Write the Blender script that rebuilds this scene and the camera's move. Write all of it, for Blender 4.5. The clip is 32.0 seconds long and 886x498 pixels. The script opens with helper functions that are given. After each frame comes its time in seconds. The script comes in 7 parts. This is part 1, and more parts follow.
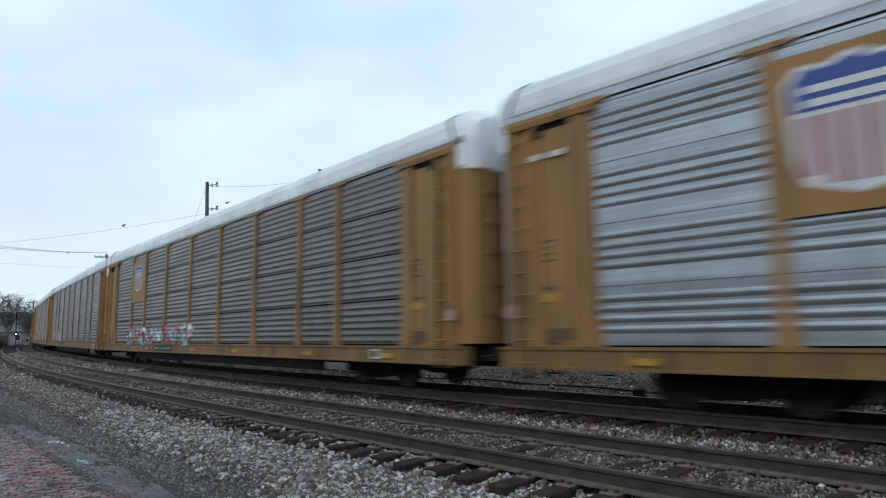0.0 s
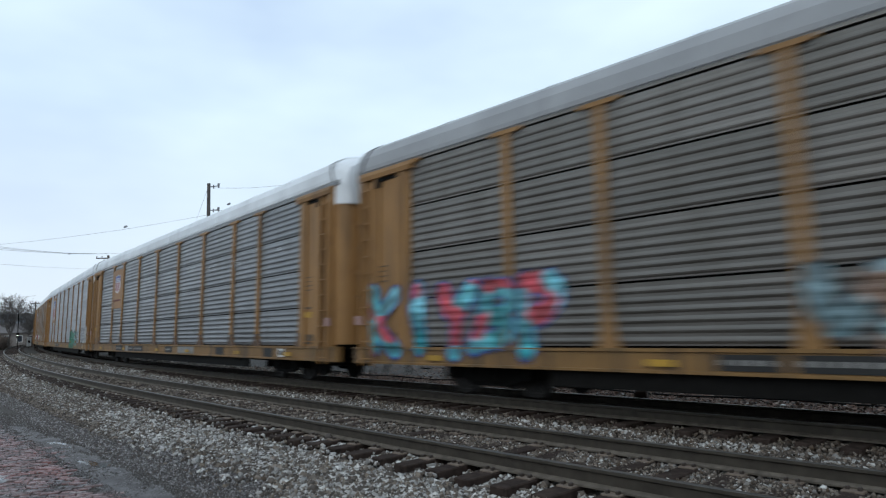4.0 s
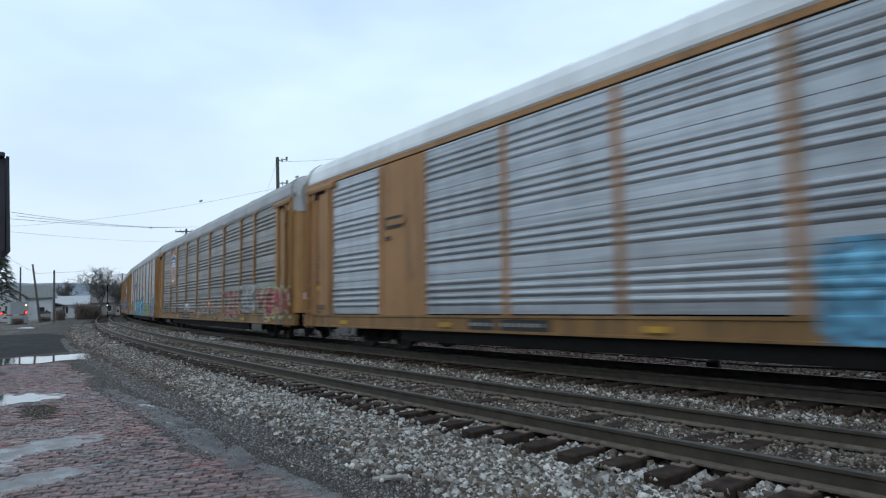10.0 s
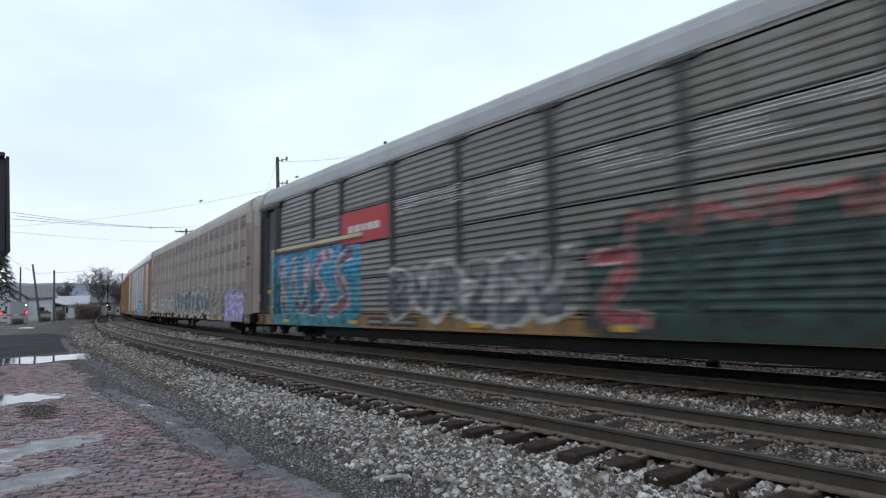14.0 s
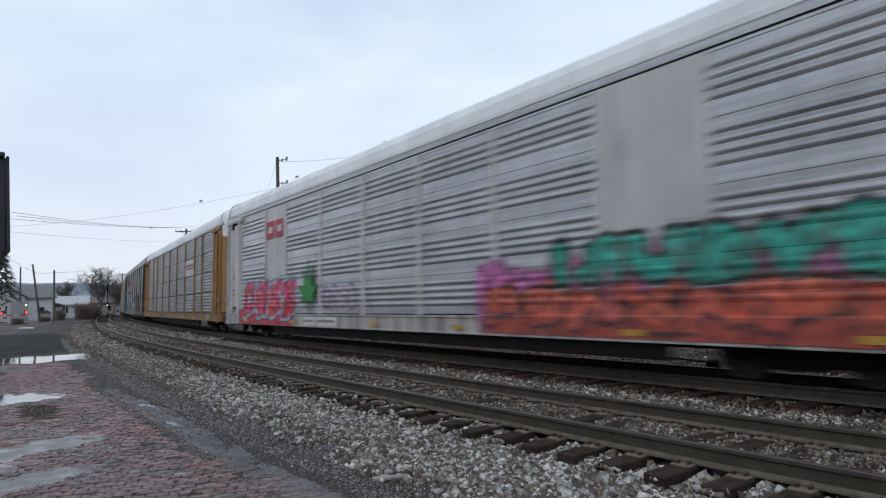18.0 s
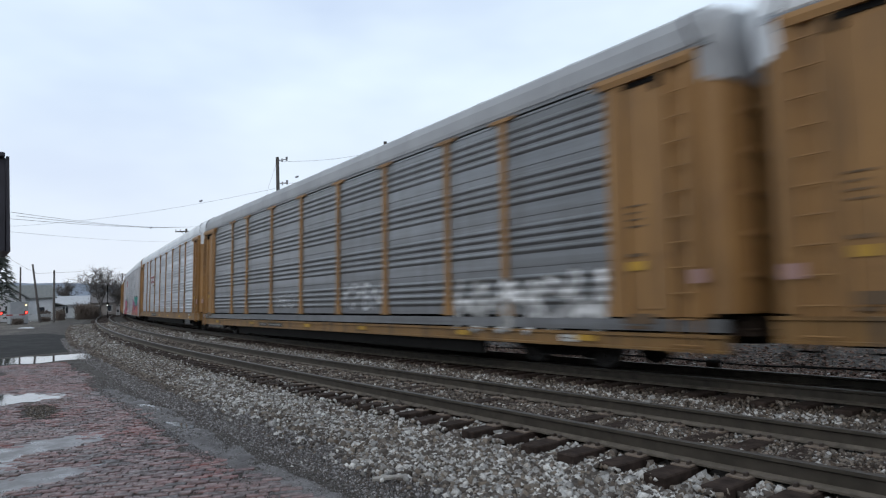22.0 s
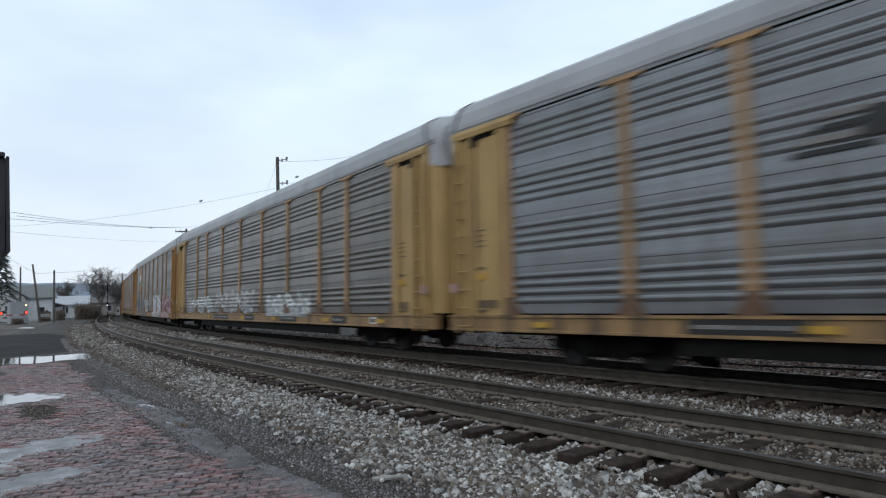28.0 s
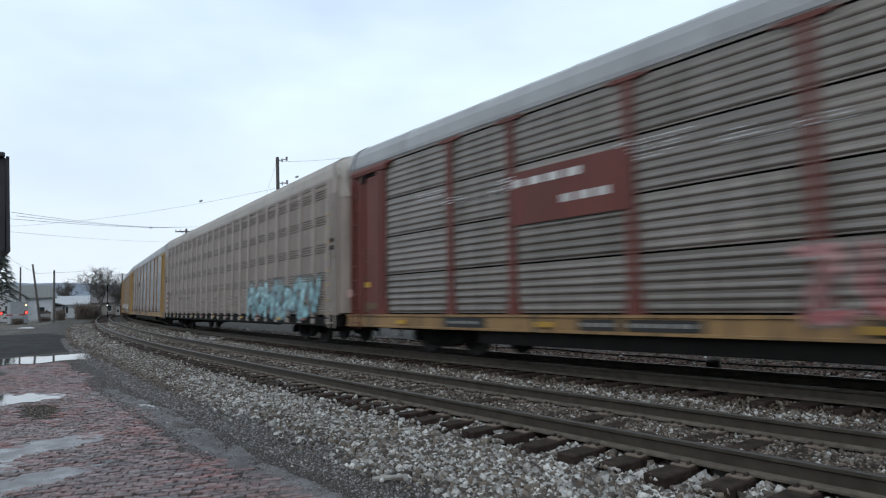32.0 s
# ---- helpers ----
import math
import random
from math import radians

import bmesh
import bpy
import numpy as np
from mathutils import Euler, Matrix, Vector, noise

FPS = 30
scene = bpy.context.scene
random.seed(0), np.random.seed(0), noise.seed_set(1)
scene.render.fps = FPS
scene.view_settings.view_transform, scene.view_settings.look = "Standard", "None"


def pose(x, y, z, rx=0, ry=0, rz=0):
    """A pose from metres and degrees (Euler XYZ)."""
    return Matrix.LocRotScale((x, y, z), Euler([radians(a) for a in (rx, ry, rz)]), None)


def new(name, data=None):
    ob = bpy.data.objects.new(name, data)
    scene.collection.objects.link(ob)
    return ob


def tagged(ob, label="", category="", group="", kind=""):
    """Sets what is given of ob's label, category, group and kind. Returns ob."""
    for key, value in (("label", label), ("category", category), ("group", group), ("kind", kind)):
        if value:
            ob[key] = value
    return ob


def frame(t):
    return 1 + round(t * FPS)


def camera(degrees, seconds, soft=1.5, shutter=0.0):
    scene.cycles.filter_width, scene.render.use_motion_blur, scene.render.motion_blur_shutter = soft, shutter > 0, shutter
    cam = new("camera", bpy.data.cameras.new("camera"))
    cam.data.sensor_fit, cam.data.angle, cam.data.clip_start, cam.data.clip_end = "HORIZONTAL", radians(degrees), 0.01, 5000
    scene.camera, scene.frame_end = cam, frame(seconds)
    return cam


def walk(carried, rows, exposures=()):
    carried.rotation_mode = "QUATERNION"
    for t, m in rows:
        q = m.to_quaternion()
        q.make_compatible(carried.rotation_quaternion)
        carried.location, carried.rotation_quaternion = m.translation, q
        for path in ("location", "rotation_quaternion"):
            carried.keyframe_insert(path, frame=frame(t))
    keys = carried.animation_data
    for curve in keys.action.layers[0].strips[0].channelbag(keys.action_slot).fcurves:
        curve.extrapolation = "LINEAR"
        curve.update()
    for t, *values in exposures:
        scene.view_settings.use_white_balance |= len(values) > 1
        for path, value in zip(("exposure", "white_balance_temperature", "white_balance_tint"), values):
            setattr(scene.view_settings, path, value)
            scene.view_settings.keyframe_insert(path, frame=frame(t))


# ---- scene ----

import itertools

# ---------------------------------------------------------------- camera
cam = camera(69.02, 32.0, soft=1.2, shutter=0.6)
EYE = (0.0, 0.0, 1.457)


def held(rx, ry, rz):
    return pose(*EYE, rx, ry, rz)


walk(cam, [
    (0.0, held(96.555, 1.84, 46.485)), (0.5, held(96.605, 1.84, 46.515)), (1.0, held(96.634, 1.84, 46.557)),
    (2.0, held(96.669, 1.84, 46.607)), (7.0, held(96.669, 1.84, 46.607)), (7.5, held(96.66, 1.85, 46.60)),
    (7.8, held(96.12, 1.83, 46.95)), (8.0, held(95.465, 1.80, 47.608)), (8.2, held(94.82, 1.86, 48.51)),
    (8.5, held(94.352, 1.93, 50.485)), (8.75, held(94.17, 1.99, 51.75)), (9.0, held(94.11, 2.05, 52.40)),
    (9.5, held(94.12, 2.06, 52.39)), (32.0, held(94.12, 2.06, 52.39))],
    [(0.0, 0.0, 6300, 6), (1.0, -0.14, 6220, 6), (2.0, -0.08, 6290, 7), (3.0, 0.0, 6330, 7), (5.5, -0.03, 6350, 10), (7.0, -0.06, 6400, 13), (8.0, -0.01, 6300, 10), (9.0, 0.06, 6270, 10), (10.0, 0.0, 6120, 6), (11.5, 0.0, 6200, 7), (13.0, 0.05, 6400, 9), (14.0, 0.14, 6470, 11),
     (17.0, -0.02, 6560, 13), (20.0, -0.09, 6600, 14), (22.0, 0.0, 6580, 12), (23.0, 0.0, 6430, 8), (24.0, 0.0, 6540, 10), (28.0, 0.02, 6480, 10), (30.0, 0.05, 6310, 8), (31.0, 0.06, 6390, 9), (32.0, 0.07, 6500, 9)])


# ---------------------------------------------------------------- sky and sun
SUN_EL, SUN_AZ = 40.0, 150.0
world = bpy.data.worlds.new("overcast_sky")
world.use_nodes = True
scene.world = world


def build_sky():
    nt = world.node_tree
    nt.nodes.clear()
    n = nt.nodes.new
    out, bg = n("ShaderNodeOutputWorld"), n("ShaderNodeBackground")
    sky = n("ShaderNodeTexSky")
    sky.sky_type, sky.sun_disc = "NISHITA", False
    sky.sun_elevation, sky.sun_rotation = radians(SUN_EL), radians(SUN_AZ)
    tc, noise_tex, ramp = n("ShaderNodeTexCoord"), n("ShaderNodeTexNoise"), n("ShaderNodeValToRGB")
    mp = n("ShaderNodeMapping")
    mp.inputs["Scale"].default_value = (1.0, 1.0, 2.6)
    nt.links.new(tc.outputs["Generated"], mp.inputs["Vector"])
    nt.links.new(mp.outputs[0], noise_tex.inputs["Vector"])
    noise_tex.inputs["Scale"].default_value = 1.7
    noise_tex.inputs["Detail"].default_value = 4.0
    noise_tex.inputs["Roughness"].default_value = 0.5
    ramp.color_ramp.elements[0].position, ramp.color_ramp.elements[0].color = 0.30, (0.63, 0.78, 1.03, 1)
    ramp.color_ramp.elements[1].position, ramp.color_ramp.elements[1].color = 0.66, (0.93, 1.10, 1.18, 1)
    nt.links.new(noise_tex.outputs[0], ramp.inputs[0])
    sep, low = n("ShaderNodeSeparateXYZ"), n("ShaderNodeMapRange")
    low.inputs[1].default_value, low.inputs[2].default_value = 0.0, 0.32
    low.inputs[3].default_value, low.inputs[4].default_value = 0.65, 0.0
    nt.links.new(tc.outputs["Generated"], sep.inputs[0])
    nt.links.new(sep.outputs["Z"], low.inputs[0])
    haze = n("ShaderNodeMix")
    haze.data_type = "RGBA"
    haze.inputs[7].default_value = (0.90, 0.93, 1.02, 1)
    nt.links.new(low.outputs[0], haze.inputs[0])
    nt.links.new(ramp.outputs[0], haze.inputs[6])
    dim = n("ShaderNodeVectorMath")
    dim.operation = "SCALE"
    dim.inputs[3].default_value = 0.10
    nt.links.new(sky.outputs[0], dim.inputs[0])
    mix = n("ShaderNodeMix")
    mix.data_type = "RGBA"
    mix.inputs[0].default_value = 0.88
    nt.links.new(dim.outputs[0], mix.inputs[6])
    nt.links.new(haze.outputs[2], mix.inputs[7])
    nt.links.new(mix.outputs[2], bg.inputs[0])
    bg.inputs[1].default_value = 1.0
    nt.links.new(bg.outputs[0], out.inputs[0])


build_sky()
sun = new("sun", bpy.data.lights.new("sun", "SUN"))
sun.data.energy, sun.data.angle, sun.data.color = 0.65, radians(40), (1.0, 0.92, 0.80)
sun.matrix_world = pose(0, 0, 50, 90 - SUN_EL, 0, 180 - SUN_AZ)

# ---------------------------------------------------------------- materials


class Mat:
    """A small node builder round one Principled shader."""

    def __init__(self, name, rough=0.7, metal=0.0, spec=0.5):
        self.m = bpy.data.materials.new(name)
        self.m.use_nodes = True
        self.nt = self.m.node_tree
        self.b = self.nt.nodes["Principled BSDF"]
        self.b.inputs["Roughness"].default_value = rough
        self.b.inputs["Metallic"].default_value = metal
        self.b.inputs["Specular IOR Level"].default_value = spec
        self.tc = self.nt.nodes.new("ShaderNodeTexCoord")

    def link(self, a, b):
        self.nt.links.new(a, b)

    def noise(self, scale, detail=4.0, stretch=(1, 1, 1), rough=0.55, space="Object"):
        mp, nz = self.nt.nodes.new("ShaderNodeMapping"), self.nt.nodes.new("ShaderNodeTexNoise")
        mp.inputs["Scale"].default_value = stretch
        mv, sc = self.nt.nodes.new("ShaderNodeVectorMath"), self.nt.nodes.new("ShaderNodeMath")
        sc.operation = "MULTIPLY"
        sc.inputs[1].default_value = 53.0
        self.link(self.random(), sc.inputs[0])
        self.link(self.tc.outputs[space], mv.inputs[0])
        self.link(sc.outputs[0], mv.inputs[1])
        self.link(mv.outputs[0], mp.inputs["Vector"])
        self.link(mp.outputs[0], nz.inputs["Vector"])
        nz.inputs["Scale"].default_value, nz.inputs["Detail"].default_value = scale, detail
        nz.inputs["Roughness"].default_value = rough
        return nz.outputs[0]

    def ramp(self, fac, stops):
        r = self.nt.nodes.new("ShaderNodeValToRGB")
        els = r.color_ramp.elements
        while len(els) < len(stops):
            els.new(0.5)
        for e, (pos, col) in zip(els, stops):
            e.position, e.color = pos, (*col, 1) if len(col) == 3 else col
        self.link(fac, r.inputs[0])
        return r.outputs[0]

    def grey(self, fac, lo, hi, a=0.0, b=1.0):
        r = self.nt.nodes.new("ShaderNodeMapRange")
        r.inputs[1].default_value, r.inputs[2].default_value = lo, hi
        r.inputs[3].default_value, r.inputs[4].default_value = a, b
        self.link(fac, r.inputs[0])
        return r.outputs[0]

    def mix(self, fac, a, b, mode="MIX"):
        m = self.nt.nodes.new("ShaderNodeMix")
        m.data_type, m.blend_type = "RGBA", mode
        for slot, v in ((0, fac), (6, a), (7, b)):
            if isinstance(v, (int, float)):
                m.inputs[slot].default_value = v
            elif isinstance(v, tuple):
                m.inputs[slot].default_value = (*v, 1)
            else:
                self.link(v, m.inputs[slot])
        return m.outputs[2]

    def random(self):
        return self.nt.nodes.new("ShaderNodeObjectInfo").outputs["Random"]

    def island(self):
        return self.nt.nodes.new("ShaderNodeNewGeometry").outputs["Random Per Island"]

    def bump(self, fac, strength=0.3, dist=0.01):
        bp = self.nt.nodes.new("ShaderNodeBump")
        bp.inputs["Strength"].default_value, bp.inputs["Distance"].default_value = strength, dist
        self.link(fac, bp.inputs["Height"])
        self.link(bp.outputs[0], self.b.inputs["Normal"])

    def colour(self, c):
        if isinstance(c, tuple):
            self.b.inputs["Base Color"].default_value = (*c, 1)
        else:
            self.link(c, self.b.inputs["Base Color"])

    def rough(self, c):
        self.link(c, self.b.inputs["Roughness"])


def scaled(c, k):
    return tuple(min(1.0, v * k) for v in c)


MATS = {}


def paint(name, col, wear=0.5, rough=0.55, grime=(0.045, 0.04, 0.035)):
    """Weathered paint: streaks that run down, patches of grime, slight fading."""
    if name in MATS:
        return MATS[name]
    w = Mat(name, rough, 0.0, 0.3)
    streak = w.noise(3.0, 5, (1.4, 1.4, 0.12))
    patch = w.noise(0.7, 4)
    fine = w.noise(26, 3)
    c = w.mix(w.grey(patch, 0.35, 0.7), scaled(col, 0.86), scaled(col, 1.1))
    c = w.mix(w.grey(streak, 0.50, 0.72, 0, wear), c, grime)
    rust = w.noise(1.9, 6, (1, 1, 0.5), 0.7)
    c = w.mix(w.grey(rust, 0.60, 0.72, 0, wear), c, (0.10, 0.05, 0.028))
    c = w.mix(w.grey(fine, 0.6, 0.8, 0, wear * 0.4), c, grime)
    w.colour(c)
    w.bump(fine, 0.08, 0.004)
    MATS[name] = w.m
    return w.m


def galvanised(name, col, dirt=0.4):
    """Dull zinc sheet, clouded, with each sheet a little lighter or darker."""
    if name in MATS:
        return MATS[name]
    w = Mat(name, 0.36, 0.7)
    cloud = w.noise(1.1, 5, (0.5, 1, 1.6))
    band = w.noise(1.0, 4, (0.22, 1.0, 7.0), 0.6)
    streak = w.noise(4.0, 5, (1.0, 1.0, 0.10))
    speck = w.noise(24, 4, rough=0.7)
    c = w.mix(w.random(), scaled(col, 0.80), scaled(col, 1.14))
    c = w.mix(w.grey(cloud, 0.35, 0.68), c, w.mix(0.5, c, scaled(col, 1.3)))
    c = w.mix(w.grey(band, 0.42, 0.64, 0, 0.38), c, scaled((0.085, 0.08, 0.073), 1.0))
    c = w.mix(w.grey(band, 0.60, 0.72, 0, 0.35), c, scaled(col, 1.5))
    c = w.mix(w.grey(streak, 0.45, 0.72, 0, dirt), c, (0.10, 0.088, 0.072))
    c = w.mix(w.grey(speck, 0.56, 0.76, 0, dirt * 0.7), c, (0.07, 0.064, 0.056))
    w.colour(c)
    w.rough(w.grey(cloud, 0.3, 0.7, 0.28, 0.46))
    w.bump(cloud, 0.12, 0.012)
    MATS[name] = w.m
    return w.m


def plain(name, col, rough=0.7, metal=0.0, vary=0.15, scale=6.0, bump=0.1, spec=0.5):
    if name in MATS:
        return MATS[name]
    w = Mat(name, rough, metal, spec)
    nz = w.noise(scale, 5)
    w.colour(w.mix(w.grey(nz, 0.3, 0.7), scaled(col, 1 - vary), scaled(col, 1 + vary)))
    w.bump(nz, bump, 0.01)
    MATS[name] = w.m
    return w.m


def glow(name, col, strength):
    if name in MATS:
        return MATS[name]
    w = Mat(name, 0.4)
    w.colour(col)
    w.b.inputs["Emission Color"].default_value = (*col, 1)
    w.b.inputs["Emission Strength"].default_value = strength
    MATS[name] = w.m
    return w.m


def spray():
    if "spray_paint" in MATS:
        return MATS["spray_paint"]
    w = Mat("spray_paint", 0.55)
    at = w.nt.nodes.new("ShaderNodeAttribute")
    at.attribute_name = "paint"
    nz = w.noise(9, 4, (1, 1, 0.3))
    w.colour(w.mix(w.grey(nz, 0.45, 0.75, 0.02, 0.30), at.outputs["Color"], (0.10, 0.095, 0.09)))
    # thin paint lets the sheet below show through
    clear, thin = w.nt.nodes.new("ShaderNodeBsdfTransparent"), w.nt.nodes.new("ShaderNodeMixShader")
    w.link(at.outputs["Alpha"], thin.inputs[0])
    w.link(clear.outputs[0], thin.inputs[1])
    w.link(w.b.outputs[0], thin.inputs[2])
    w.link(thin.outputs[0], w.nt.nodes["Material Output"].inputs["Surface"])
    MATS["spray_paint"] = w.m
    return w.m


def ballast_mat(name, dark, light):
    if name in MATS:
        return MATS[name]
    w = Mat(name, 0.8, 0, 0.3)
    isl = w.island()
    tawny = (light[0] * 0.52, light[1] * 0.43, light[2] * 0.35)
    c = w.ramp(isl, [(0.0, scaled(dark, 0.7)), (0.24, dark), (0.42, tawny), (0.56, scaled(light, 0.58)), (0.78, light), (1.0, scaled(light, 1.7))])
    nz = w.noise(45, 4)
    c = w.mix(w.grey(nz, 0.4, 0.75, 0, 0.5), c, (0.06, 0.055, 0.05))
    w.colour(c)
    w.bump(nz, 0.5, 0.006)
    MATS[name] = w.m
    return w.m


def w_mean(a, b):
    return tuple((x + y) / 2 for x, y in zip(a, b))


def ground_mat():
    w = Mat("wet_ground", 0.9, 0, 0.2)
    big, mid, fine, grit = w.noise(0.30, 5), w.noise(1.3, 8, rough=0.7), w.noise(17, 8, rough=0.8), w.noise(70, 4, rough=0.75)
    c = w.ramp(big, [(0.32, (0.050, 0.043, 0.038)), (0.5, (0.075, 0.066, 0.059)), (0.68, (0.11, 0.10, 0.090))])
    c = w.mix(w.grey(mid, 0.40, 0.64), c, w.mix(0.6, c, (0.13, 0.122, 0.115)))
    c = w.mix(w.grey(fine, 0.40, 0.62, 0, 0.85), c, (0.024, 0.021, 0.019))
    c = w.mix(w.grey(grit, 0.54, 0.68, 0, 0.85), c, (0.20, 0.182, 0.165))
    w.colour(c)
    w.rough(w.grey(mid, 0.56, 0.70, 0.95, 0.55))
    w.bump(fine, 0.9, 0.03)
    return w.m


def brick_mat():
    """Wet red brick, each its own shade, silted over in drifts."""
    w = Mat("wet_brick", 0.5)
    r, isl = w.random(), w.island()
    add, frac = w.nt.nodes.new("ShaderNodeMath"), w.nt.nodes.new("ShaderNodeMath")
    add.operation, frac.operation = "ADD", "FRACT"
    w.link(r, add.inputs[0])
    w.link(isl, add.inputs[1])
    w.link(add.outputs[0], frac.inputs[0])
    c = w.ramp(frac.outputs[0], [(0.0, (0.03, 0.018, 0.018)), (0.2, (0.085, 0.032, 0.030)), (0.45, (0.155, 0.050, 0.043)), (0.72, (0.20, 0.072, 0.063)),
                                 (0.92, (0.19, 0.12, 0.112)), (1.0, (0.26, 0.20, 0.195))])
    geo = w.nt.nodes.new("ShaderNodeNewGeometry")

    def drift(scale, detail, rough):
        nz = w.nt.nodes.new("ShaderNodeTexNoise")
        nz.inputs["Scale"].default_value, nz.inputs["Detail"].default_value, nz.inputs["Roughness"].default_value = scale, detail, rough
        w.link(geo.outputs["Position"], nz.inputs["Vector"])
        return nz.outputs[0]
    silt, grain, grit = drift(0.55, 7, 0.6), drift(11, 6, 0.7), drift(60, 3, 0.6)
    c = w.mix(w.grey(silt, 0.47, 0.68, 0.0, 0.7), c, (0.135, 0.122, 0.118))
    c = w.mix(w.grey(grain, 0.46, 0.66, 0, 0.75), c, (0.045, 0.036, 0.036))
    c = w.mix(w.grey(grit, 0.58, 0.75, 0, 0.6), c, (0.26, 0.22, 0.21))
    w.colour(c)
    w.rough(w.grey(grain, 0.35, 0.65, 0.28, 0.75))
    w.bump(grain, 0.6, 0.012)
    return w.m


RAIL_SIDE = plain("rusty_rail_side", (0.053, 0.045, 0.036), 0.75, 0.1, 0.3, 5, 0.2, 0.3)
RAIL_TOP = plain("worn_rail_head", (0.085, 0.08, 0.074), 0.45, 0.5, 0.2, 8)
DUST = plain("dusty_rail_foot", (0.105, 0.090, 0.074), 0.9, 0, 0.35, 7, 0.3, 0.2)
TIE = plain("creosoted_tie", (0.034, 0.024, 0.020), 0.9, 0, 0.5, 9, 0.9, 0.15)
PLATE = plain("rusty_plate", (0.15, 0.115, 0.09), 0.7, 0.1, 0.3, 12)
SPIKE = plain("rusty_spike", (0.05, 0.038, 0.032), 0.7, 0.3)
STONE = ballast_mat("ballast_stone", (0.085, 0.070, 0.060), (0.37, 0.36, 0.345))
STONE_DARK = ballast_mat("oily_ballast_stone", (0.046, 0.035, 0.028), (0.16, 0.134, 0.112))
GRIT = ballast_mat("wet_grit", (0.090, 0.083, 0.083), (0.22, 0.21, 0.212))
BED = plain("ballast_bed", (0.040, 0.034, 0.029), 0.9, 0, 0.5, 30, 0.8, 0.2)
GROUND = ground_mat()
BRICK = brick_mat()
# grimy steel, and the black of sheets and strips that stand for shade
BLACK = plain("grimy_steel_and_shade_black", (0.008, 0.0075, 0.007), 0.9, 0.0, 0.4, 5, 0.1, 0.15)
RUST = plain("rusty_steel", (0.050, 0.034, 0.026), 0.8, 0.0, 0.4, 7)
STEEL = plain("wheel_steel", (0.025, 0.022, 0.02), 0.6, 0.3, 0.3, 5)
POLE = plain("weathered_pole_wood", (0.085, 0.075, 0.07), 0.85, 0, 0.3, 4, 0.4)
WIRE = plain("cable_grey", (0.22, 0.22, 0.24), 0.6)

# ---------------------------------------------------------------- mesh builder


class Shape:
    def __init__(self):
        self.v, self.f = [], []

    def add(self, verts, faces):
        o = len(self.v)
        self.v += [tuple(p) for p in verts]
        self.f += [tuple(i + o for i in fc) for fc in faces]
        return self

    def box(self, x0, x1, y0, y1, z0, z1):
        v = [(x, y, z) for x in (x0, x1) for y in (y0, y1) for z in (z0, z1)]
        return self.add(v, [(0, 1, 3, 2), (4, 6, 7, 5), (0, 4, 5, 1), (2, 3, 7, 6), (0, 2, 6, 4), (1, 5, 7, 3)])

    def chamfer(self, x0, x1, y0, y1, z0, z1, c=0.01):
        """A box with bevelled edges on top and sides."""
        def ring(x0, x1, y0, y1, z, k):
            return [(x0 + k, y0, z), (x1 - k, y0, z), (x1, y0 + k, z), (x1, y1 - k, z), (x1 - k, y1, z), (x0 + k, y1, z), (x0, y1 - k, z), (x0, y0 + k, z)]
        v = ring(x0, x1, y0, y1, z0, c) + ring(x0, x1, y0, y1, z1 - c, c) + ring(x0 + c, x1 - c, y0 + c, y1 - c, z1, c)
        fs = [tuple(range(7, -1, -1)), tuple(range(16, 24))]
        for r in (0, 8):
            fs += [(r + i, r + (i + 1) % 8, r + 8 + (i + 1) % 8, r + 8 + i) for i in range(8)]
        return self.add(v, fs)

    def prism(self, prof, x0, x1, caps=True):
        """A closed outline of (y, z), pushed along x."""
        n = len(prof)
        v = [(x0, y, z) for y, z in prof] + [(x1, y, z) for y, z in prof]
        fs = [(i, (i + 1) % n, n + (i + 1) % n, n + i) for i in range(n)]
        if caps:
            fs += [tuple(range(n - 1, -1, -1)), tuple(range(n, 2 * n))]
        return self.add(v, fs)

    def tube(self, a, b, ra, rb=None, n=8, caps=True):
        a, b = Vector(a), Vector(b)
        rb = ra if rb is None else rb
        d = (b - a).normalized()
        e = d.orthogonal().normalized()
        g = d.cross(e)
        v = []
        for c, r in ((a, ra), (b, rb)):
            v += [c + (e * math.cos(k * math.tau / n) + g * math.sin(k * math.tau / n)) * r for k in range(n)]
        fs = [(k, (k + 1) % n, n + (k + 1) % n, n + k) for k in range(n)]
        if caps:
            fs += [tuple(range(n - 1, -1, -1)), tuple(range(n, 2 * n))]
        return self.add(v, fs)

    def lathe_y(self, cx, cz, prof, n=20):
        """A round body about an axis along y: prof of (y, r)."""
        v = [(cx + r * math.cos(k * math.tau / n), y, cz + r * math.sin(k * math.tau / n)) for y, r in prof for k in range(n)]
        m = len(prof)
        fs = [(j * n + k, j * n + (k + 1) % n, (j + 1) * n + (k + 1) % n, (j + 1) * n + k) for j in range(m - 1) for k in range(n)]
        fs += [tuple(range(n)), tuple(range((m - 1) * n, m * n))]
        return self.add(v, fs)

    def mesh(self, name, mat=None, smooth=False):
        me = bpy.data.meshes.new(name)
        me.from_pydata(self.v, [], self.f)
        bm = bmesh.new()
        bm.from_mesh(me)
        bmesh.ops.recalc_face_normals(bm, faces=bm.faces)
        bm.to_mesh(me)
        bm.free()
        if smooth:
            me.polygons.foreach_set("use_smooth", [True] * len(me.polygons))
        if mat:
            me.materials.append(mat)
        return me


CACHE = {}


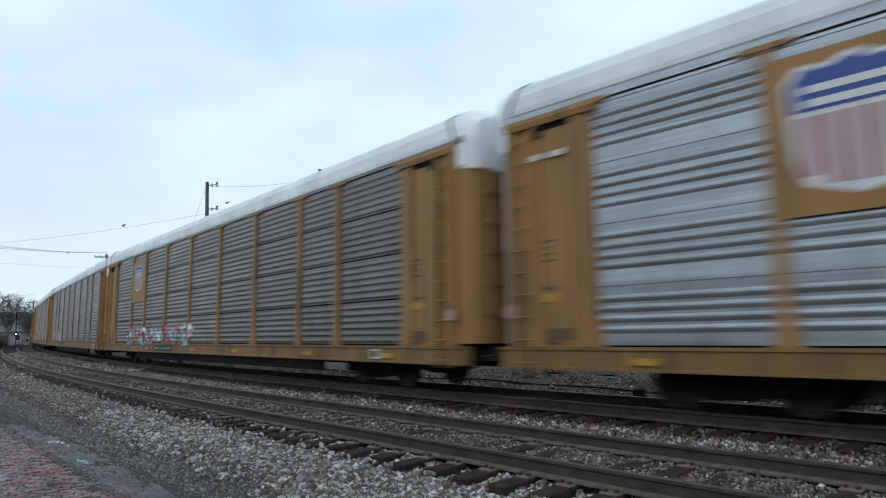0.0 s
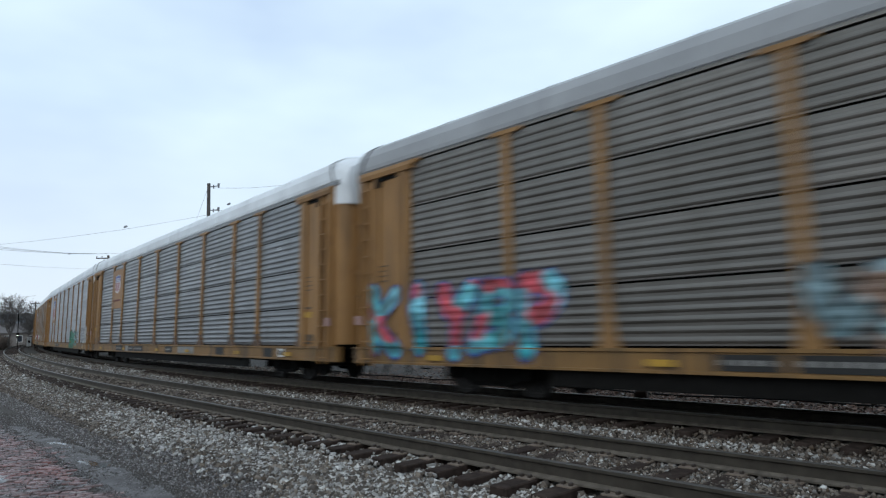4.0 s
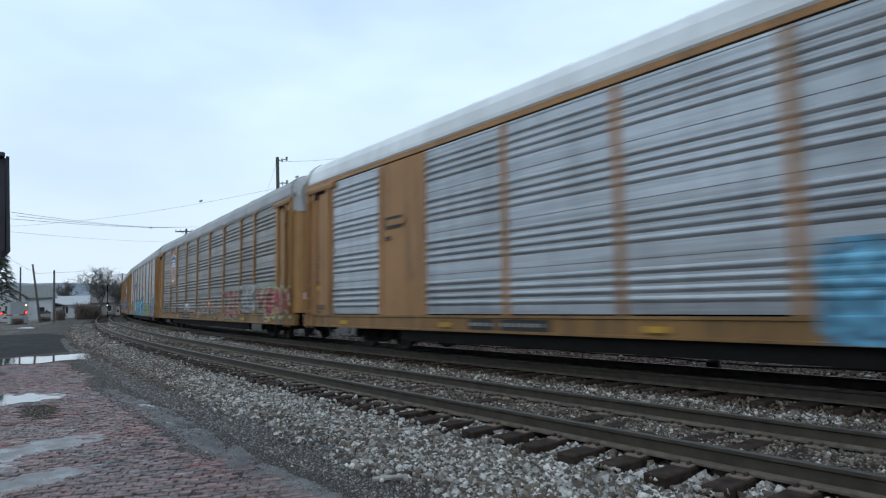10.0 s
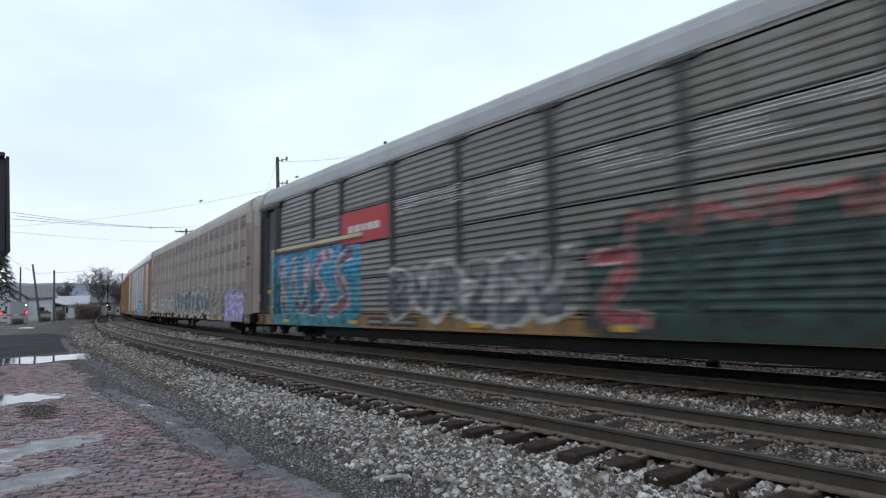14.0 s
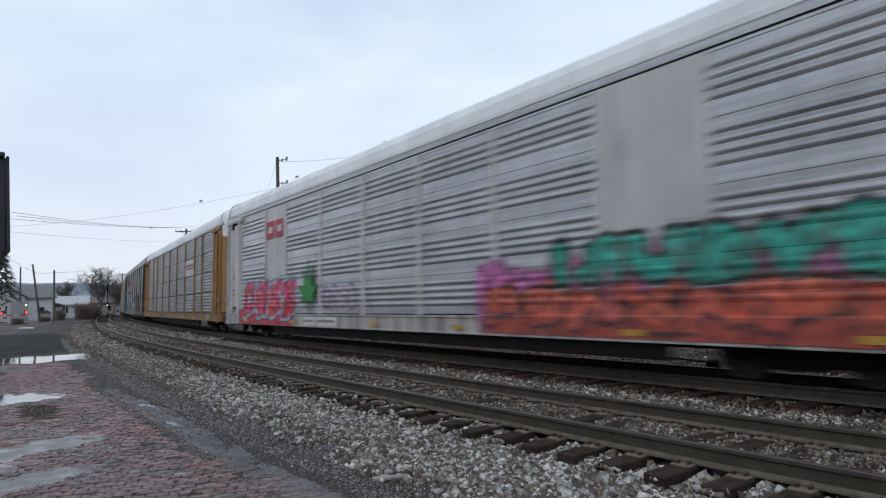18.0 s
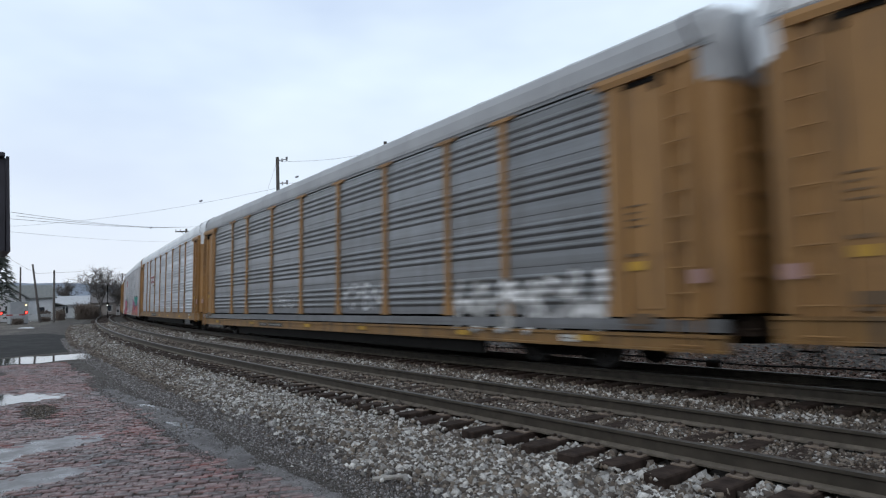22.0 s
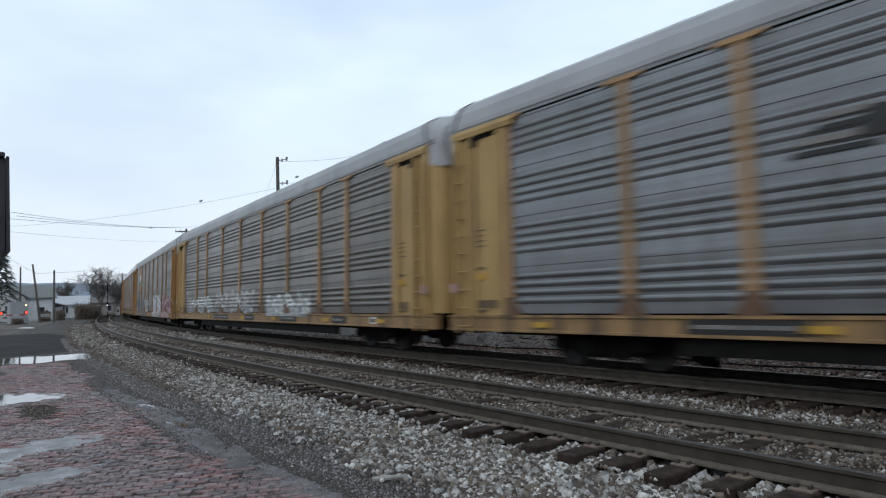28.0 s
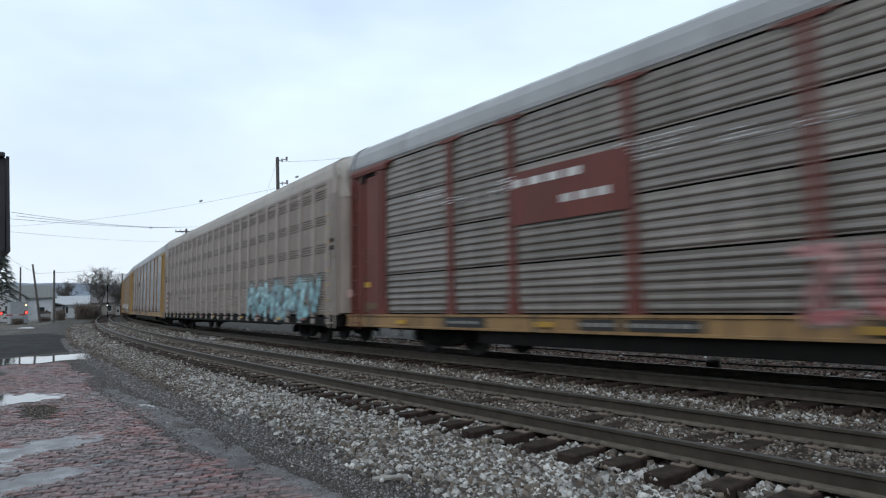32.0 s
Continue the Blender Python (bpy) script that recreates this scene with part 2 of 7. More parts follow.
def cached(key, make):
    """One mesh per shape, with an empty slot that each object fills."""
    if key not in CACHE:
        sh = make()
        me = sh.mesh(str(key[0]) if isinstance(key, tuple) else key)
        me.materials.append(None)
        CACHE[key] = me
    return CACHE[key]


def part(name, me, mat, parent, label="", at=None):
    ob = new(name, me)
    if len(me.materials) == 0:
        me.materials.append(mat)
    elif me.materials[0] is None:
        ob.material_slots[0].link = "OBJECT"
        ob.material_slots[0].material = mat
    ob.parent = parent
    if at is not None:
        ob.location = at
    if label:
        ob["label"] = label
    return ob


def thing(name, me, label, category, group="", kind="", at=None):
    ob = new(name, me)
    if at is not None:
        ob.matrix_world = at
    return tagged(ob, label, category, group, kind)


# ---------------------------------------------------------------- the line of the tracks
D_NEAR, D_FAR = 6.295, 10.183
CANT = 0.0287
GROUND_Z = -0.32
STEP = 0.5
S_GRID = np.arange(-720.0, 760.0, STEP)


def build_line():
    k = np.where(S_GRID < -12, 0.0, 0.0027 + (0.0010 - 0.0027) * np.clip((S_GRID - 35.0) / 22.0, 0, 1))
    psi = np.cumsum(k) * STEP
    psi -= np.interp(0, S_GRID, psi)
    u, w = np.cumsum(np.cos(psi)) * STEP, np.cumsum(np.sin(psi)) * STEP
    return psi, u - np.interp(0, S_GRID, u), w - np.interp(0, S_GRID, w) + D_NEAR


PSI, LU, LW = build_line()


def on_line(s, d, z=0.0):
    """World place at s metres along the line, d metres across from the camera's side."""
    psi = np.interp(s, S_GRID, PSI)
    u, w = np.interp(s, S_GRID, LU) - np.sin(psi) * (d - D_NEAR), np.interp(s, S_GRID, LW) + np.cos(psi) * (d - D_NEAR)
    return Vector((-float(u), float(w), z))


def heading(s):
    return math.pi - float(np.interp(s, S_GRID, PSI))


def swept(prof, ss, d, cant=0.0, closed=True):
    """An outline of (across, height) carried along the line."""
    v, fs, n = [], [], len(prof)
    for s in ss:
        for a, z in prof:
            v.append(on_line(s, d + a, z - a * cant))
    last = n if closed else n - 1
    for i in range(len(ss) - 1):
        for j in range(last):
            a, b = i * n + j, i * n + (j + 1) % n
            fs.append((a, b, b + n, a + n))
    if closed:
        fs += [tuple(range(n)), tuple(range((len(ss) - 1) * n, len(ss) * n))]
    return Shape().add(v, fs)


FINE = [x * 1.0 for x in range(-20, 160)]
LONG = [-600, -400, -200, -100, -60, -40] + FINE + list(range(160, 700, 12))


def build_ground():
    # one sheet to the horizon, finer near the camera
    sh = Shape()
    xs = [-3000, -1200, -500, -250, -140, -80, -50, -35, -25, -15, -5, 5, 15, 60, 250, 900, 3000]
    ys = [-3000, -900, -250, -60, -20, -8, 0, 4, 8, 14, 18, 26, 40, 80, 250, 900, 3000]

    def height(x, y):
        if -60 < x < 60 and y > 14.5:
            return GROUND_Z + min(0.5, (y - 14.5) * 0.06)
        return GROUND_Z
    n = len(ys)
    sh.add([(x, y, height(x, y)) for x in xs for y in ys],
           [(i * n + j, (i + 1) * n + j, (i + 1) * n + j + 1, i * n + j + 1) for i in range(len(xs) - 1) for j in range(n - 1)])
    thing("ground", sh.mesh("ground", GROUND), "dark wet gravelly ground beside the railway", "ground", kind="structure")


def build_road():
    """The dark asphalt road that comes to the level crossing."""
    w = Mat("road_asphalt", 0.95, 0, 0.1)
    mid, fine = w.noise(1.2, 6), w.noise(40, 5, rough=0.7)
    c = w.ramp(mid, [(0.35, (0.020, 0.020, 0.020)), (0.65, (0.042, 0.041, 0.040))])
    w.colour(w.mix(w.grey(fine, 0.5, 0.75, 0, 0.6), c, (0.075, 0.072, 0.07)))
    w.bump(fine, 0.4, 0.01)
    edge = [(-30.5, -60), (-29.5, -3), (-30.2, 1.5), (-31.0, 4.4), (-34, 5.4), (-41, 5.8), (-50, 6.6), (-57, 6.0), (-58, 2), (-60, -5), (-66, -60)]
    v = [(x, y, GROUND_Z + 0.006) for x, y in edge]
    n = len(v)
    v += [(x, y, GROUND_Z - 0.03) for x, y in edge]
    sh = Shape().add(v, [tuple(range(n)), tuple(range(2 * n - 1, n - 1, -1))] + [(i, (i + 1) % n, n + (i + 1) % n, n + i) for i in range(n)])
    thing("road", sh.mesh("road", w.m), "dark wet asphalt road meeting the level crossing", "road", kind="structure")


def build_verge():
    """Pale trodden dirt and dead grass beyond the road, up to the hut and the line."""
    w = Mat("dirt_verge", 0.95, 0, 0.15)
    big, mid, fine = w.noise(0.15, 5), w.noise(0.9, 7, rough=0.7), w.noise(6, 6, rough=0.75)
    c = w.ramp(big, [(0.35, (0.075, 0.066, 0.058)), (0.5, (0.115, 0.102, 0.09)), (0.65, (0.165, 0.148, 0.13))])
    c = w.mix(w.grey(mid, 0.45, 0.62, 0, 0.8), c, (0.06, 0.052, 0.045))
    w.colour(w.mix(w.grey(fine, 0.52, 0.7, 0, 0.8), c, (0.22, 0.205, 0.19)))
    w.bump(mid, 1.0, 0.1)
    v, cols, rows = [], 10, 60
    for k in range(rows):
        x = -57.0 - k * 1.6
        lo, hi = 2.0 + 1.2 * noise.noise((k * 0.4, 0, 0)), 4.4 + max(0, k - 2) * 0.33
        for j in range(cols):
            u = j / (cols - 1)
            rim = min(1.0, 4 * u, 4 * (1 - u), k * 0.5)
            y = lo + (hi - lo) * u
            v.append((x, y, GROUND_Z - 0.03 + 0.06 * rim + 0.06 * rim * noise.noise((x * 0.4, y * 0.8, 3))))
    fs = [(k * cols + j, (k + 1) * cols + j, (k + 1) * cols + j + 1, k * cols + j + 1) for k in range(rows - 1) for j in range(cols - 1)]
    thing("verge", Shape().add(v, fs).mesh("verge", w.m, True), "pale trodden dirt and dead grass beside the line", "verge", kind="structure")


def build_mud():
    """A strip of pale wet mud between the bricks and the stones."""
    w = Mat("wet_mud", 0.6, 0, 0.4)
    mid, fine = w.noise(2.2, 6, rough=0.65), w.noise(30, 5, rough=0.7)
    c = w.ramp(mid, [(0.33, (0.085, 0.077, 0.077)), (0.52, (0.128, 0.119, 0.120)), (0.7, (0.17, 0.16, 0.162))])
    w.colour(w.mix(w.grey(fine, 0.45, 0.7, 0, 0.7), c, (0.045, 0.042, 0.04)))
    w.rough(w.grey(mid, 0.42, 0.66, 0.9, 0.6))
    w.bump(fine, 0.5, 0.01)
    v, fs, rows, cols = [], [], 180, 12
    for k in range(rows):
        sa = -2.5 + k * 0.11
        lo, hi = 2.34 + 0.10 * noise.noise((sa * 0.7, 5.0, 0)), 3.05 + 0.10 * math.sin(sa * 0.55 + 1.0) + 0.10 * noise.noise((sa * 1.1, 1.0, 0))
        for j in range(cols):
            u = j / (cols - 1)
            y = lo + (hi - lo) * u
            rim = min(1.0, 5 * u, 5 * (1 - u), (sa + 2.5) * 1.2, (17.1 - sa) * 0.5)
            v.append((-sa, y, GROUND_Z - 0.012 + 0.018 * rim + 0.012 * noise.noise((sa * 2.1, y * 3.4, 2.0)) + 0.012 * noise.noise((sa * 6, y * 7, 0))))
    fs = [(k * cols + j, k * cols + j + 1, (k + 1) * cols + j + 1, (k + 1) * cols + j) for k in range(rows - 1) for j in range(cols - 1)]
    thing("mud_strip", Shape().add(v, fs).mesh("mud_strip", w.m, True), "pale wet mud strip beside the bricks", "mud", kind="structure")


def bed_z(a):
    """Height of the ballast's surface, a metres across from the near track's centre."""
    pts = [(-3.15, GROUND_Z - 0.02), (-2.75, -0.315), (-1.9, -0.300), (-1.5, -0.298), (-0.95, -0.280), (-0.8, -0.225), (0.8, -0.215), (0.95, -0.235), (1.45, -0.25), (1.95, -0.245),
           (2.45, -0.225), (5.2, -0.20), (5.6, -0.24), (7.2, -0.32), (9.5, -0.36)]
    return float(np.interp(a, [p[0] for p in pts], [p[1] for p in pts]))


def build_bed():
    prof = [(a, bed_z(a) - 0.015) for a in (-3.15, -2.75, -2.3, -1.9, -1.45, -0.95, 0, 0.95, 1.45, 1.95, 2.45, 3.9, 5.2, 5.6, 7.2, 9.5)]
    prof += [(9.5, -0.5), (-3.15, -0.5)]
    return thing("ballast_bed", swept(prof, LONG, D_NEAR).mesh("ballast_bed", BED), "grey crushed stone ballast bed under two railway tracks", "ballast", kind="structure")


RAIL_PROF = [(-0.037, 0.0), (-0.037, -0.03), (-0.010, -0.045), (-0.009, -0.145), (-0.072, -0.165), (-0.072, -0.18),
             (0.072, -0.18), (0.072, -0.165), (0.009, -0.145), (0.010, -0.045), (0.037, -0.03), (0.037, 0.0)]


def build_track(name, d, cant, label):
    root = tagged(new(name), label, "railway track", "railway tracks", "structure")
    for side in (-0.753, 0.753):
        prof = [(side + a, z - 0.001) for a, z in RAIL_PROF]
        rail = part("rail", swept(prof, LONG, d, cant).mesh("rail", RAIL_SIDE), RAIL_SIDE, root)
        foot = [(side + a, z) for a, z in ((-0.075, -0.182), (-0.075, -0.163), (-0.014, -0.142), (0.014, -0.142), (0.075, -0.163), (0.075, -0.182))]
        part("rail_foot", swept(foot, LONG, d, cant).mesh("rail_foot", DUST), DUST, rail, "dusty rail foot")
        head = [(side - 0.033, -0.001), (side - 0.026, 0.003), (side + 0.026, 0.003), (side + 0.033, -0.001)]
        part("rail_head", swept(head, LONG, d, cant).mesh("rail_head", RAIL_TOP), RAIL_TOP, rail, "worn running surface")

    def tie_mesh():
        return Shape().chamfer(-0.115, 0.115, -1.3, 1.3, -0.19, -0.012, 0.012)

    def plate_mesh():
        return Shape().chamfer(-0.095, 0.095, -0.18, 0.18, -0.012, 0.004, 0.004)

    def spike_mesh():
        return Shape().chamfer(-0.017, 0.017, -0.025, 0.025, -0.01, 0.032, 0.006)

    rnd = random.Random(5)
    far = Shape()
    for i in range(-40, 300):
        s = 0.32 + i * 0.53
        near = -4 < i < 76
        m = Matrix.Translation(on_line(s, d, -0.182)) @ pose(0, 0, 0, 0, 0, math.degrees(heading(s)) + rnd.uniform(-0.8, 0.8)) @ pose(0, 0, 0, math.degrees(cant))
        shift = rnd.uniform(-0.05, 0.05)
        if not near:
            far.add([m @ Vector(v) for v in tie_mesh().v], tie_mesh().f)
            continue
        tie = part("tie", cached("tie", tie_mesh), TIE, root)
        tie.matrix_local = m @ Matrix.Translation((0, shift, 0))
        if i < 40 and d == D_NEAR:
            for side in (-0.753, 0.753):
                pl = part("tie_plate", cached("tie_plate", plate_mesh), PLATE, tie)
                pl.location = (0, side - shift, 0.0)
            for side, out, along in itertools.product((-0.753, 0.753), (-0.1, 0.1), (-0.05, 0.055)):
                sp = part("spike", cached("spike", spike_mesh), SPIKE, tie)
                sp.location = (along, side + out * rnd.uniform(0.9, 1.3) - shift, 0.004)
    ob = part("far_ties", far.mesh("far_ties", TIE), TIE, root)
    ob["kind"] = "stuff"
    return root


# ---------------------------------------------------------------- loose stones
CUBE = np.array([(x, y, z) for x in (-1, 1) for y in (-1, 1) for z in (-1, 1)], float) * 0.66
CUBE_F = np.array([(0, 1, 3), (0, 3, 2), (4, 6, 7), (4, 7, 5), (0, 4, 5), (0, 5, 1), (2, 3, 7), (2, 7, 6), (0, 2, 6), (0, 6, 4), (1, 5, 7), (1, 7, 3)])


def stone_cloud(name, places, sizes, rng, mat):
    """Many crushed, sharp-edged stones in one mesh."""
    n = len(places)
    if n == 0:
        return None
    pts = CUBE[None] * (sizes[:, None, None] * rng.uniform(0.72, 1.25, (n, 1, 3))) + rng.uniform(-0.28, 0.28, (n, 8, 3)) * sizes[:, None, None]
    a, b, c = rng.uniform(0, math.tau, n), rng.uniform(-1.0, 1.0, n), rng.uniform(-1.0, 1.0, n)
    x, y, z = pts[..., 0], pts[..., 1], pts[..., 2]
    for ang, (p, q) in ((b, "yz"), (c, "xz"), (a, "xy")):
        ca, sa = np.cos(ang)[:, None], np.sin(ang)[:, None]
        if p == "y":
            y, z = y * ca - z * sa, y * sa + z * ca
        elif q == "z":
            x, z = x * ca - z * sa, x * sa + z * ca
        else:
            x, y = x * ca - y * sa, x * sa + y * ca
    pts = np.stack([x, y, z], -1) + places[:, None, :]
    me = bpy.data.meshes.new(name)
    me.vertices.add(n * 8)
    me.vertices.foreach_set("co", pts.reshape(-1))
    idx = (CUBE_F[None] + (np.arange(n) * 8)[:, None, None]).reshape(-1)
    me.loops.add(len(idx))
    me.loops.foreach_set("vertex_index", idx)
    me.polygons.add(n * 12)
    me.polygons.foreach_set("loop_start", np.arange(0, n * 36, 3))
    me.polygons.foreach_set("loop_total", np.full(n * 12, 3))
    me.update()
    me.validate()
    me.materials.append(mat)
    return new(name, me)


def build_stones(bed):
    rng = np.random.default_rng(7)
    # (from, to along; from, to across; stones per square metre; size; material)
    fields = [(0.5, 5, -3.0, -0.85, 1150, 0.0270, STONE), (5, 10, -3.0, -0.85, 1100, 0.0265, STONE), (0.5, 10, -2.6, -0.85, 350, 0.0235, STONE_DARK), (10, 16, -2.9, -0.85, 850, 0.0255, STONE), (16, 32, -2.6, -0.85, 430, 0.023, STONE), (12, 32, -2.9, -0.85, 520, 0.022, STONE_DARK), (32, 50, -2.6, -0.85, 110, 0.030, STONE),
              (0.5, 7, -0.68, 0.68, 1000, 0.017, STONE_DARK), (7, 22, -0.68, 0.68, 480, 0.022, STONE_DARK), (22, 45, -0.68, 0.68, 100, 0.034, STONE_DARK),
              (0.5, 7, -0.68, 0.68, 220, 0.018, STONE), (7, 22, -0.68, 0.68, 110, 0.022, STONE),
              (-1, 8, 0.85, 2.35, 400, 0.0245, STONE), (-1, 8, 0.85, 2.35, 650, 0.0200, STONE_DARK), (-7, 0.5, -3.0, -0.85, 420, 0.024, STONE), (-7, 0.5, -3.3, -2.1, 300, 0.016, STONE_DARK), (-7, 0.5, -0.68, 2.35, 150, 0.03, STONE_DARK), (8, 30, 0.85, 2.35, 330, 0.025, STONE), (8, 30, 0.85, 2.35, 250, 0.024, STONE_DARK), (30, 50, 0.85, 2.9, 90, 0.042, STONE),
              (-1, 12, 2.3, 3.1, 400, 0.021, STONE_DARK), (12, 30, 2.3, 3.1, 150, 0.028, STONE_DARK),
              (-3, 20, 5.0, 9.5, 40, 0.027, STONE_DARK), (20, 60, 5.0, 9.0, 30, 0.05, STONE_DARK), (-3, 14, 5.3, 9.5, 12, 0.030, STONE),
              (0.5, 10, -3.35, -2.1, 2000, 0.0095, GRIT), (10, 24, -3.4, -2.1, 950, 0.012, GRIT), (24, 45, -3.5, -2.2, 220, 0.018, GRIT),
              (1, 9, -3.4, -2.3, 130, 0.012, STONE), (9, 20, -3.4, -2.3, 60, 0.014, STONE),
              (2.5, 9, -4.05, -3.1, 1700, 0.0050, GRIT), (9, 18, -4.05, -3.1, 700, 0.0075, GRIT), (3, 9, -6.2, -3.9, 260, 0.0050, GRIT), (9, 24, -6.2, -3.6, 130, 0.0075, GRIT),
              (12.3, 14.5, -5.4, -4.6, 1300, 0.0085, STONE_DARK), (32, 78, -2.9, 2.9, 30, 0.045, STONE), (32, 78, -3.2, 2.9, 90, 0.040, STONE_DARK)]
    heaps = {}
    for s0, s1, a0, a1, dens, size, mat in fields:
        n = int((s1 - s0) * (a1 - a0) * dens)
        s, a = rng.uniform(s0, s1, n), rng.uniform(a0, a1, n)
        if a1 <= -0.8 and a0 < -1 and mat is STONE:
            # the shoulder thins out towards the dirt, along a wandering edge
            edge = -2.5 + 0.2 * np.sin(s * 0.9) + 0.12 * np.sin(s * 2.7 + 1)
            keep = rng.uniform(0, 1, n) < np.clip(0.12 + (a - edge + 0.25) * 1.6, 0.06, 1)
            s, a = s[keep], a[keep]
        # the ties' tops lie bare
        off = np.abs((s - 0.32 + 0.265) % 0.53 - 0.265)
        bare = 1.24 + 0.08 * np.sin(np.floor((s + 0.055) / 0.53) * 2.4) - np.clip((s - 7) * 0.015, 0, 0.16) + 0.08
        keep = (np.abs(a) > bare) | (np.abs(a) < 0.7) | (off > np.where(s < 8, 0.155, 0.12)) | (rng.uniform(0, 1, len(s)) < 0.05)
        s, a, off = s[keep], a[keep], off[keep]
        onto = (np.abs(a) > 0.86) & (np.abs(a) < 1.30) & (off < np.where(s < 8, 0.155, 0.12))
        keep = ~onto | (rng.uniform(0, 1, len(s)) < np.clip((s - 9) * 0.09, 0.02, 0.8))
        s, a, off = s[keep], a[keep], off[keep]
        heaped = np.where((np.abs(a) > 0.86) & (np.abs(a) < 1.34) & (off < 0.13), 0.052, 0.0)
        sz = size * rng.lognormal(0, 0.24, len(s))
        if mat is GRIT:
            dry = np.array([pool_depth(-si, D_NEAR + ai) < 0.1 for si, ai in zip(s, a)])
            s, a, sz, heaped = s[dry], a[dry], sz[dry], heaped[dry]
        base = [max(bed_z(ai) + 0.02 * math.sin(si * 3.1) * math.sin(ai * 5), GROUND_Z + (0.016 if ai < -3.9 and mat is GRIT else 0.003)) for si, ai in zip(s, a)]
        pl = np.array([on_line(si, D_NEAR + ai, bi + hi + zi * 0.25) for si, ai, zi, bi, hi in zip(s, a, sz, base, heaped)])
        heaps.setdefault(mat.name, []).append((pl, sz))
    for mat, lab in ((STONE, "pale and dark crushed stone beside the ties"), (STONE_DARK, "small dark oily crushed stone round the tracks"), (GRIT, "fine wet grey grit strewn over mud and bricks")):
        got = heaps[mat.name]
        ob = stone_cloud("ballast_stones", np.concatenate([g[0] for g in got]), np.concatenate([g[1] for g in got]), rng, mat)
        tagged(ob, lab, "ballast", kind="stuff")
    shapes = []
    for k in range(6):
        sh = Shape().add(CUBE * rng.uniform(0.7, 1.35, (1, 3)) + rng.uniform(-0.32, 0.32, (8, 3)), [tuple(t) for t in CUBE_F])
        shapes.append(sh.mesh("stone", STONE_ONE))
    for k in range(280):
        s, a = rng.uniform(1.0, 6.5), rng.uniform(-2.75, -1.4)
        st = part("stone", shapes[k % 6], STONE_ONE, bed)
        r = 0.024 * rng.lognormal(0, 0.22)
        st.matrix_local = Matrix.Translation(on_line(s, D_NEAR + a, bed_z(a) + 0.012)) @ pose(0, 0, 0, *rng.uniform(-40, 40, 2), rng.uniform(0, 360)) @ Matrix.Scale(r, 4)


def single_stone_mat():
    w = Mat("single_ballast_stone", 0.75)
    c = w.ramp(w.random(), [(0.0, (0.08, 0.066, 0.055)), (0.4, (0.19, 0.165, 0.14)), (0.75, (0.38, 0.35, 0.31)), (1.0, (0.56, 0.53, 0.48))])
    nz = w.noise(2.0, 4)
    w.colour(w.mix(w.grey(nz, 0.4, 0.75, 0, 0.5), c, (0.07, 0.065, 0.06)))
    w.bump(nz, 0.5, 0.1)
    return w.m


STONE_ONE = single_stone_mat()

# ---------------------------------------------------------------- the train
CAR_LEN = 28.73
HALF = 13.80            # centre to the body's end
SPEED = 15.4241
SPACING = 28.568        # one car to the next
POSTS = [11.90, 9.12, 7.12, 4.27, 1.43, -1.43, -4.27, -7.12, -9.12, -11.90]
TAUPE_POSTS = [1.18 * k for k in range(11, -12, -1)]
SIDE = 1.50             # centre to the side's sheet
HEAD_Z, EAVE_Z = 4.86, 5.03


def rib_profile(style, z0):
    """(depth, height) up the front of one bay's sheet."""
    z1, pts = HEAD_Z, []
    if style == "stack":
        # four tall panels, each pressed with six shallow ribs
        h = (z1 - z0) / 4
        for i in range(4):
            b = z0 + i * h
            pts += [(0.0, b + 0.034)]
            for k in range(6):
                r = b + 0.06 + k * (h - 0.085) / 6
                pts += [(0.0, r), (0.009, r + 0.022), (0.014, r + 0.045), (0.011, r + 0.070), (0.0, r + 0.105)]
            pts += [(0.0, b + h - 0.003)]
    elif style == "flat":
        pts = [(0.0, z0), (0.0, z1)]
    else:
        # four lapped sheets, each with four rounded ribs and a flat band
        h = (z1 - z0) / 4
        for i in range(4):
            b = z0 + i * h
            for k in range(4):
                r = b + 0.27 + k * 0.157
                pts += [(0.0, r - 0.066), (0.010, r - 0.045), (0.021, r - 0.012), (0.022, r + 0.008), (0.015, r + 0.030), (0.004, r + 0.046), (0.0, r + 0.052)]
            pts += [(0.0, b + h * 0.94), (0.010, b + h * 0.95), (0.010, b + h - 0.004)]
        pts = [(0.0, z0 + 0.028)] + [p for p in pts if p[1] < z1 - 0.005] + [(0.0, z1)]
    return pts


def sheet_shape(style, z0, width, lo=None, hi=None):
    """A pressed side sheet, facing +y, centred on x = 0."""
    front = [(SIDE + d, z) for d, z in rib_profile(style, z0) if (lo is None or lo <= z <= hi)]
    prof = front + [(SIDE - 0.06, front[-1][1]), (SIDE - 0.06, front[0][1])]
    return Shape().prism(prof, -width / 2, width / 2)


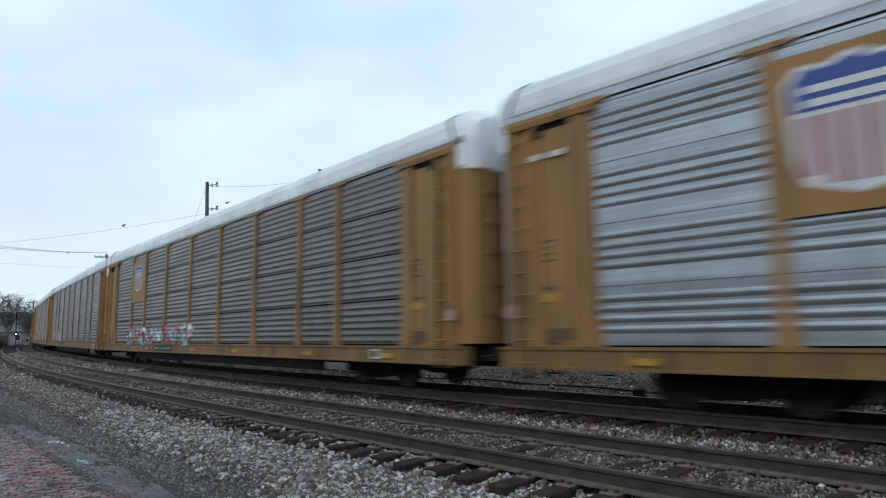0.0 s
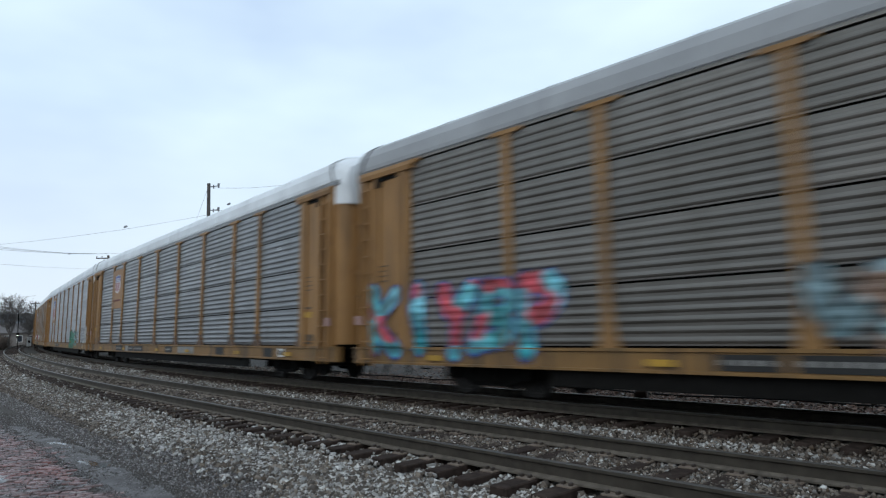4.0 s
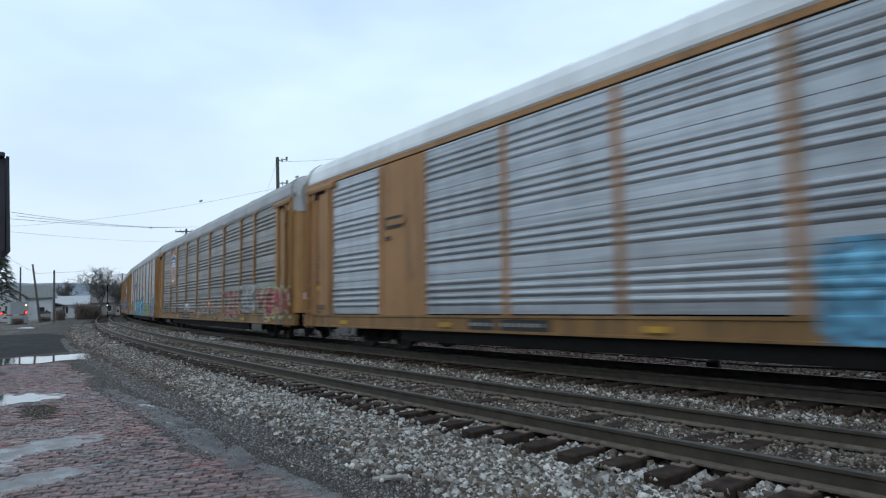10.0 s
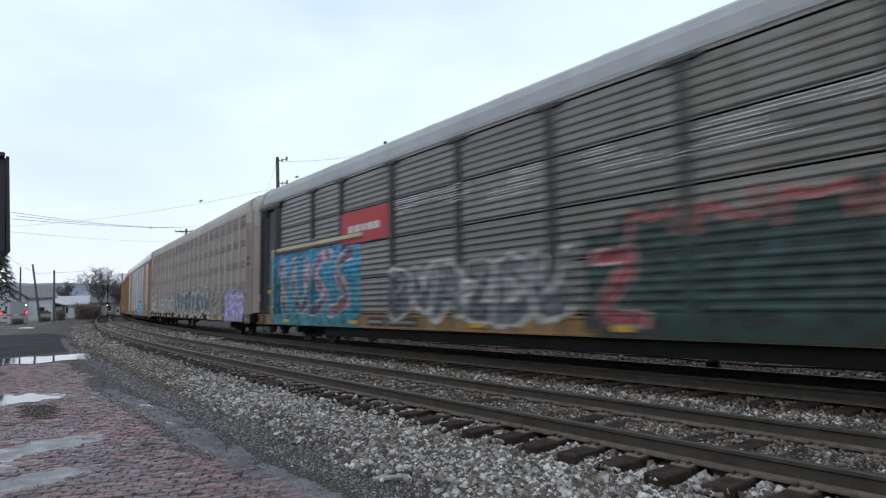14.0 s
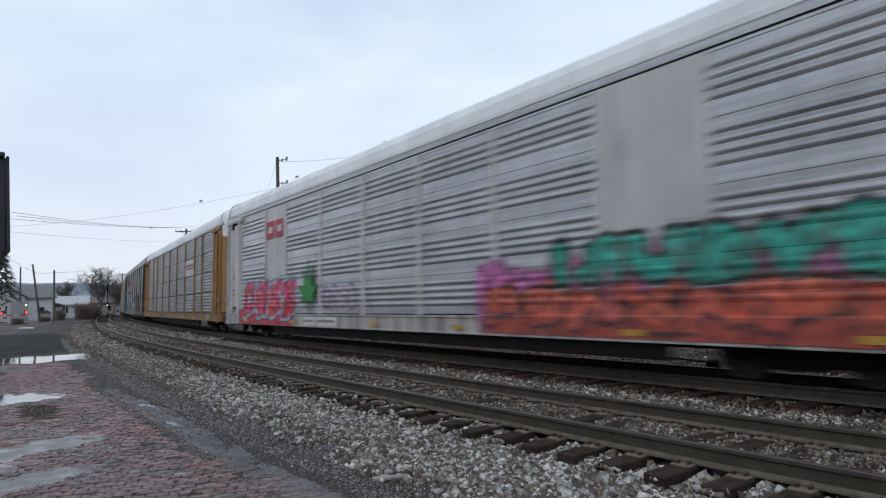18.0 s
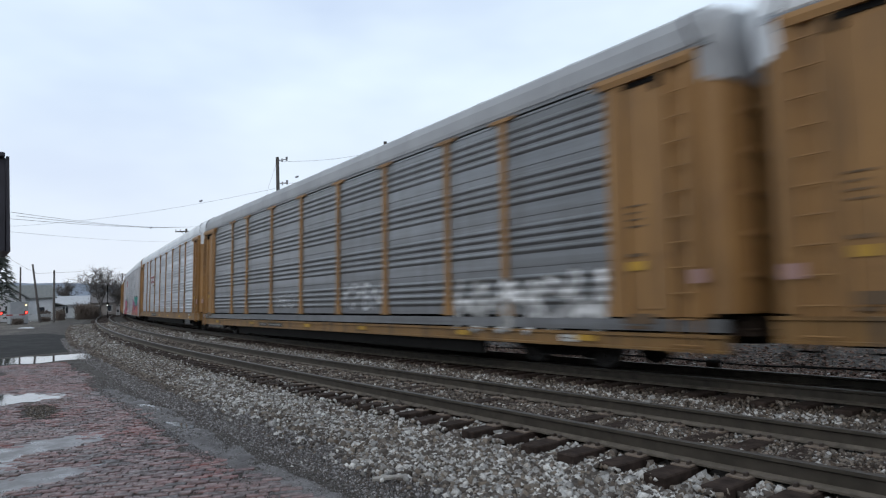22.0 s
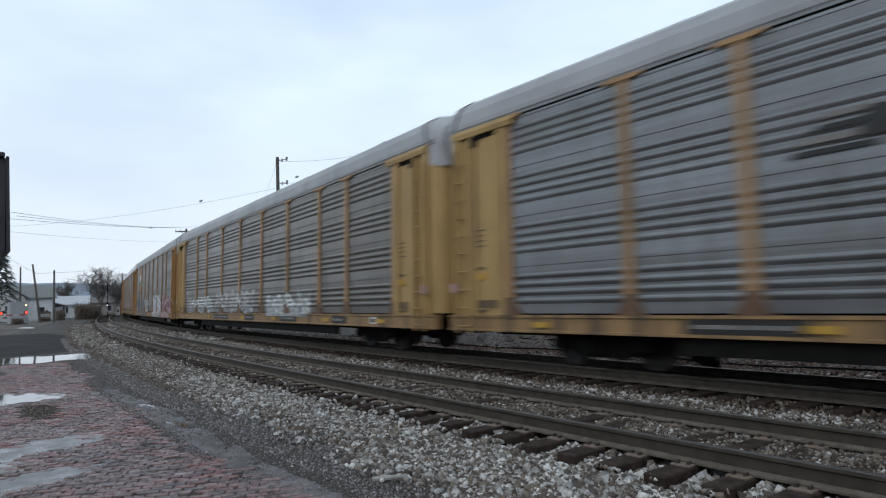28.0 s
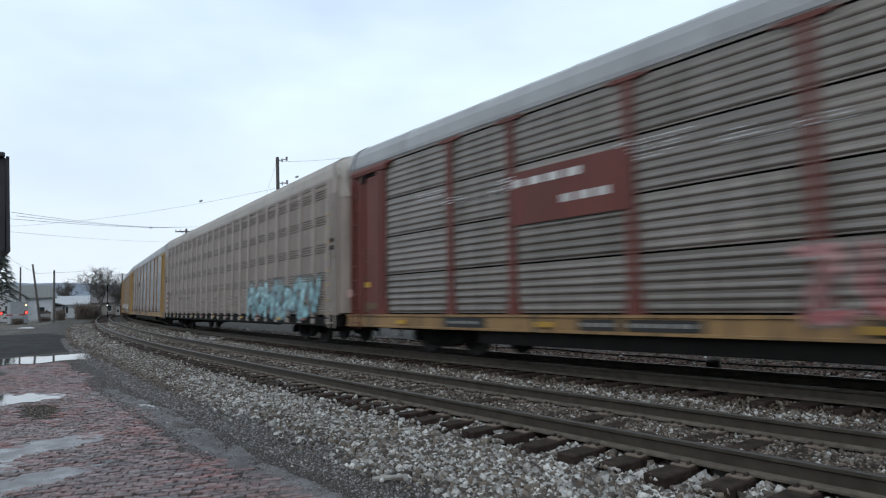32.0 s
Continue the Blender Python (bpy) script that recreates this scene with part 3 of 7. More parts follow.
def post_shape(z0, flange):
    sh = Shape()
    out = 0.055 if flange else 0.03
    sh.box(-0.085, 0.085, SIDE + 0.004, SIDE + out, z0, HEAD_Z - 0.02)
    if flange:
        # wide head and flared foot
        sh.prism([(SIDE + 0.005, HEAD_Z - 0.02), (SIDE + 0.062, HEAD_Z - 0.02), (SIDE + 0.062, HEAD_Z + 0.055), (SIDE + 0.005, HEAD_Z + 0.055)], -0.36, 0.36)
        for s in (-1, 1):
            sh.add([(s * 0.085, SIDE + 0.004, z0), (s * 0.085, SIDE + 0.055, z0), (s * 0.18, SIDE + 0.055, z0), (s * 0.18, SIDE + 0.004, z0),
                    (s * 0.085, SIDE + 0.004, z0 + 0.5), (s * 0.085, SIDE + 0.055, z0 + 0.5)],
                   [(0, 1, 2, 3), (0, 4, 5, 1), (1, 5, 2), (2, 5, 4, 3), (3, 4, 0)])
    return sh


ROOF = [(1.52, 5.02), (1.53, 5.10), (1.515, 5.33), (1.44, 5.51), (1.23, 5.645), (0.84, 5.725), (0.4, 5.76), (0.0, 5.77)]
ROOF_FULL = ROOF + [(-y, z) for y, z in ROOF[-2::-1]]


def roof_panel_shape(length, ribbed):
    """One bay of the arched roof, pressed with raised seams, as one shell."""
    inner = [(y * 0.97, z - 0.05) for y, z in reversed(ROOF_FULL)]
    up = [(y * 1.004, z + 0.012) for y, z in ROOF_FULL]
    rings, k = [(-length / 2, ROOF_FULL)], -length / 2 + 0.05
    while k < length / 2 - 0.06:
        rings += [(k - 0.034, ROOF_FULL), (k - 0.028, up), (k + 0.028, up), (k + 0.034, ROOF_FULL)]
        k += 0.47 if ribbed else length
    rings.append((length / 2, ROOF_FULL))
    v = [(x, y, z) for x, line in rings for y, z in line + inner]
    n, m = len(ROOF_FULL) * 2, len(rings)
    fs = [(r * n + i, r * n + (i + 1) % n, (r + 1) * n + (i + 1) % n, (r + 1) * n + i) for r in range(m - 1) for i in range(n)]
    return Shape().add(v, fs + [tuple(range(n - 1, -1, -1)), tuple(range((m - 1) * n, m * n))])


def roof_end_shape():
    """The pale curved hood above the doors, falling away from the roof."""
    sh = Shape()
    hood = [(y * 0.99, z - 0.015) for y, z in ROOF_FULL]
    mid = [(y * 0.97, z - 0.06 - 0.02 * (z - 5.0)) for y, z in ROOF_FULL]
    tip = [(y * 0.90, z - 0.17 - 0.05 * (z - 5.0)) for y, z in ROOF_FULL]
    n = len(hood)
    v = [(HALF - 0.24, y, z) for y, z in hood] + [(HALF - 0.02, y, z) for y, z in mid] + [(HALF + 0.17, y, z) for y, z in tip]
    v += [(HALF - 0.24, 1.49, 4.42), (HALF - 0.02, 1.42, 4.42), (HALF + 0.17, 1.24, 4.42), (HALF + 0.17, -1.24, 4.42), (HALF - 0.02, -1.42, 4.42), (HALF - 0.24, -1.49, 4.42)]
    k = 3 * n
    fs = [(r * n + i, r * n + i + 1, (r + 1) * n + i + 1, (r + 1) * n + i) for r in (0, 1) for i in range(n - 1)]
    fs += [tuple(range(2 * n, 3 * n)) + (k + 3, k + 2), (0, n, k + 1, k), (n, 2 * n, k + 2, k + 1), (n - 1, 2 * n - 1, k + 4, k + 5), (2 * n - 1, 3 * n - 1, k + 3, k + 4),
           (k, k + 1, k + 2, k + 3, k + 4, k + 5)]
    return sh.add(v, fs)


def gasket_shape():
    """The dark rubber strip where the roof meets the hood, set aslant."""
    up, low = [(y * 1.008, z + 0.014) for y, z in ROOF_FULL], [(y * 0.95, z - 0.07) for y, z in reversed(ROOF_FULL)]
    ring = up + low
    n = len(ring)
    v = [(HALF - 0.28 - 0.30 * (z - 5.02) / 0.68, y, z) for y, z in ring]
    v += [(x + 0.06, y, z) for x, y, z in v]
    return Shape().add(v, [(i, (i + 1) % n, n + (i + 1) % n, n + i) for i in range(n)] + [tuple(range(n - 1, -1, -1)), tuple(range(n, 2 * n))])


def end_door_shape():
    """Two tall end doors with rounded outer corners, ribbed across."""
    sh = Shape()
    outer = [(1.49, -0.14), (1.47, -0.02), (1.40, 0.10), (1.28, 0.19), (1.10, 0.25), (0.0, 0.28)]
    for s in (1, -1):
        v = []
        for z in (0.98, 4.44):
            v += [(HALF - 0.12 + b, s * a, z) for a, b in outer] + [(HALF - 0.2, 0.0, z), (HALF - 0.2, s * 1.3, z)]
        n = len(outer) + 2
        sh.add(v, [(i, (i + 1) % n, n + (i + 1) % n, n + i) for i in range(n)] + [tuple(range(n)), tuple(range(n, 2 * n))])
    return sh


def plate_shape(width, z0):
    """The flat plate at a car's end with a shallow pressed door field, centred on x = 0."""
    top = EAVE_Z - 0.32
    return Shape().box(-width / 2, width / 2, SIDE - 0.08, SIDE + 0.02, z0, top)


def field_shape(width, z0):
    return Shape().box(-width / 2 + 0.28, width / 2 - 0.72, SIDE + 0.02, SIDE + 0.034, z0 + 0.12, EAVE_Z - 0.47)


def hinge_post_shape(z0):
    return Shape().chamfer(-0.09, 0.09, SIDE + 0.02, SIDE + 0.09, z0, EAVE_Z - 0.32, 0.012)


def header_shape(width):
    return Shape().prism([(SIDE - 0.05, EAVE_Z - 0.318), (SIDE + 0.10, EAVE_Z - 0.318), (SIDE + 0.12, EAVE_Z - 0.22), (SIDE + 0.10, EAVE_Z - 0.14), (SIDE - 0.05, EAVE_Z - 0.14)], -width / 2 - 0.3, width / 2)


def ladder_shape(z0, top):
    sh = Shape()
    for x in (-0.2, 0.2):
        sh.box(x - 0.018, x + 0.018, SIDE + 0.09, SIDE + 0.13, z0, top)
    z = z0 + 0.15
    while z < top:
        sh.tube((-0.2, SIDE + 0.11, z), (0.2, SIDE + 0.11, z), 0.014, n=6)
        z += 0.38
    return sh


def sill_shape(lo, hi, length):
    a = SIDE + 0.03
    prof = [(a - 0.16, hi), (a + 0.03, hi), (a + 0.03, hi - 0.05), (a, hi - 0.06), (a, lo + 0.05), (a + 0.03, lo + 0.04), (a + 0.03, lo), (a - 0.16, lo)]
    return Shape().prism(prof, -length / 2, length / 2)


def foot_shape(z0):
    """A flared gusset where a post meets the sill."""
    out = [(-0.26, z0), (0.26, z0), (0.24, z0 + 0.06), (0.13, z0 + 0.20), (0.12, z0 + 0.34), (-0.12, z0 + 0.34), (-0.13, z0 + 0.20), (-0.24, z0 + 0.06)]
    n = len(out)
    v = [(x, SIDE + 0.066, z) for x, z in out] + [(x, SIDE - 0.02, z) for x, z in out]
    return Shape().add(v, [tuple(range(n)), tuple(range(2 * n - 1, n - 1, -1))] + [(i, (i + 1) % n, n + (i + 1) % n, n + i) for i in range(n)])


def underframe_shape(lo, drop=0.27):
    sh = Shape()
    sh.box(-HALF + 0.15, HALF - 0.15, -1.34, 1.34, 0.86, 0.97)
    sh.prism([(-0.35, 0.86), (-0.28, 0.50), (0.28, 0.50), (0.35, 0.86)], -HALF + 0.2, HALF - 0.2)
    for k in range(-4, 5):
        sh.box(k * 2.2 - 0.07, k * 2.2 + 0.07, -1.38, 1.38, 0.66, 0.86)
    for s in (1, -1):
        sh.box(-8.3, 8.3, s * 1.40 - 0.05, s * 1.40 + 0.05, lo - drop, lo + 0.12)
    sh.lathe_y(-3.4, 0.62, [(-1.1, 0.17), (-0.2, 0.17)], 12)
    sh.box(1.2, 2.0, 0.7, 1.2, 0.48, 0.86)
    return sh


def coupler_shape():
    sh = Shape().box(HALF - 0.1, HALF + 0.28, -0.11, 0.11, 0.70, 0.93)
    sh.chamfer(HALF + 0.26, HALF + 0.475, -0.2, 0.2, 0.66, 0.97, 0.03)
    sh.tube((HALF + 0.02, -1.1, 0.74), (HALF + 0.02, 1.1, 0.74), 0.02, n=6)
    sh.tube((HALF + 0.02, 0.9, 0.74), (HALF + 0.30, 0.3, 0.60), 0.018, n=6)
    return sh


def step_shape():
    """A bent stirrup step under a car's corner."""
    sh = Shape()
    for x in (HALF - 0.5, HALF - 0.12):
        sh.tube((x, 0, 0.62), (x, 0, 0.30), 0.018, n=6)
    sh.tube((HALF - 0.5, 0, 0.30), (HALF - 0.12, 0, 0.30), 0.018, n=6)
    return sh


def truck_frame_shape():
    """Cast side frames with bolster, springs and axle boxes."""
    sh = Shape()
    for s in (1, -1):
        y0, y1 = s * 0.93, s * 1.10
        y0, y1 = min(y0, y1), max(y0, y1)
        out = [(-1.15, 0.52), (-1.0, 0.60), (-0.42, 0.74), (0.42, 0.74), (1.0, 0.60), (1.15, 0.52), (1.15, 0.34), (0.78, 0.34), (0.40, 0.20), (-0.40, 0.20), (-0.78, 0.34), (-1.15, 0.34)]
        v = [(x, y0, z) for x, z in out] + [(x, y1, z) for x, z in out]
        n = len(out)
        sh.add(v, [(i, (i + 1) % n, n + (i + 1) % n, n + i) for i in range(n)] + [tuple(range(n)), tuple(range(n, 2 * n))])
        for x in (-0.89, 0.89):
            sh.lathe_y(x, 0.42, [(s * 1.08, 0.12), (s * 1.18, 0.12), (s * 1.20, 0.09)], 12)
        for x in (-0.22, 0.0, 0.22):
            sh.tube((x, s * 1.14, 0.28), (x, s * 1.14, 0.56), 0.075, n=8)
    sh.box(-0.22, 0.22, -1.05, 1.05, 0.56, 0.80)
    return sh


def wheelset_shape():
    """Two wheels on an axle, turning about y through the origin."""
    sh = Shape()
    for s in (1, -1):
        sh.lathe_y(0, 0, [(s * 0.66, 0.445), (s * 0.69, 0.445), (s * 0.715, 0.42), (s * 0.80, 0.415), (s * 0.80, 0.35), (s * 0.76, 0.33), (s * 0.765, 0.14), (s * 0.80, 0.11), (s * 0.86, 0.10)], 24)
        for k in range(4):
            a = k * math.tau / 4 + 0.4
            c, t = math.cos(a), math.sin(a)
            sh.tube((c * 0.23, s * 0.755, t * 0.23), (c * 0.23, s * 0.785, t * 0.23), 0.04, n=6)
    sh.lathe_y(0, 0, [(-0.95, 0.07), (0.95, 0.07)], 12)
    return sh


def side_depth(spec, x, z):
    """How far the side stands out at (x, z), over sills, posts and ribs."""
    lo, hi = spec["sill"]
    if z < hi + 0.005:
        return SIDE + 0.062
    posts = TAUPE_POSTS if spec["style"] == "taupe" else POSTS
    if any(abs(x - p) < 0.13 for p in posts):
        return SIDE + (0.056 if spec["style"] == "taupe" else 0.058)
    if abs(x) > 11.90:
        return SIDE + 0.09
    if spec["style"] == "taupe":
        return SIDE + (0.052 if z < 1.7 else 0.03)
    pr = spec["profile"]
    return SIDE + float(np.interp(z, pr[1], pr[0]))


# strokes of each sign on a grid of three by five nodes, a to c above, m to o below
SIGNS = {"A": "mdbfo gi", "B": "am abfhg hlnm", "C": "fbdjnl", "D": "am abflnm", "E": "camo gi", "G": "fbdjnlih", "H": "am co gi", "I": "bn", "K": "am cgo", "M": "mahco", "N": "maoc",
         "O": "bdjnlfb", "P": "ma abfhg", "R": "ma abfhg ho", "S": "cbdhlnm", "T": "ac bn", "U": "ajnlc", "V": "anc", "W": "amhoc", "Y": "ahc hn", "Z": "acmo"}


def rounded(pts):
    """Cut the corners of a line of points, its ends kept."""
    if len(pts) < 3:
        return pts
    out = [pts[0]]
    for (ax, ay), (bx, by) in zip(pts, pts[1:]):
        out += [(ax * 0.72 + bx * 0.28, ay * 0.72 + by * 0.28), (ax * 0.28 + bx * 0.72, ay * 0.28 + by * 0.72)]
    return out + [pts[-1]]


def letter_field(rng, n, asp, amp, forms=""):
    """Strokes of n sprayed glyph shapes over a strip asp wide and 1 high, glyph by glyph."""
    glyphs, keys = [], sorted(SIGNS)
    for k in range(n):
        cx, w = (k + 0.5) * asp / n, asp / n * 0.36
        tall = amp * rng.uniform(0.88, 1.0)
        mid, lean = 0.5 + (amp - tall) * rng.uniform(-0.6, 0.6), rng.uniform(-0.05, 0.12)
        form = SIGNS[forms[k % len(forms)] if forms else keys[rng.integers(0, len(keys))]]
        nodes = {}
        for i, c in enumerate("abcdefghijklmno"):
            a, b = i % 3 - 1, 1 - (i // 3) / 2
            nodes[c] = (cx + a * w + b * lean * 0.6 + rng.uniform(-0.02, 0.02), mid + b * tall + rng.uniform(-0.02, 0.02))
        segs = []
        for run in form.split():
            pts = rounded([nodes[c] for c in run])
            segs += list(zip(pts, pts[1:]))
        glyphs.append(segs)
    return glyphs


def seg_dist(px, py, a, b):
    ax, ay = a
    dx, dy = b[0] - ax, b[1] - ay
    t = np.clip(((px - ax) * dx + (py - ay) * dy) / (dx * dx + dy * dy + 1e-9), 0, 1)
    return np.hypot(px - ax - t * dx, py - ay - t * dy)


def graffiti(car, spec, q0, q1, z0, z1, n, fills, edge, back=None, thick=0.13, seed=1, rimw=0.03, single=False, layer=0, halo=0.0, forms="", dark=None, square=False):
    """Sprayed shapes laid over ribs, posts and sill, with soft edges."""
    rng = np.random.default_rng(seed)
    z0 = max(z0, spec["sill"][0] + 0.01)
    qs = np.arange(q0, q1, 0.042)
    zs = set(np.round(np.arange(z0, z1, 0.05), 3))
    if spec["style"] != "taupe":
        zs |= {round(z, 3) for z in spec["profile"][1] if spec["sill"][1] + 0.02 < z < z1}
    zs = np.array(sorted(zs))
    Q, Z = np.meshgrid(qs, zs, indexing="ij")
    hgt = z1 - z0
    px, py = (Q - q0) / hgt, (Z - z0) / hgt
    asp = (q1 - q0) / hgt
    wob = np.array([[noise.noise((a * 2.2, b * 2.2, seed * 3.1)) for b in py[0]] for a in px[:, 0]])
    curl = np.array([[noise.noise((a * 4.6, b * 4.6, seed * 2.3 + 11)) for b in py[0]] for a in px[:, 0]])
    wx, wy = px + wob * 0.06 + curl * 0.035, py + wob[::-1] * 0.05 + curl[:, ::-1] * 0.03
    n = n if single else max(n, int(round(asp / 0.62)))
    blot = np.array([[noise.noise((a * 3.4 + 7, b * 3.4, seed * 1.7)) for b in py[0]] for a in px[:, 0]])
    fine = np.array([[noise.noise((a * 8.0, b * 9.0, seed * 0.9 + 5)) for b in py[0]] for a in px[:, 0]])
    lo, hi = np.array(fills[0]), np.array(fills[-1])
    mixv = np.clip(py + wob * 0.8, 0, 1)[..., None]
    col = lo * (1 - mixv) + hi * mixv
    if len(fills) > 2:
        spot = np.clip((blot - 0.08) * 8, 0, 1)[..., None]
        col = col * (1 - spot) + np.array(fills[1]) * spot
    base, col = col, np.zeros(col.shape) + np.array(edge)
    alpha = np.zeros(Q.shape)
    body = thick * 0.74 * (1 + 0.25 * curl) - rimw * 0.3
    for k, segs in enumerate(letter_field(rng, n, asp, max(0.18, 0.47 - thick * 0.8 - rimw - halo), forms)):
        # each glyph lies over the one before: shade, dark outline, bright rim, fill
        d = np.full(Q.shape, 9.0)
        for a, b in segs:
            d = np.minimum(d, seg_dist(wx, wy, a, b))
        tone = base * (0.82 + 0.3 * ((k * 0.37) % 1.0))
        tone = tone * (1 + np.clip((fine - 0.14) * 4, 0, 0.5))[..., None]
        rim = np.clip((d - body) / 0.018, 0, 1)[..., None]
        tone = tone * (1 - rim) + np.array(edge) * rim
        if halo:
            far = np.clip((d - body - rimw) / 0.02, 0, 1)[..., None]
            tone = tone * (1 - far) + np.array(dark or BLK) * far
        here = np.clip((body + rimw + halo + 0.02 - d) / 0.03, 0, 1)
        col = col * (1 - here[..., None]) + tone * here[..., None]
        alpha = np.maximum(alpha, here)
    alpha = alpha * np.clip((1.0 + 0.12 * curl - py) * 14, 0, 1)
    if back is not None:
        top = 0.86 + 0.12 * np.sin(px * 5.1 + seed) + 0.25 * wob
        if square:
            top = top * 0 + 0.99
        fade = np.minimum.reduce([px * 4, (asp - px) * 4, (top - py) * 9]) * (3 if square else 1) + fine * (0.2 if square else 0.8)
        ba = np.clip(fade, 0, 1)
        a2 = alpha[..., None]
        shade = np.clip((blot - 0.05) * 7, 0, 1)[..., None]
        bcol = np.array(back) * (1 - shade) + np.array(back) * 0.72 * shade
        col = col * a2 + bcol * (1 - a2)
        alpha = np.maximum(alpha * np.clip((top + 0.1 - py) * 9, 0, 1), ba)
    col = col * (0.80 + 0.35 * np.clip(fine, -0.5, 0.5))[..., None]
    alpha = alpha * np.clip(0.92 + 0.5 * fine, 0.35, 0.96)
    ni, nj = Q.shape
    verts, index, cols = [], -np.ones((ni, nj), int), []
    keep = alpha > 0.03
    cellk = keep[:-1, :-1] | keep[1:, :-1] | keep[:-1, 1:] | keep[1:, 1:]
    use = np.zeros((ni, nj), bool)
    for a, b in ((0, 0), (1, 0), (0, 1), (1, 1)):
        use[a:ni - 1 + a, b:nj - 1 + b] |= cellk
    dep = {}
    for i, j in zip(*np.nonzero(use)):
        x, z = CAR_LEN / 2 - Q[i, j], Z[i, j]
        index[i, j] = len(verts)
        verts.append((x, side_depth(spec, x, z) + 0.006 + layer * 0.004, z))
        cols.append((*np.clip(col[i, j], 0, 1), alpha[i, j]))
    faces = [(int(index[i, j]), int(index[i, j + 1]), int(index[i + 1, j + 1]), int(index[i + 1, j])) for i, j in zip(*np.nonzero(cellk))]
    if not faces:
        return
    me = bpy.data.meshes.new("graffiti")
    me.from_pydata(verts, [], faces)
    at = me.attributes.new("paint", "FLOAT_COLOR", "POINT")
    at.data.foreach_set("color", np.array(cols, np.float32).reshape(-1))
    me.materials.append(spray())
    part("graffiti", me, spray(), car, spec.get("tag_label", "sprayed graffiti lettering shapes"))


def flat_sign(car, name, q0, q1, z0, z1, mat, proud=0.05, label=""):
    sh = Shape().box(CAR_LEN / 2 - q1, CAR_LEN / 2 - q0, SIDE + proud - 0.012, SIDE + proud, z0, z1)
    return part(name, sh.mesh(name, mat), mat, car, label)


def outline_sign(car, name, q0, z0, w, h, outline, mat, proud, label=""):
    """A flat figure given by an outline in its own unit square."""
    v = [(CAR_LEN / 2 - q0 - a * w, SIDE + proud, z0 + b * h) for a, b in outline]
    n = len(v)
    v += [(x, y - 0.004, z) for x, y, z in v]
    sh = Shape().add(v, [tuple(range(n)), tuple(range(2 * n - 1, n - 1, -1))] + [(i, (i + 1) % n, n + (i + 1) % n, n + i) for i in range(n)])
    return part(name, sh.mesh(name, mat), mat, car, label)


SHIELD = [(0.0, 0.86), (0.12, 0.97), (0.3, 0.93), (0.5, 1.0), (0.7, 0.93), (0.88, 0.97), (1.0, 0.86), (0.97, 0.3), (0.88, 0.1), (0.5, 0.0), (0.12, 0.1), (0.03, 0.3)]


def shield_logo(car, q0, z0, w, h, proud=0.03):
    white, blue, red = paint("logo_white", (0.62, 0.62, 0.62), 0.3), paint("logo_blue", (0.06, 0.09, 0.30), 0.3), paint("logo_red", (0.36, 0.16, 0.18), 0.3)
    outline_sign(car, "emblem", q0, z0, w, h, SHIELD, white, proud, "white-edged shield emblem")
    top = [(a * 0.9 + 0.05, 0.60 + (b - 0.6) * 0.9) for a, b in SHIELD if b > 0.8] + [(0.95, 0.62), (0.05, 0.62)]
    outline_sign(car, "emblem_field", q0, z0, w, h, top, blue, proud + 0.006, "blue shield top")
    for zz in (0.80, 0.70):
        outline_sign(car, "emblem_bar", q0, z0, w, h, [(0.14, zz), (0.86, zz), (0.86, zz - 0.055), (0.14, zz - 0.055)], white, proud + 0.012)
    for k in range(5):
        a = 0.10 + k * 0.17
        b = 0.16 if k in (0, 4) else 0.09
        outline_sign(car, "emblem_stripe", q0, z0, w, h, [(a, 0.58), (a + 0.11, 0.58), (a + 0.11, b), (a, b)], red, proud + 0.006)


def horse_logo(car, q0, z0, w, h, dark, light, proud=0.042):
    """Slanted bars that thicken to one side, as on the car's side."""
    for k in range(4):
        b = k * 0.25
        outline_sign(car, "emblem_bar", q0, z0, w, h, [(0.0 + b * 0.3, b), (0.55, b + 0.02), (0.55, b + 0.14), (0.06 + b * 0.3, b + 0.12)], light if k % 2 else dark, proud)
    outline_sign(car, "emblem_bar", q0, z0, w, h, [(0.42, 0.25), (0.7, 0.2), (0.74, 0.8), (0.5, 0.85)], dark, proud + 0.006)
    outline_sign(car, "emblem_bar", q0, z0, w, h, [(0.76, 0.3), (1.0, 0.3), (1.02, 0.95), (0.82, 0.9)], dark, proud + 0.006)


def leaf_figure(car, q0, z0, w, h):
    """A sprayed dark-edged green leaf with pointed fingers."""
    for k, mat, pr in ((1.0, paint("leaf_edge", (0.01, 0.06, 0.02), 0.3), 0.082), (0.86, paint("leaf_green", (0.02, 0.20, 0.05), 0.3), 0.088)):
        pts = []
        for i, (ang, r) in enumerate(((-80, 0.30), (-35, 0.12), (-20, 0.42), (0, 0.25), (18, 0.52), (40, 0.25), (58, 0.56), (74, 0.28), (90, 0.62), (106, 0.28), (122, 0.56), (140, 0.25), (162, 0.52), (180, 0.25), (200, 0.42), (215, 0.12))):
            pts.append((0.5 + r * k * math.cos(radians(ang)) * 0.95, 0.38 + r * k * math.sin(radians(ang))))
        outline_sign(car, "leaf_figure", q0, z0, w, h, pts, mat, pr, "sprayed green leaf figure")


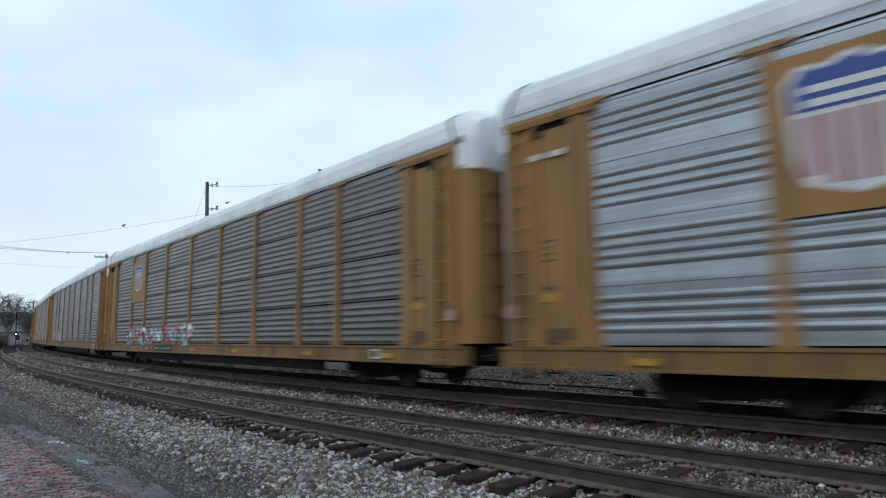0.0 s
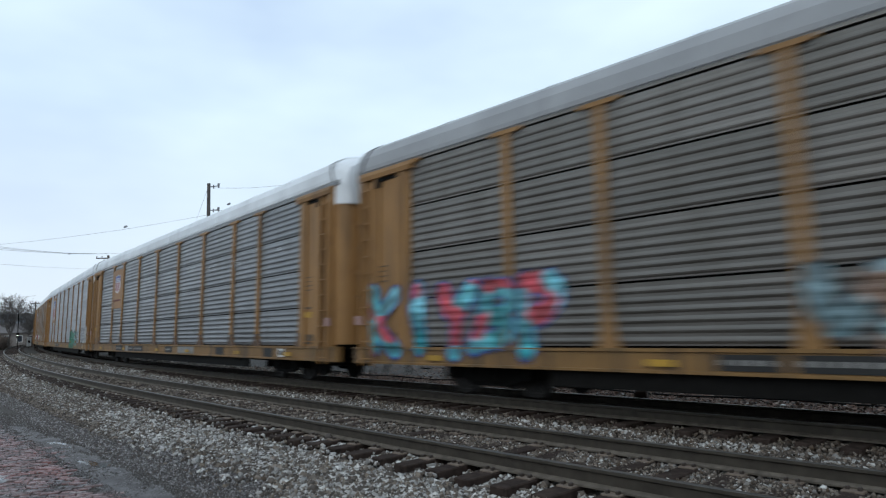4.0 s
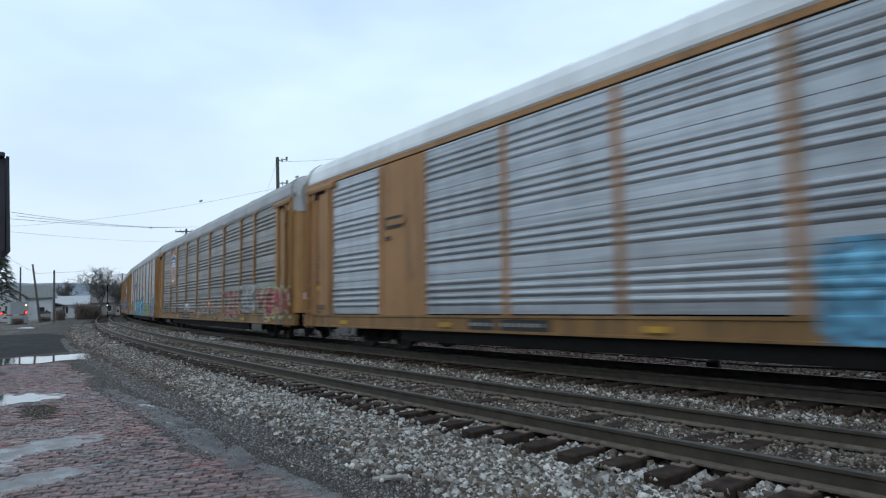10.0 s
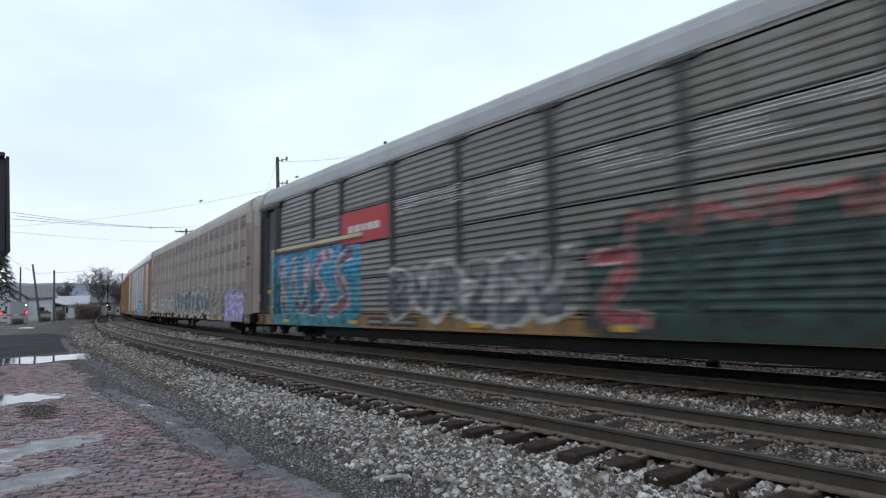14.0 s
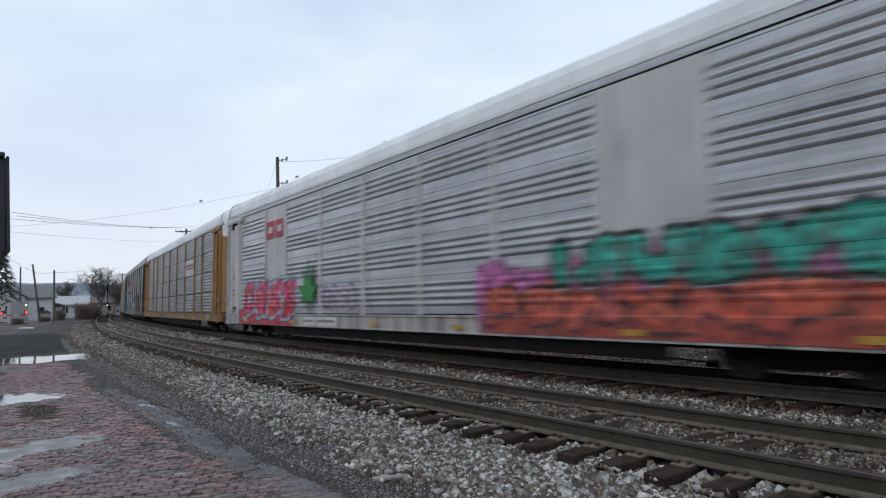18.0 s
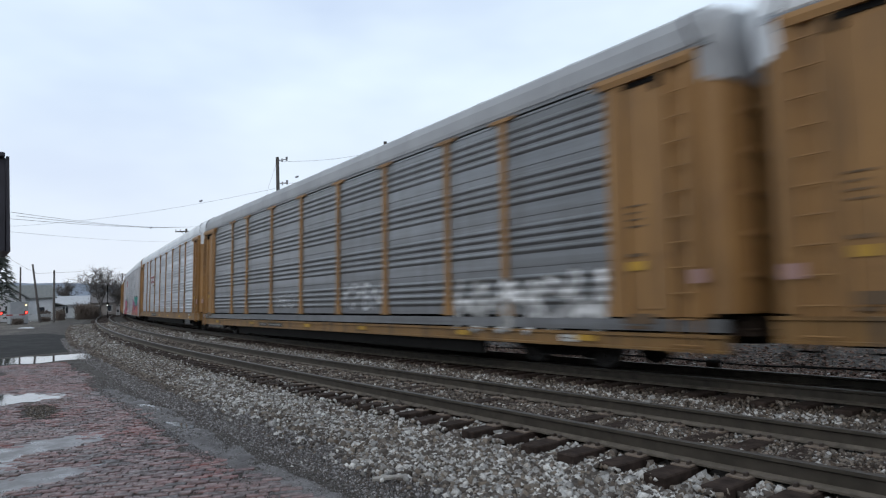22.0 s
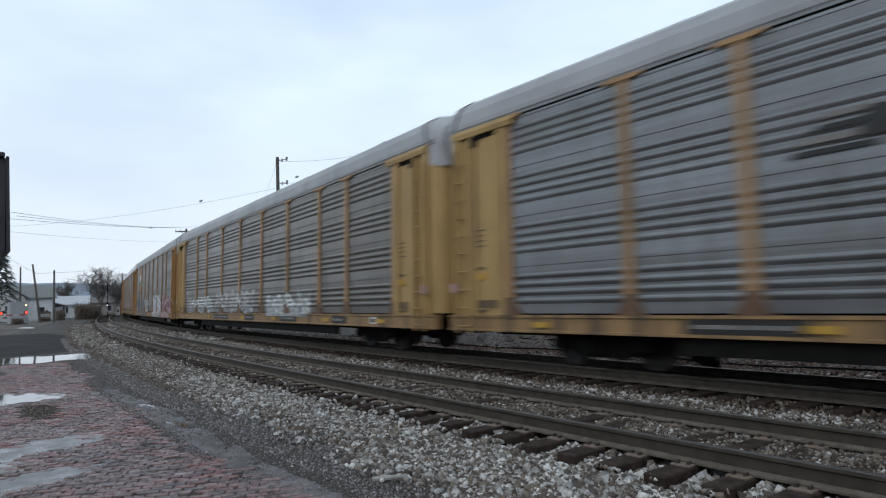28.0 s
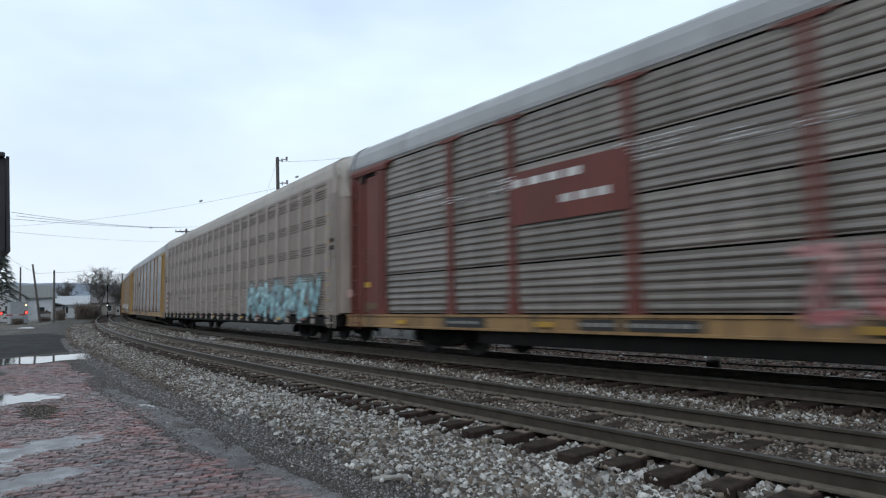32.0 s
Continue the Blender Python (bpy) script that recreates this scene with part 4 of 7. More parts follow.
def daylight_flecks(car, spec, q0, q1, z0, z1, keep, seed):
    """Rows of small pale flecks laid on the sheet, painted as daylight through holes."""
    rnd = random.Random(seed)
    mat, sh = paint("painted_daylight", (0.60, 0.62, 0.64), 0.1), Shape()
    z = z0
    while z < z1:
        q = q0
        while q < q1:
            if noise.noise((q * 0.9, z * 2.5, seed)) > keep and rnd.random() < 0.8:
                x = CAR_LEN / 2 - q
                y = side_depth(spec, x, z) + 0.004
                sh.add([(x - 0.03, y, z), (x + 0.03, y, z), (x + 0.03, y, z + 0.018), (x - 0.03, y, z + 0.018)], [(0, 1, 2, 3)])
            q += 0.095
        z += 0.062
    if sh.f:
        ob = part("perforations", sh.mesh("perforations", mat), mat, car, "rows of pale flecks painted as daylight through small holes")
        ob["kind"] = "stuff"


def bar_row(car, q0, q1, z0, z1, mat, n, proud, seed=3):
    """Unreadable lettering as plain bars."""
    rnd = random.Random(seed)
    q, step = q0, (q1 - q0) / n
    for k in range(n):
        flat_sign(car, "lettering_bar", q, q + step * rnd.uniform(0.55, 0.8), z0, z1, mat, proud)
        q += step


def autorack(spec):
    """A covered car carrier on two four-wheeled trucks. +x leads, +y is the seen side."""
    car = tagged(new("autorack"), spec["label"], "freight car", "cars of the freight train")
    lo, hi = spec["sill"]
    style = spec["style"]
    frame_mat, sheet, roof, end_mat, sill_mat = spec["post"], spec["sheet"], spec["roof"], spec["end"], spec["sill_mat"]
    pz = max(hi, 0.93)
    prof = rib_profile("ribs" if style in ("wide",) else style, pz)
    spec["profile"] = ([d for d, z in prof], [z for d, z in prof])
    for s in (1, -1):
        sgn = Matrix.Rotation(0 if s > 0 else math.pi, 4, "Z")

        def put(name, key, make, mat, x=0.0, label=""):
            ob = part(name, cached(key, make), mat, car, label)
            ob.matrix_local = Matrix.Translation((x, 0, 0)) @ sgn
            return ob
        put("side_sill", ("sill", lo, hi), lambda: sill_shape(lo, hi, 2 * HALF), sill_mat)
        if hi < 0.8:
            put("lower_rail", ("lower", hi), lambda: Shape().box(-HALF, HALF, SIDE - 0.09, SIDE + 0.010, hi + 0.035, 0.9), sheet)
        put("top_rail", "toprail", lambda: Shape().prism([(SIDE - 0.08, HEAD_Z + 0.035), (SIDE + 0.012, HEAD_Z + 0.035), (SIDE + 0.012, HEAD_Z + 0.08),
            (SIDE + 0.002, HEAD_Z + 0.09), (SIDE + 0.002, EAVE_Z - 0.01), (SIDE - 0.08, EAVE_Z - 0.01)], -HALF + 0.05, HALF - 0.05), spec.get("rail", sheet))
        if style == "taupe":
            for a in TAUPE_POSTS:
                put("post", ("tpost", pz), lambda: Shape().prism([(SIDE - 0.02, pz - 0.28), (SIDE + 0.052, pz - 0.28), (SIDE + 0.052, EAVE_Z - 0.10), (SIDE - 0.02, EAVE_Z - 0.03)], -0.13, 0.13), frame_mat, a)
            for k in range(len(TAUPE_POSTS) - 1):
                put("side_panel", ("tpanel", pz), lambda: Shape().box(-0.46, 0.46, SIDE - 0.05, SIDE + 0.025, pz, HEAD_Z), sheet, (TAUPE_POSTS[k] + TAUPE_POSTS[k + 1]) / 2)
                if s > 0:
                    for z, slots, pitch in ((1.95, 4, 0.078), (2.80, 4, 0.078), (3.66, 4, 0.078), (4.46, 4, 0.078), (1.0, 9, 0.075)):
                        at = Matrix.Translation(((TAUPE_POSTS[k] + TAUPE_POSTS[k + 1]) / 2, 0, z))
                        # upper louvres take a darkened taupe, with slot shade put into the colour
                        part("vent", cached(("tvent", slots), lambda: vent_shape(slots, pitch)), P_VENT_SHADED if slots == 4 else sheet, car, "pressed louvre in taupe darkened for the shade of its slots" if slots == 4 else "").matrix_local = at
            cw = HALF - TAUPE_POSTS[0]
            for e in (1, -1):
                put("end_plate", ("corner", "t", e * s > 0), lambda: Shape().box(-cw / 2 + 0.13, cw / 2, SIDE - 0.06, SIDE + 0.03, pz, EAVE_Z - 0.05), end_mat, e * (HALF + TAUPE_POSTS[0]) / 2)
        else:
            for k in range(9):
                a, b = POSTS[k], POSTS[k + 1]
                wide = style == "wide" and k in (1, 7)
                w = a - b - 0.02
                st = "flat" if wide else ("ribs" if style == "wide" else style)
                if st == "stack":
                    hh = (HEAD_Z - pz) / 4
                    for i in range(4):
                        put("side_panel", ("sheet", st, pz, round(w, 2), i), lambda: sheet_shape(st, pz, w, pz + i * hh + 0.03, pz + i * hh + hh - 0.001), sheet, (a + b) / 2)
                else:
                    put("side_panel", ("sheet", st, pz, round(w, 2)), lambda: sheet_shape(st, pz, w), frame_mat if wide else sheet, (a + b) / 2)
            # black sheet added behind the panels, painting the shade in their gaps
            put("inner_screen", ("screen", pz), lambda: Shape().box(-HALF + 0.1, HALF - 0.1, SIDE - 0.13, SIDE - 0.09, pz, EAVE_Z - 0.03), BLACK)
            for a in POSTS:
                put("post", ("post", pz, spec.get("flange", True)), lambda: post_shape(pz, spec.get("flange", True)), frame_mat, a)
                if spec.get("feet"):
                    put("post_foot", ("foot", pz), lambda: foot_shape(pz), P_FOOT, a, "rusty flared post foot")
            cw = HALF - 11.9 - 0.34
            for e in (1, -1):
                at = Matrix.Translation((e * (HALF - 0.24 - cw / 2), 0, 0)) @ (sgn if e * s > 0 else Matrix.Diagonal((-1, 1, 1, 1)) @ sgn)
                put("end_plate", ("cornerplate", pz), lambda: plate_shape(cw, pz), end_mat).matrix_local = at
                for dx in (-cw / 2 + 0.1, cw / 2 - 0.62, cw / 2 - 0.1):
                    put("hinge_post", ("hinge", pz), lambda: hinge_post_shape(pz), end_mat).matrix_local = at @ Matrix.Translation((dx, 0, 0))
                put("door_field", ("field", pz), lambda: field_shape(cw, pz), end_mat).matrix_local = at
                put("header", ("header", pz), lambda: header_shape(cw), end_mat).matrix_local = at
                # raised black strip that paints the shadow under the header
                put("door_gap", ("shadestrip",), lambda: Shape().box(-cw / 2 + 0.2, cw / 2 - 0.72, SIDE + 0.018, SIDE + 0.040, EAVE_Z - 0.40, EAVE_Z - 0.32), BLACK).matrix_local = at
                put("roller", ("roller",), lambda: Shape().chamfer(-0.09, 0.09, SIDE + 0.03, SIDE + 0.10, EAVE_Z - 0.56, EAVE_Z - 0.33, 0.02), BLACK, 0.0, "dark door roller").matrix_local = at @ Matrix.Translation((0.1, 0, 0))
        for e in (1, -1):
            put("ladder", ("ladder", lo), lambda: ladder_shape(lo - 0.05, 4.5), end_mat, e * (HALF - (0.36 if style == "taupe" else 0.56)))
    rl = (2 * HALF - 0.44) / 10
    for k in range(10):
        rp = part("roof_panel", cached(("roofpanel", style == "taupe"), lambda: roof_panel_shape(rl - 0.004, style == "taupe")), roof, car)
        rp.location = (-HALF + 0.22 + rl * (k + 0.5), 0, spec.get("lift", -0.045))
    part("underframe", cached(("under", lo, style == "taupe"), lambda: underframe_shape(lo, 0.05 if style == "taupe" else 0.27)), BLACK, car)
    for e in (1, -1):
        turn = pose(0, 0, 0, 0, 0, 0 if e > 0 else 180)
        part("roof_end", cached("roofend", roof_end_shape), spec.get("rim", roof), car).matrix_local = Matrix.Translation((0, 0, spec.get("lift", -0.045))) @ turn
        part("roof_gasket", cached("gasket", gasket_shape), P_GASKET, car, "dark strip across the roof end").matrix_local = Matrix.Translation((0, 0, spec.get("lift", -0.045))) @ turn
        door = part("end_door", cached("enddoor", end_door_shape), spec.get("door", end_mat), car)
        door.matrix_local = turn
        for z in (1.5, 2.1, 2.7, 3.3, 3.9):
            part("door_rib", cached("doorrib", lambda: Shape().box(HALF + 0.14, HALF + 0.185, -1.1, 1.1, 0, 0.07)), end_mat, door, at=(0, 0, z))
        for y in (-1.0, -0.45, 0.35, 0.9):
            part("lock_rod", cached("lockrod", lambda: Shape().tube((HALF + 0.2, 0, 1.0), (HALF + 0.2, 0, 4.4), 0.025, n=6)), end_mat, door, at=(0, y, 0))
        cp = part("coupler", cached("coupler", coupler_shape), RUST, car, "rusty knuckle coupler")
        cp.matrix_local = turn
        part("air_hose", cached("hose", lambda: Shape().tube((HALF + 0.1, 0.38, 0.72), (HALF + 0.32, 0.34, 0.38), 0.032, n=6).tube((HALF + 0.32, 0.34, 0.38), (HALF + 0.52, 0.2, 0.30), 0.032, n=6)), BLACK, cp)
        part("end_sill", cached("endsill", lambda: Shape().chamfer(HALF - 0.5, HALF + 0.02, -0.85, 0.85, 0.64, 0.95, 0.02)), RUST, car, "rusty end sill").matrix_local = turn
        for y in (1.38, -1.38):
            st = part("step", cached("step", step_shape), BLACK, car)
            st.matrix_local = turn @ Matrix.Translation((0, y, 0))
        tr = part("truck", cached("truck", truck_frame_shape), BLACK, car, "grimy black cast truck")
        tr.location = (e * 10.06, 0, 0)
        for x in (-0.89, 0.89):
            ws = part("wheelset", cached("wheelset", wheelset_shape), STEEL, tr)
            ws.location = (x, 0, 0.42)
    return car


def vent_shape(slots, pitch):
    """One pressed louvre: slats that lean out, one above another, in one sheet."""
    front = []
    for k in range(slots):
        z = k * pitch
        front += [(SIDE + 0.022, z), (SIDE + 0.050, z + pitch * 0.30), (SIDE + 0.048, z + pitch * 0.55), (SIDE + 0.022, z + pitch * 0.98)]
    return Shape().prism(front + [(SIDE + 0.012, front[-1][1]), (SIDE + 0.012, 0.0)], -0.42, 0.42)


YEL = (0.292, 0.157, 0.058)
BUFF = (0.36, 0.235, 0.095)
W_ROOF = paint("white_roof", (0.72, 0.75, 0.78), 0.10)
G_ROOF = paint("grey_roof", (0.34, 0.35, 0.365), 0.12)
T_ROOF = paint("taupe_roof", (0.35, 0.32, 0.295), 0.12)
P_YEL = paint("freight_yellow", YEL, 0.6)
P_BUFF = paint("buff_yellow", BUFF, 0.4)
P_ORANGE = paint("faded_orange_yellow", (0.31, 0.165, 0.07), 0.55)
P_SILL = paint("grimy_yellow_sill", (0.220, 0.124, 0.046), 1.0)
P_SILL_TAN = paint("grimy_tan_sill", (0.27, 0.165, 0.075), 1.0)
P_TAN = paint("tan_orange", (0.34, 0.205, 0.10), 0.6)
P_FOOT = paint("rusty_post_foot", (0.13, 0.075, 0.045), 0.8)
P_GRIME = paint("brown_grime_mark", (0.12, 0.078, 0.045), 0.6)
P_BROWN = paint("oxide_red", (0.13, 0.038, 0.03), 0.4)
P_BLACK = paint("faded_black", (0.03, 0.03, 0.032), 0.3)
P_TAUPE = paint("taupe_paint", (0.208, 0.168, 0.145), 0.45)
P_TAUPE2 = paint("taupe_post_paint", (0.30, 0.255, 0.23), 0.3)
P_PALE = paint("pale_grey_paint", (0.47, 0.455, 0.465), 0.4)
P_WHITE = paint("dirty_white", (0.55, 0.55, 0.54), 0.4)
P_OXIDE = paint("faded_red_mark", (0.20, 0.075, 0.055), 0.4)
# the taupe paint made darker to stand for shade between louvre slats
P_VENT_SHADED = paint("vent_taupe_shaded", (0.165, 0.134, 0.115), 0.3)
P_STENCIL = paint("stencil_grey", (0.24, 0.235, 0.225), 0.6)
P_NOTICE = paint("faded_notice", (0.36, 0.22, 0.20), 0.5)
P_GASKET = paint("dark_gasket", (0.05, 0.05, 0.052), 0.3)
P_RED = paint("logo_panel_red", (0.36, 0.04, 0.045), 0.3)
P_LOGO_BLACK = paint("logo_black", (0.025, 0.025, 0.025), 0.3)
P_GREEN = paint("logo_green", (0.03, 0.17, 0.09), 0.3)
P_CLEAR_YEL = paint("reflector_yellow", (0.46, 0.27, 0.04), 0.6)
Z_LIGHT = galvanised("zinc_light", (0.39, 0.405, 0.43), 0.3)
Z_BRIGHT = galvanised("zinc_bright", (0.50, 0.52, 0.55), 0.25)
Z_MID = galvanised("zinc_mid", (0.20, 0.203, 0.208), 0.4)
Z_BLUE = galvanised("zinc_bluish", (0.24, 0.26, 0.29), 0.35)
Z_DARK = galvanised("zinc_dark", (0.165, 0.150, 0.134), 0.65)
Z_BROWN = galvanised("zinc_browned", (0.200, 0.172, 0.152), 0.75)
Z_PALE = galvanised("zinc_pale", (0.41, 0.415, 0.43), 0.28)

WHITE, GREY, BLK = (0.65, 0.65, 0.66), (0.35, 0.36, 0.38), (0.03, 0.03, 0.035)
RED, PINK, TEAL, CYAN = (0.50, 0.06, 0.08), (0.62, 0.22, 0.38), (0.02, 0.33, 0.36), (0.22, 0.55, 0.66)
BLUE, GREEN, PURPLE, ORANGE = (0.05, 0.12, 0.40), (0.03, 0.28, 0.10), (0.33, 0.27, 0.55), (0.60, 0.16, 0.07)


def spec_of(style, sheet, post, roof, label, sill=(0.57, 0.93), end=None, sill_mat=None, **more):
    d = dict(style=style, sheet=sheet, post=post, roof=roof, label=label, sill=sill, end=end or post, sill_mat=sill_mat or {P_YEL.name: P_SILL, P_ORANGE.name: P_SILL, P_TAN.name: P_SILL_TAN}.get(post.name, post))
    d["end_dark"] = P_GRIME
    d.update(more)
    return d


def sill_marks(car, spec, seed):
    """Data stencils and yellow reflectors along the sill."""
    rnd = random.Random(seed)
    lo, hi = spec["sill"]
    for q in (3.1, 7.9, 13.4, 17.2, 21.9, 25.4):
        flat_sign(car, "reflector", q, q + 0.42, lo + 0.1, lo + 0.2, P_CLEAR_YEL, 0.084)
    flat_sign(car, "sill_plate", 25.0, 25.36, lo + 0.07, hi - 0.07, P_WHITE, 0.052, "small white plate")
    flat_sign(car, "sill_plate_mark", 25.07, 25.29, lo + 0.12, hi - 0.12, P_LOGO_BLACK, 0.058)
    plate, ink = spec.get("plate", (P_LOGO_BLACK, P_STENCIL))
    flat_sign(car, "stencil_plate", 8.9, 9.75, lo + 0.06, hi - 0.08, plate, 0.044)
    flat_sign(car, "stencil_plate", 9.9, 11.3, lo + 0.06, hi - 0.08, plate, 0.044)
    for q in (0.72, 27.72):
        flat_sign(car, "notice", q, q + 0.26, 1.42, 1.62, P_NOTICE, 0.132, "small faded notice plate")
    for q in (2.0, 26.9):
        flat_sign(car, "kick_stain", q - 0.5, q + 0.1, hi + 0.14, hi + 0.30, P_GRIME, 0.042)
    for q in (1.45, 26.55):
        flat_sign(car, "placard", q, q + 0.34, 1.66, 1.80, P_CLEAR_YEL, 0.052)
        flat_sign(car, "slot", q + 0.02, q + 0.30, 1.88, 1.93, P_GRIME, 0.052)
        flat_sign(car, "slot", q - 0.1, q + 0.35, hi + 0.06, hi + 0.11, P_GRIME, 0.05)
        for k in range(4):
            flat_sign(car, "stencil", q + 0.03, q + 0.33 - 0.04 * (k % 3), 2.35 + k * 0.11, 2.375 + k * 0.11, spec["end_dark"], 0.05)
    bar_row(car, 8.97, 9.7, lo + (hi - lo) * 0.38, hi - (hi - lo) * 0.42, ink, 4, 0.05, seed)
    bar_row(car, 9.97, 11.2, lo + (hi - lo) * 0.38, hi - (hi - lo) * 0.42, ink, 7, 0.05, seed + 1)


def sill_patches(car, spec, spots):
    """Black repainted stretches of the sill with pale stencilled plates."""
    lo, hi = spec["sill"]
    for k, (q0, q1, pale) in enumerate(spots):
        flat_sign(car, "sill_patch", q0, q1, lo + 0.055, hi - 0.065, P_STENCIL if pale else P_LOGO_BLACK, 0.042, "pale stencil plate" if pale else "black repainted stretch")
        if not pale and q1 - q0 > 0.9:
            bar_row(car, q0 + 0.15, q1 - 0.15, lo + (hi - lo) * 0.4, hi - (hi - lo) * 0.42, P_STENCIL, max(3, int((q1 - q0) * 3)), 0.05, k)


def build_train():
    yellow = "yellow car carrier with"
    cars = {}

    def add(n, spec):
        car = autorack(spec)
        cars[n] = (car, spec)
        if spec["style"] != "taupe":
            sill_marks(car, spec, n + 40)
        else:
            for k in range(len(TAUPE_POSTS) - 1):
                q = CAR_LEN / 2 - TAUPE_POSTS[k] + 0.25
                if k % 2 == 0:
                    flat_sign(car, "reflector", q, q + (0.6 if n > 0 else 0.4), 0.66 if n > 0 else 0.74, 0.79 if n > 0 else 0.81, P_CLEAR_YEL if n > 0 or k % 4 else P_OXIDE, 0.088)
            daylight_flecks(car, spec, 4.0, 17.0, 3.76, 3.79, 0.02, n + 50)
            for q, w in ((0.86, 0.5), (CAR_LEN - 1.36, 0.5)):
                for z in (2.84, 3.06):
                    # black plate on the surface, painting the dark inside of an opening
                    flat_sign(car, "slot", q, q + w, z, z + 0.13, BLACK, 0.05, "black plate painted as a shaded opening in the end plate")
                for k in range(8):
                    flat_sign(car, "rung_mark", q + 0.02, q + 0.42, 0.95 + k * 0.42, 0.97 + k * 0.42, P_CLEAR_YEL, 0.135)
        return car, spec

    for n in (16, 15, 14, 13):
        car, sp = add(n, spec_of("ribs", (Z_PALE, Z_MID)[n % 2], P_YEL, W_ROOF, f"{yellow} pale ribbed zinc sides"))
        graffiti(car, sp, 3.5, 9.0, 0.9, 1.9, 5, [WHITE, PINK], GREY, seed=n)

    car, sp = add(12, spec_of("stack", Z_DARK, P_YEL, W_ROOF, f"{yellow} dark stacked perforated side panels"))
    flat_sign(car, "emblem_panel", 5.2, 7.25, 2.75, 4.6, P_YEL, 0.045)
    shield_logo(car, 5.65, 3.2, 1.1, 1.25, 0.052)
    graffiti(car, sp, 4.6, 13.5, 0.75, 1.75, 7, [CYAN, RED, WHITE], BLK, seed=12)

    car, sp = add(11, spec_of("ribs", Z_LIGHT, P_YEL, W_ROOF, f"{yellow} bright ribbed zinc sides and shield emblem", lift=0.03, door=paint("pale_end_door", (0.34, 0.31, 0.29), 0.8)))
    flat_sign(car, "emblem_panel", 5.25, 7.25, 2.55, 4.64, P_YEL, 0.05)
    shield_logo(car, 5.45, 2.75, 1.55, 1.8, 0.058)
    bar_row(car, 1.3, 2.2, 4.1, 4.2, P_WHITE, 2, 0.1)
    graffiti(car, sp, 18.3, 20.9, 0.5, 1.9, 2, [(0.01, 0.20, 0.11), (0.02, 0.27, 0.16)], (0.01, 0.12, 0.07), (0.012, 0.21, 0.115), seed=11)
    graffiti(car, sp, 20.6, 22.6, 0.55, 1.85, 2, [(0.10, 0.24, 0.22), (0.2, 0.3, 0.3)], (0.25, 0.3, 0.3), seed=112, thick=0.10)
    graffiti(car, sp, 23.0, 26.0, 0.9, 2.0, 3, [GREY, (0.28, 0.29, 0.31)], GREY, seed=111, thick=0.07)
    graffiti(car, sp, 26.3, 27.5, 1.05, 2.05, 1, [(0.5, 0.47, 0.42), (0.55, 0.5, 0.45)], (0.45, 0.42, 0.36), (0.50, 0.47, 0.42), seed=113, thick=0.2, single=True)

    car, sp = add(10, spec_of("stack", Z_MID, P_YEL, W_ROOF, f"{yellow} grey stacked perforated side panels", lift=0.0, feet=True))
    flat_sign(car, "emblem_panel", 5.25, 7.25, 2.7, 4.64, P_ORANGE, 0.05)
    shield_logo(car, 5.75, 3.45, 1.0, 0.95, 0.058)
    bar_row(car, 5.5, 7.0, 3.05, 3.15, P_BROWN, 6, 0.06)
    sill_patches(car, sp, [(6.5, 7.8, 0), (8.35, 8.8, 1), (14.6, 15.5, 0), (16.2, 18.0, 1), (20.2, 20.9, 0), (24.0, 24.6, 0)])
    daylight_flecks(car, sp, 10.3, 25.0, 3.42, 3.85, 0.26, 10)

    car, sp = add(9, spec_of("stack", Z_DARK, P_YEL, G_ROOF, f"{yellow} dark stacked panels and purple graffiti"))
    flat_sign(car, "emblem_panel", 18.85, 21.35, 2.95, 3.78, P_PALE, 0.045, "pale painted emblem patch")
    flat_sign(car, "emblem_bar", 18.95, 21.2, 3.46, 3.58, P_OXIDE, 0.052, "faded red bar")
    flat_sign(car, "emblem_bar", 19.3, 21.2, 3.30, 3.40, P_OXIDE, 0.052, "faded red bar")
    graffiti(car, sp, 18.1, 26.7, 0.60, 2.35, 6, [(0.035, 0.03, 0.06), (0.16, 0.10, 0.26), (0.05, 0.03, 0.07)], (0.46, 0.52, 0.56), (0.14, 0.10, 0.22), seed=9, thick=0.16, rimw=0.05, halo=0.03)
    graffiti(car, sp, 10.0, 18.2, 0.66, 2.1, 8, [(0.16, 0.30, 0.34), (0.30, 0.18, 0.12), (0.24, 0.34, 0.38)], (0.05, 0.05, 0.06), seed=91, thick=0.13)
    graffiti(car, sp, 1.2, 6.5, 0.6, 2.4, 4, [TEAL, RED, CYAN], BLUE, seed=92)

    car, sp = add(8, spec_of("ribs", Z_LIGHT, P_YEL, G_ROOF, f"{yellow} bright ribbed sides and blue graffiti"))
    horse_logo(car, 7.4, 3.05, 2.1, 0.62, P_LOGO_BLACK, P_WHITE)
    graffiti(car, sp, 2.2, 7.2, 0.5, 1.95, 5, [(0.24, 0.27, 0.12), (0.30, 0.33, 0.16)], (0.42, 0.05, 0.09), (0.03, 0.22, 0.27), seed=8, thick=0.17, rimw=0.045, halo=0.02, dark=(0.02, 0.25, 0.30))
    graffiti(car, sp, 9.9, 17.0, 0.5, 2.2, 6, [(0.10, 0.42, 0.52), (0.05, 0.22, 0.48), (0.16, 0.50, 0.55)], (0.02, 0.09, 0.30), (0.08, 0.36, 0.48), seed=81, thick=0.19, rimw=0.05, halo=0.02, dark=(0.40, 0.14, 0.30))
    graffiti(car, sp, 17.0, 22.8, 0.5, 1.75, 5, [(0.20, 0.28, 0.14), (0.3, 0.36, 0.2)], (0.1, 0.16, 0.08), (0.18, 0.26, 0.15), seed=82)
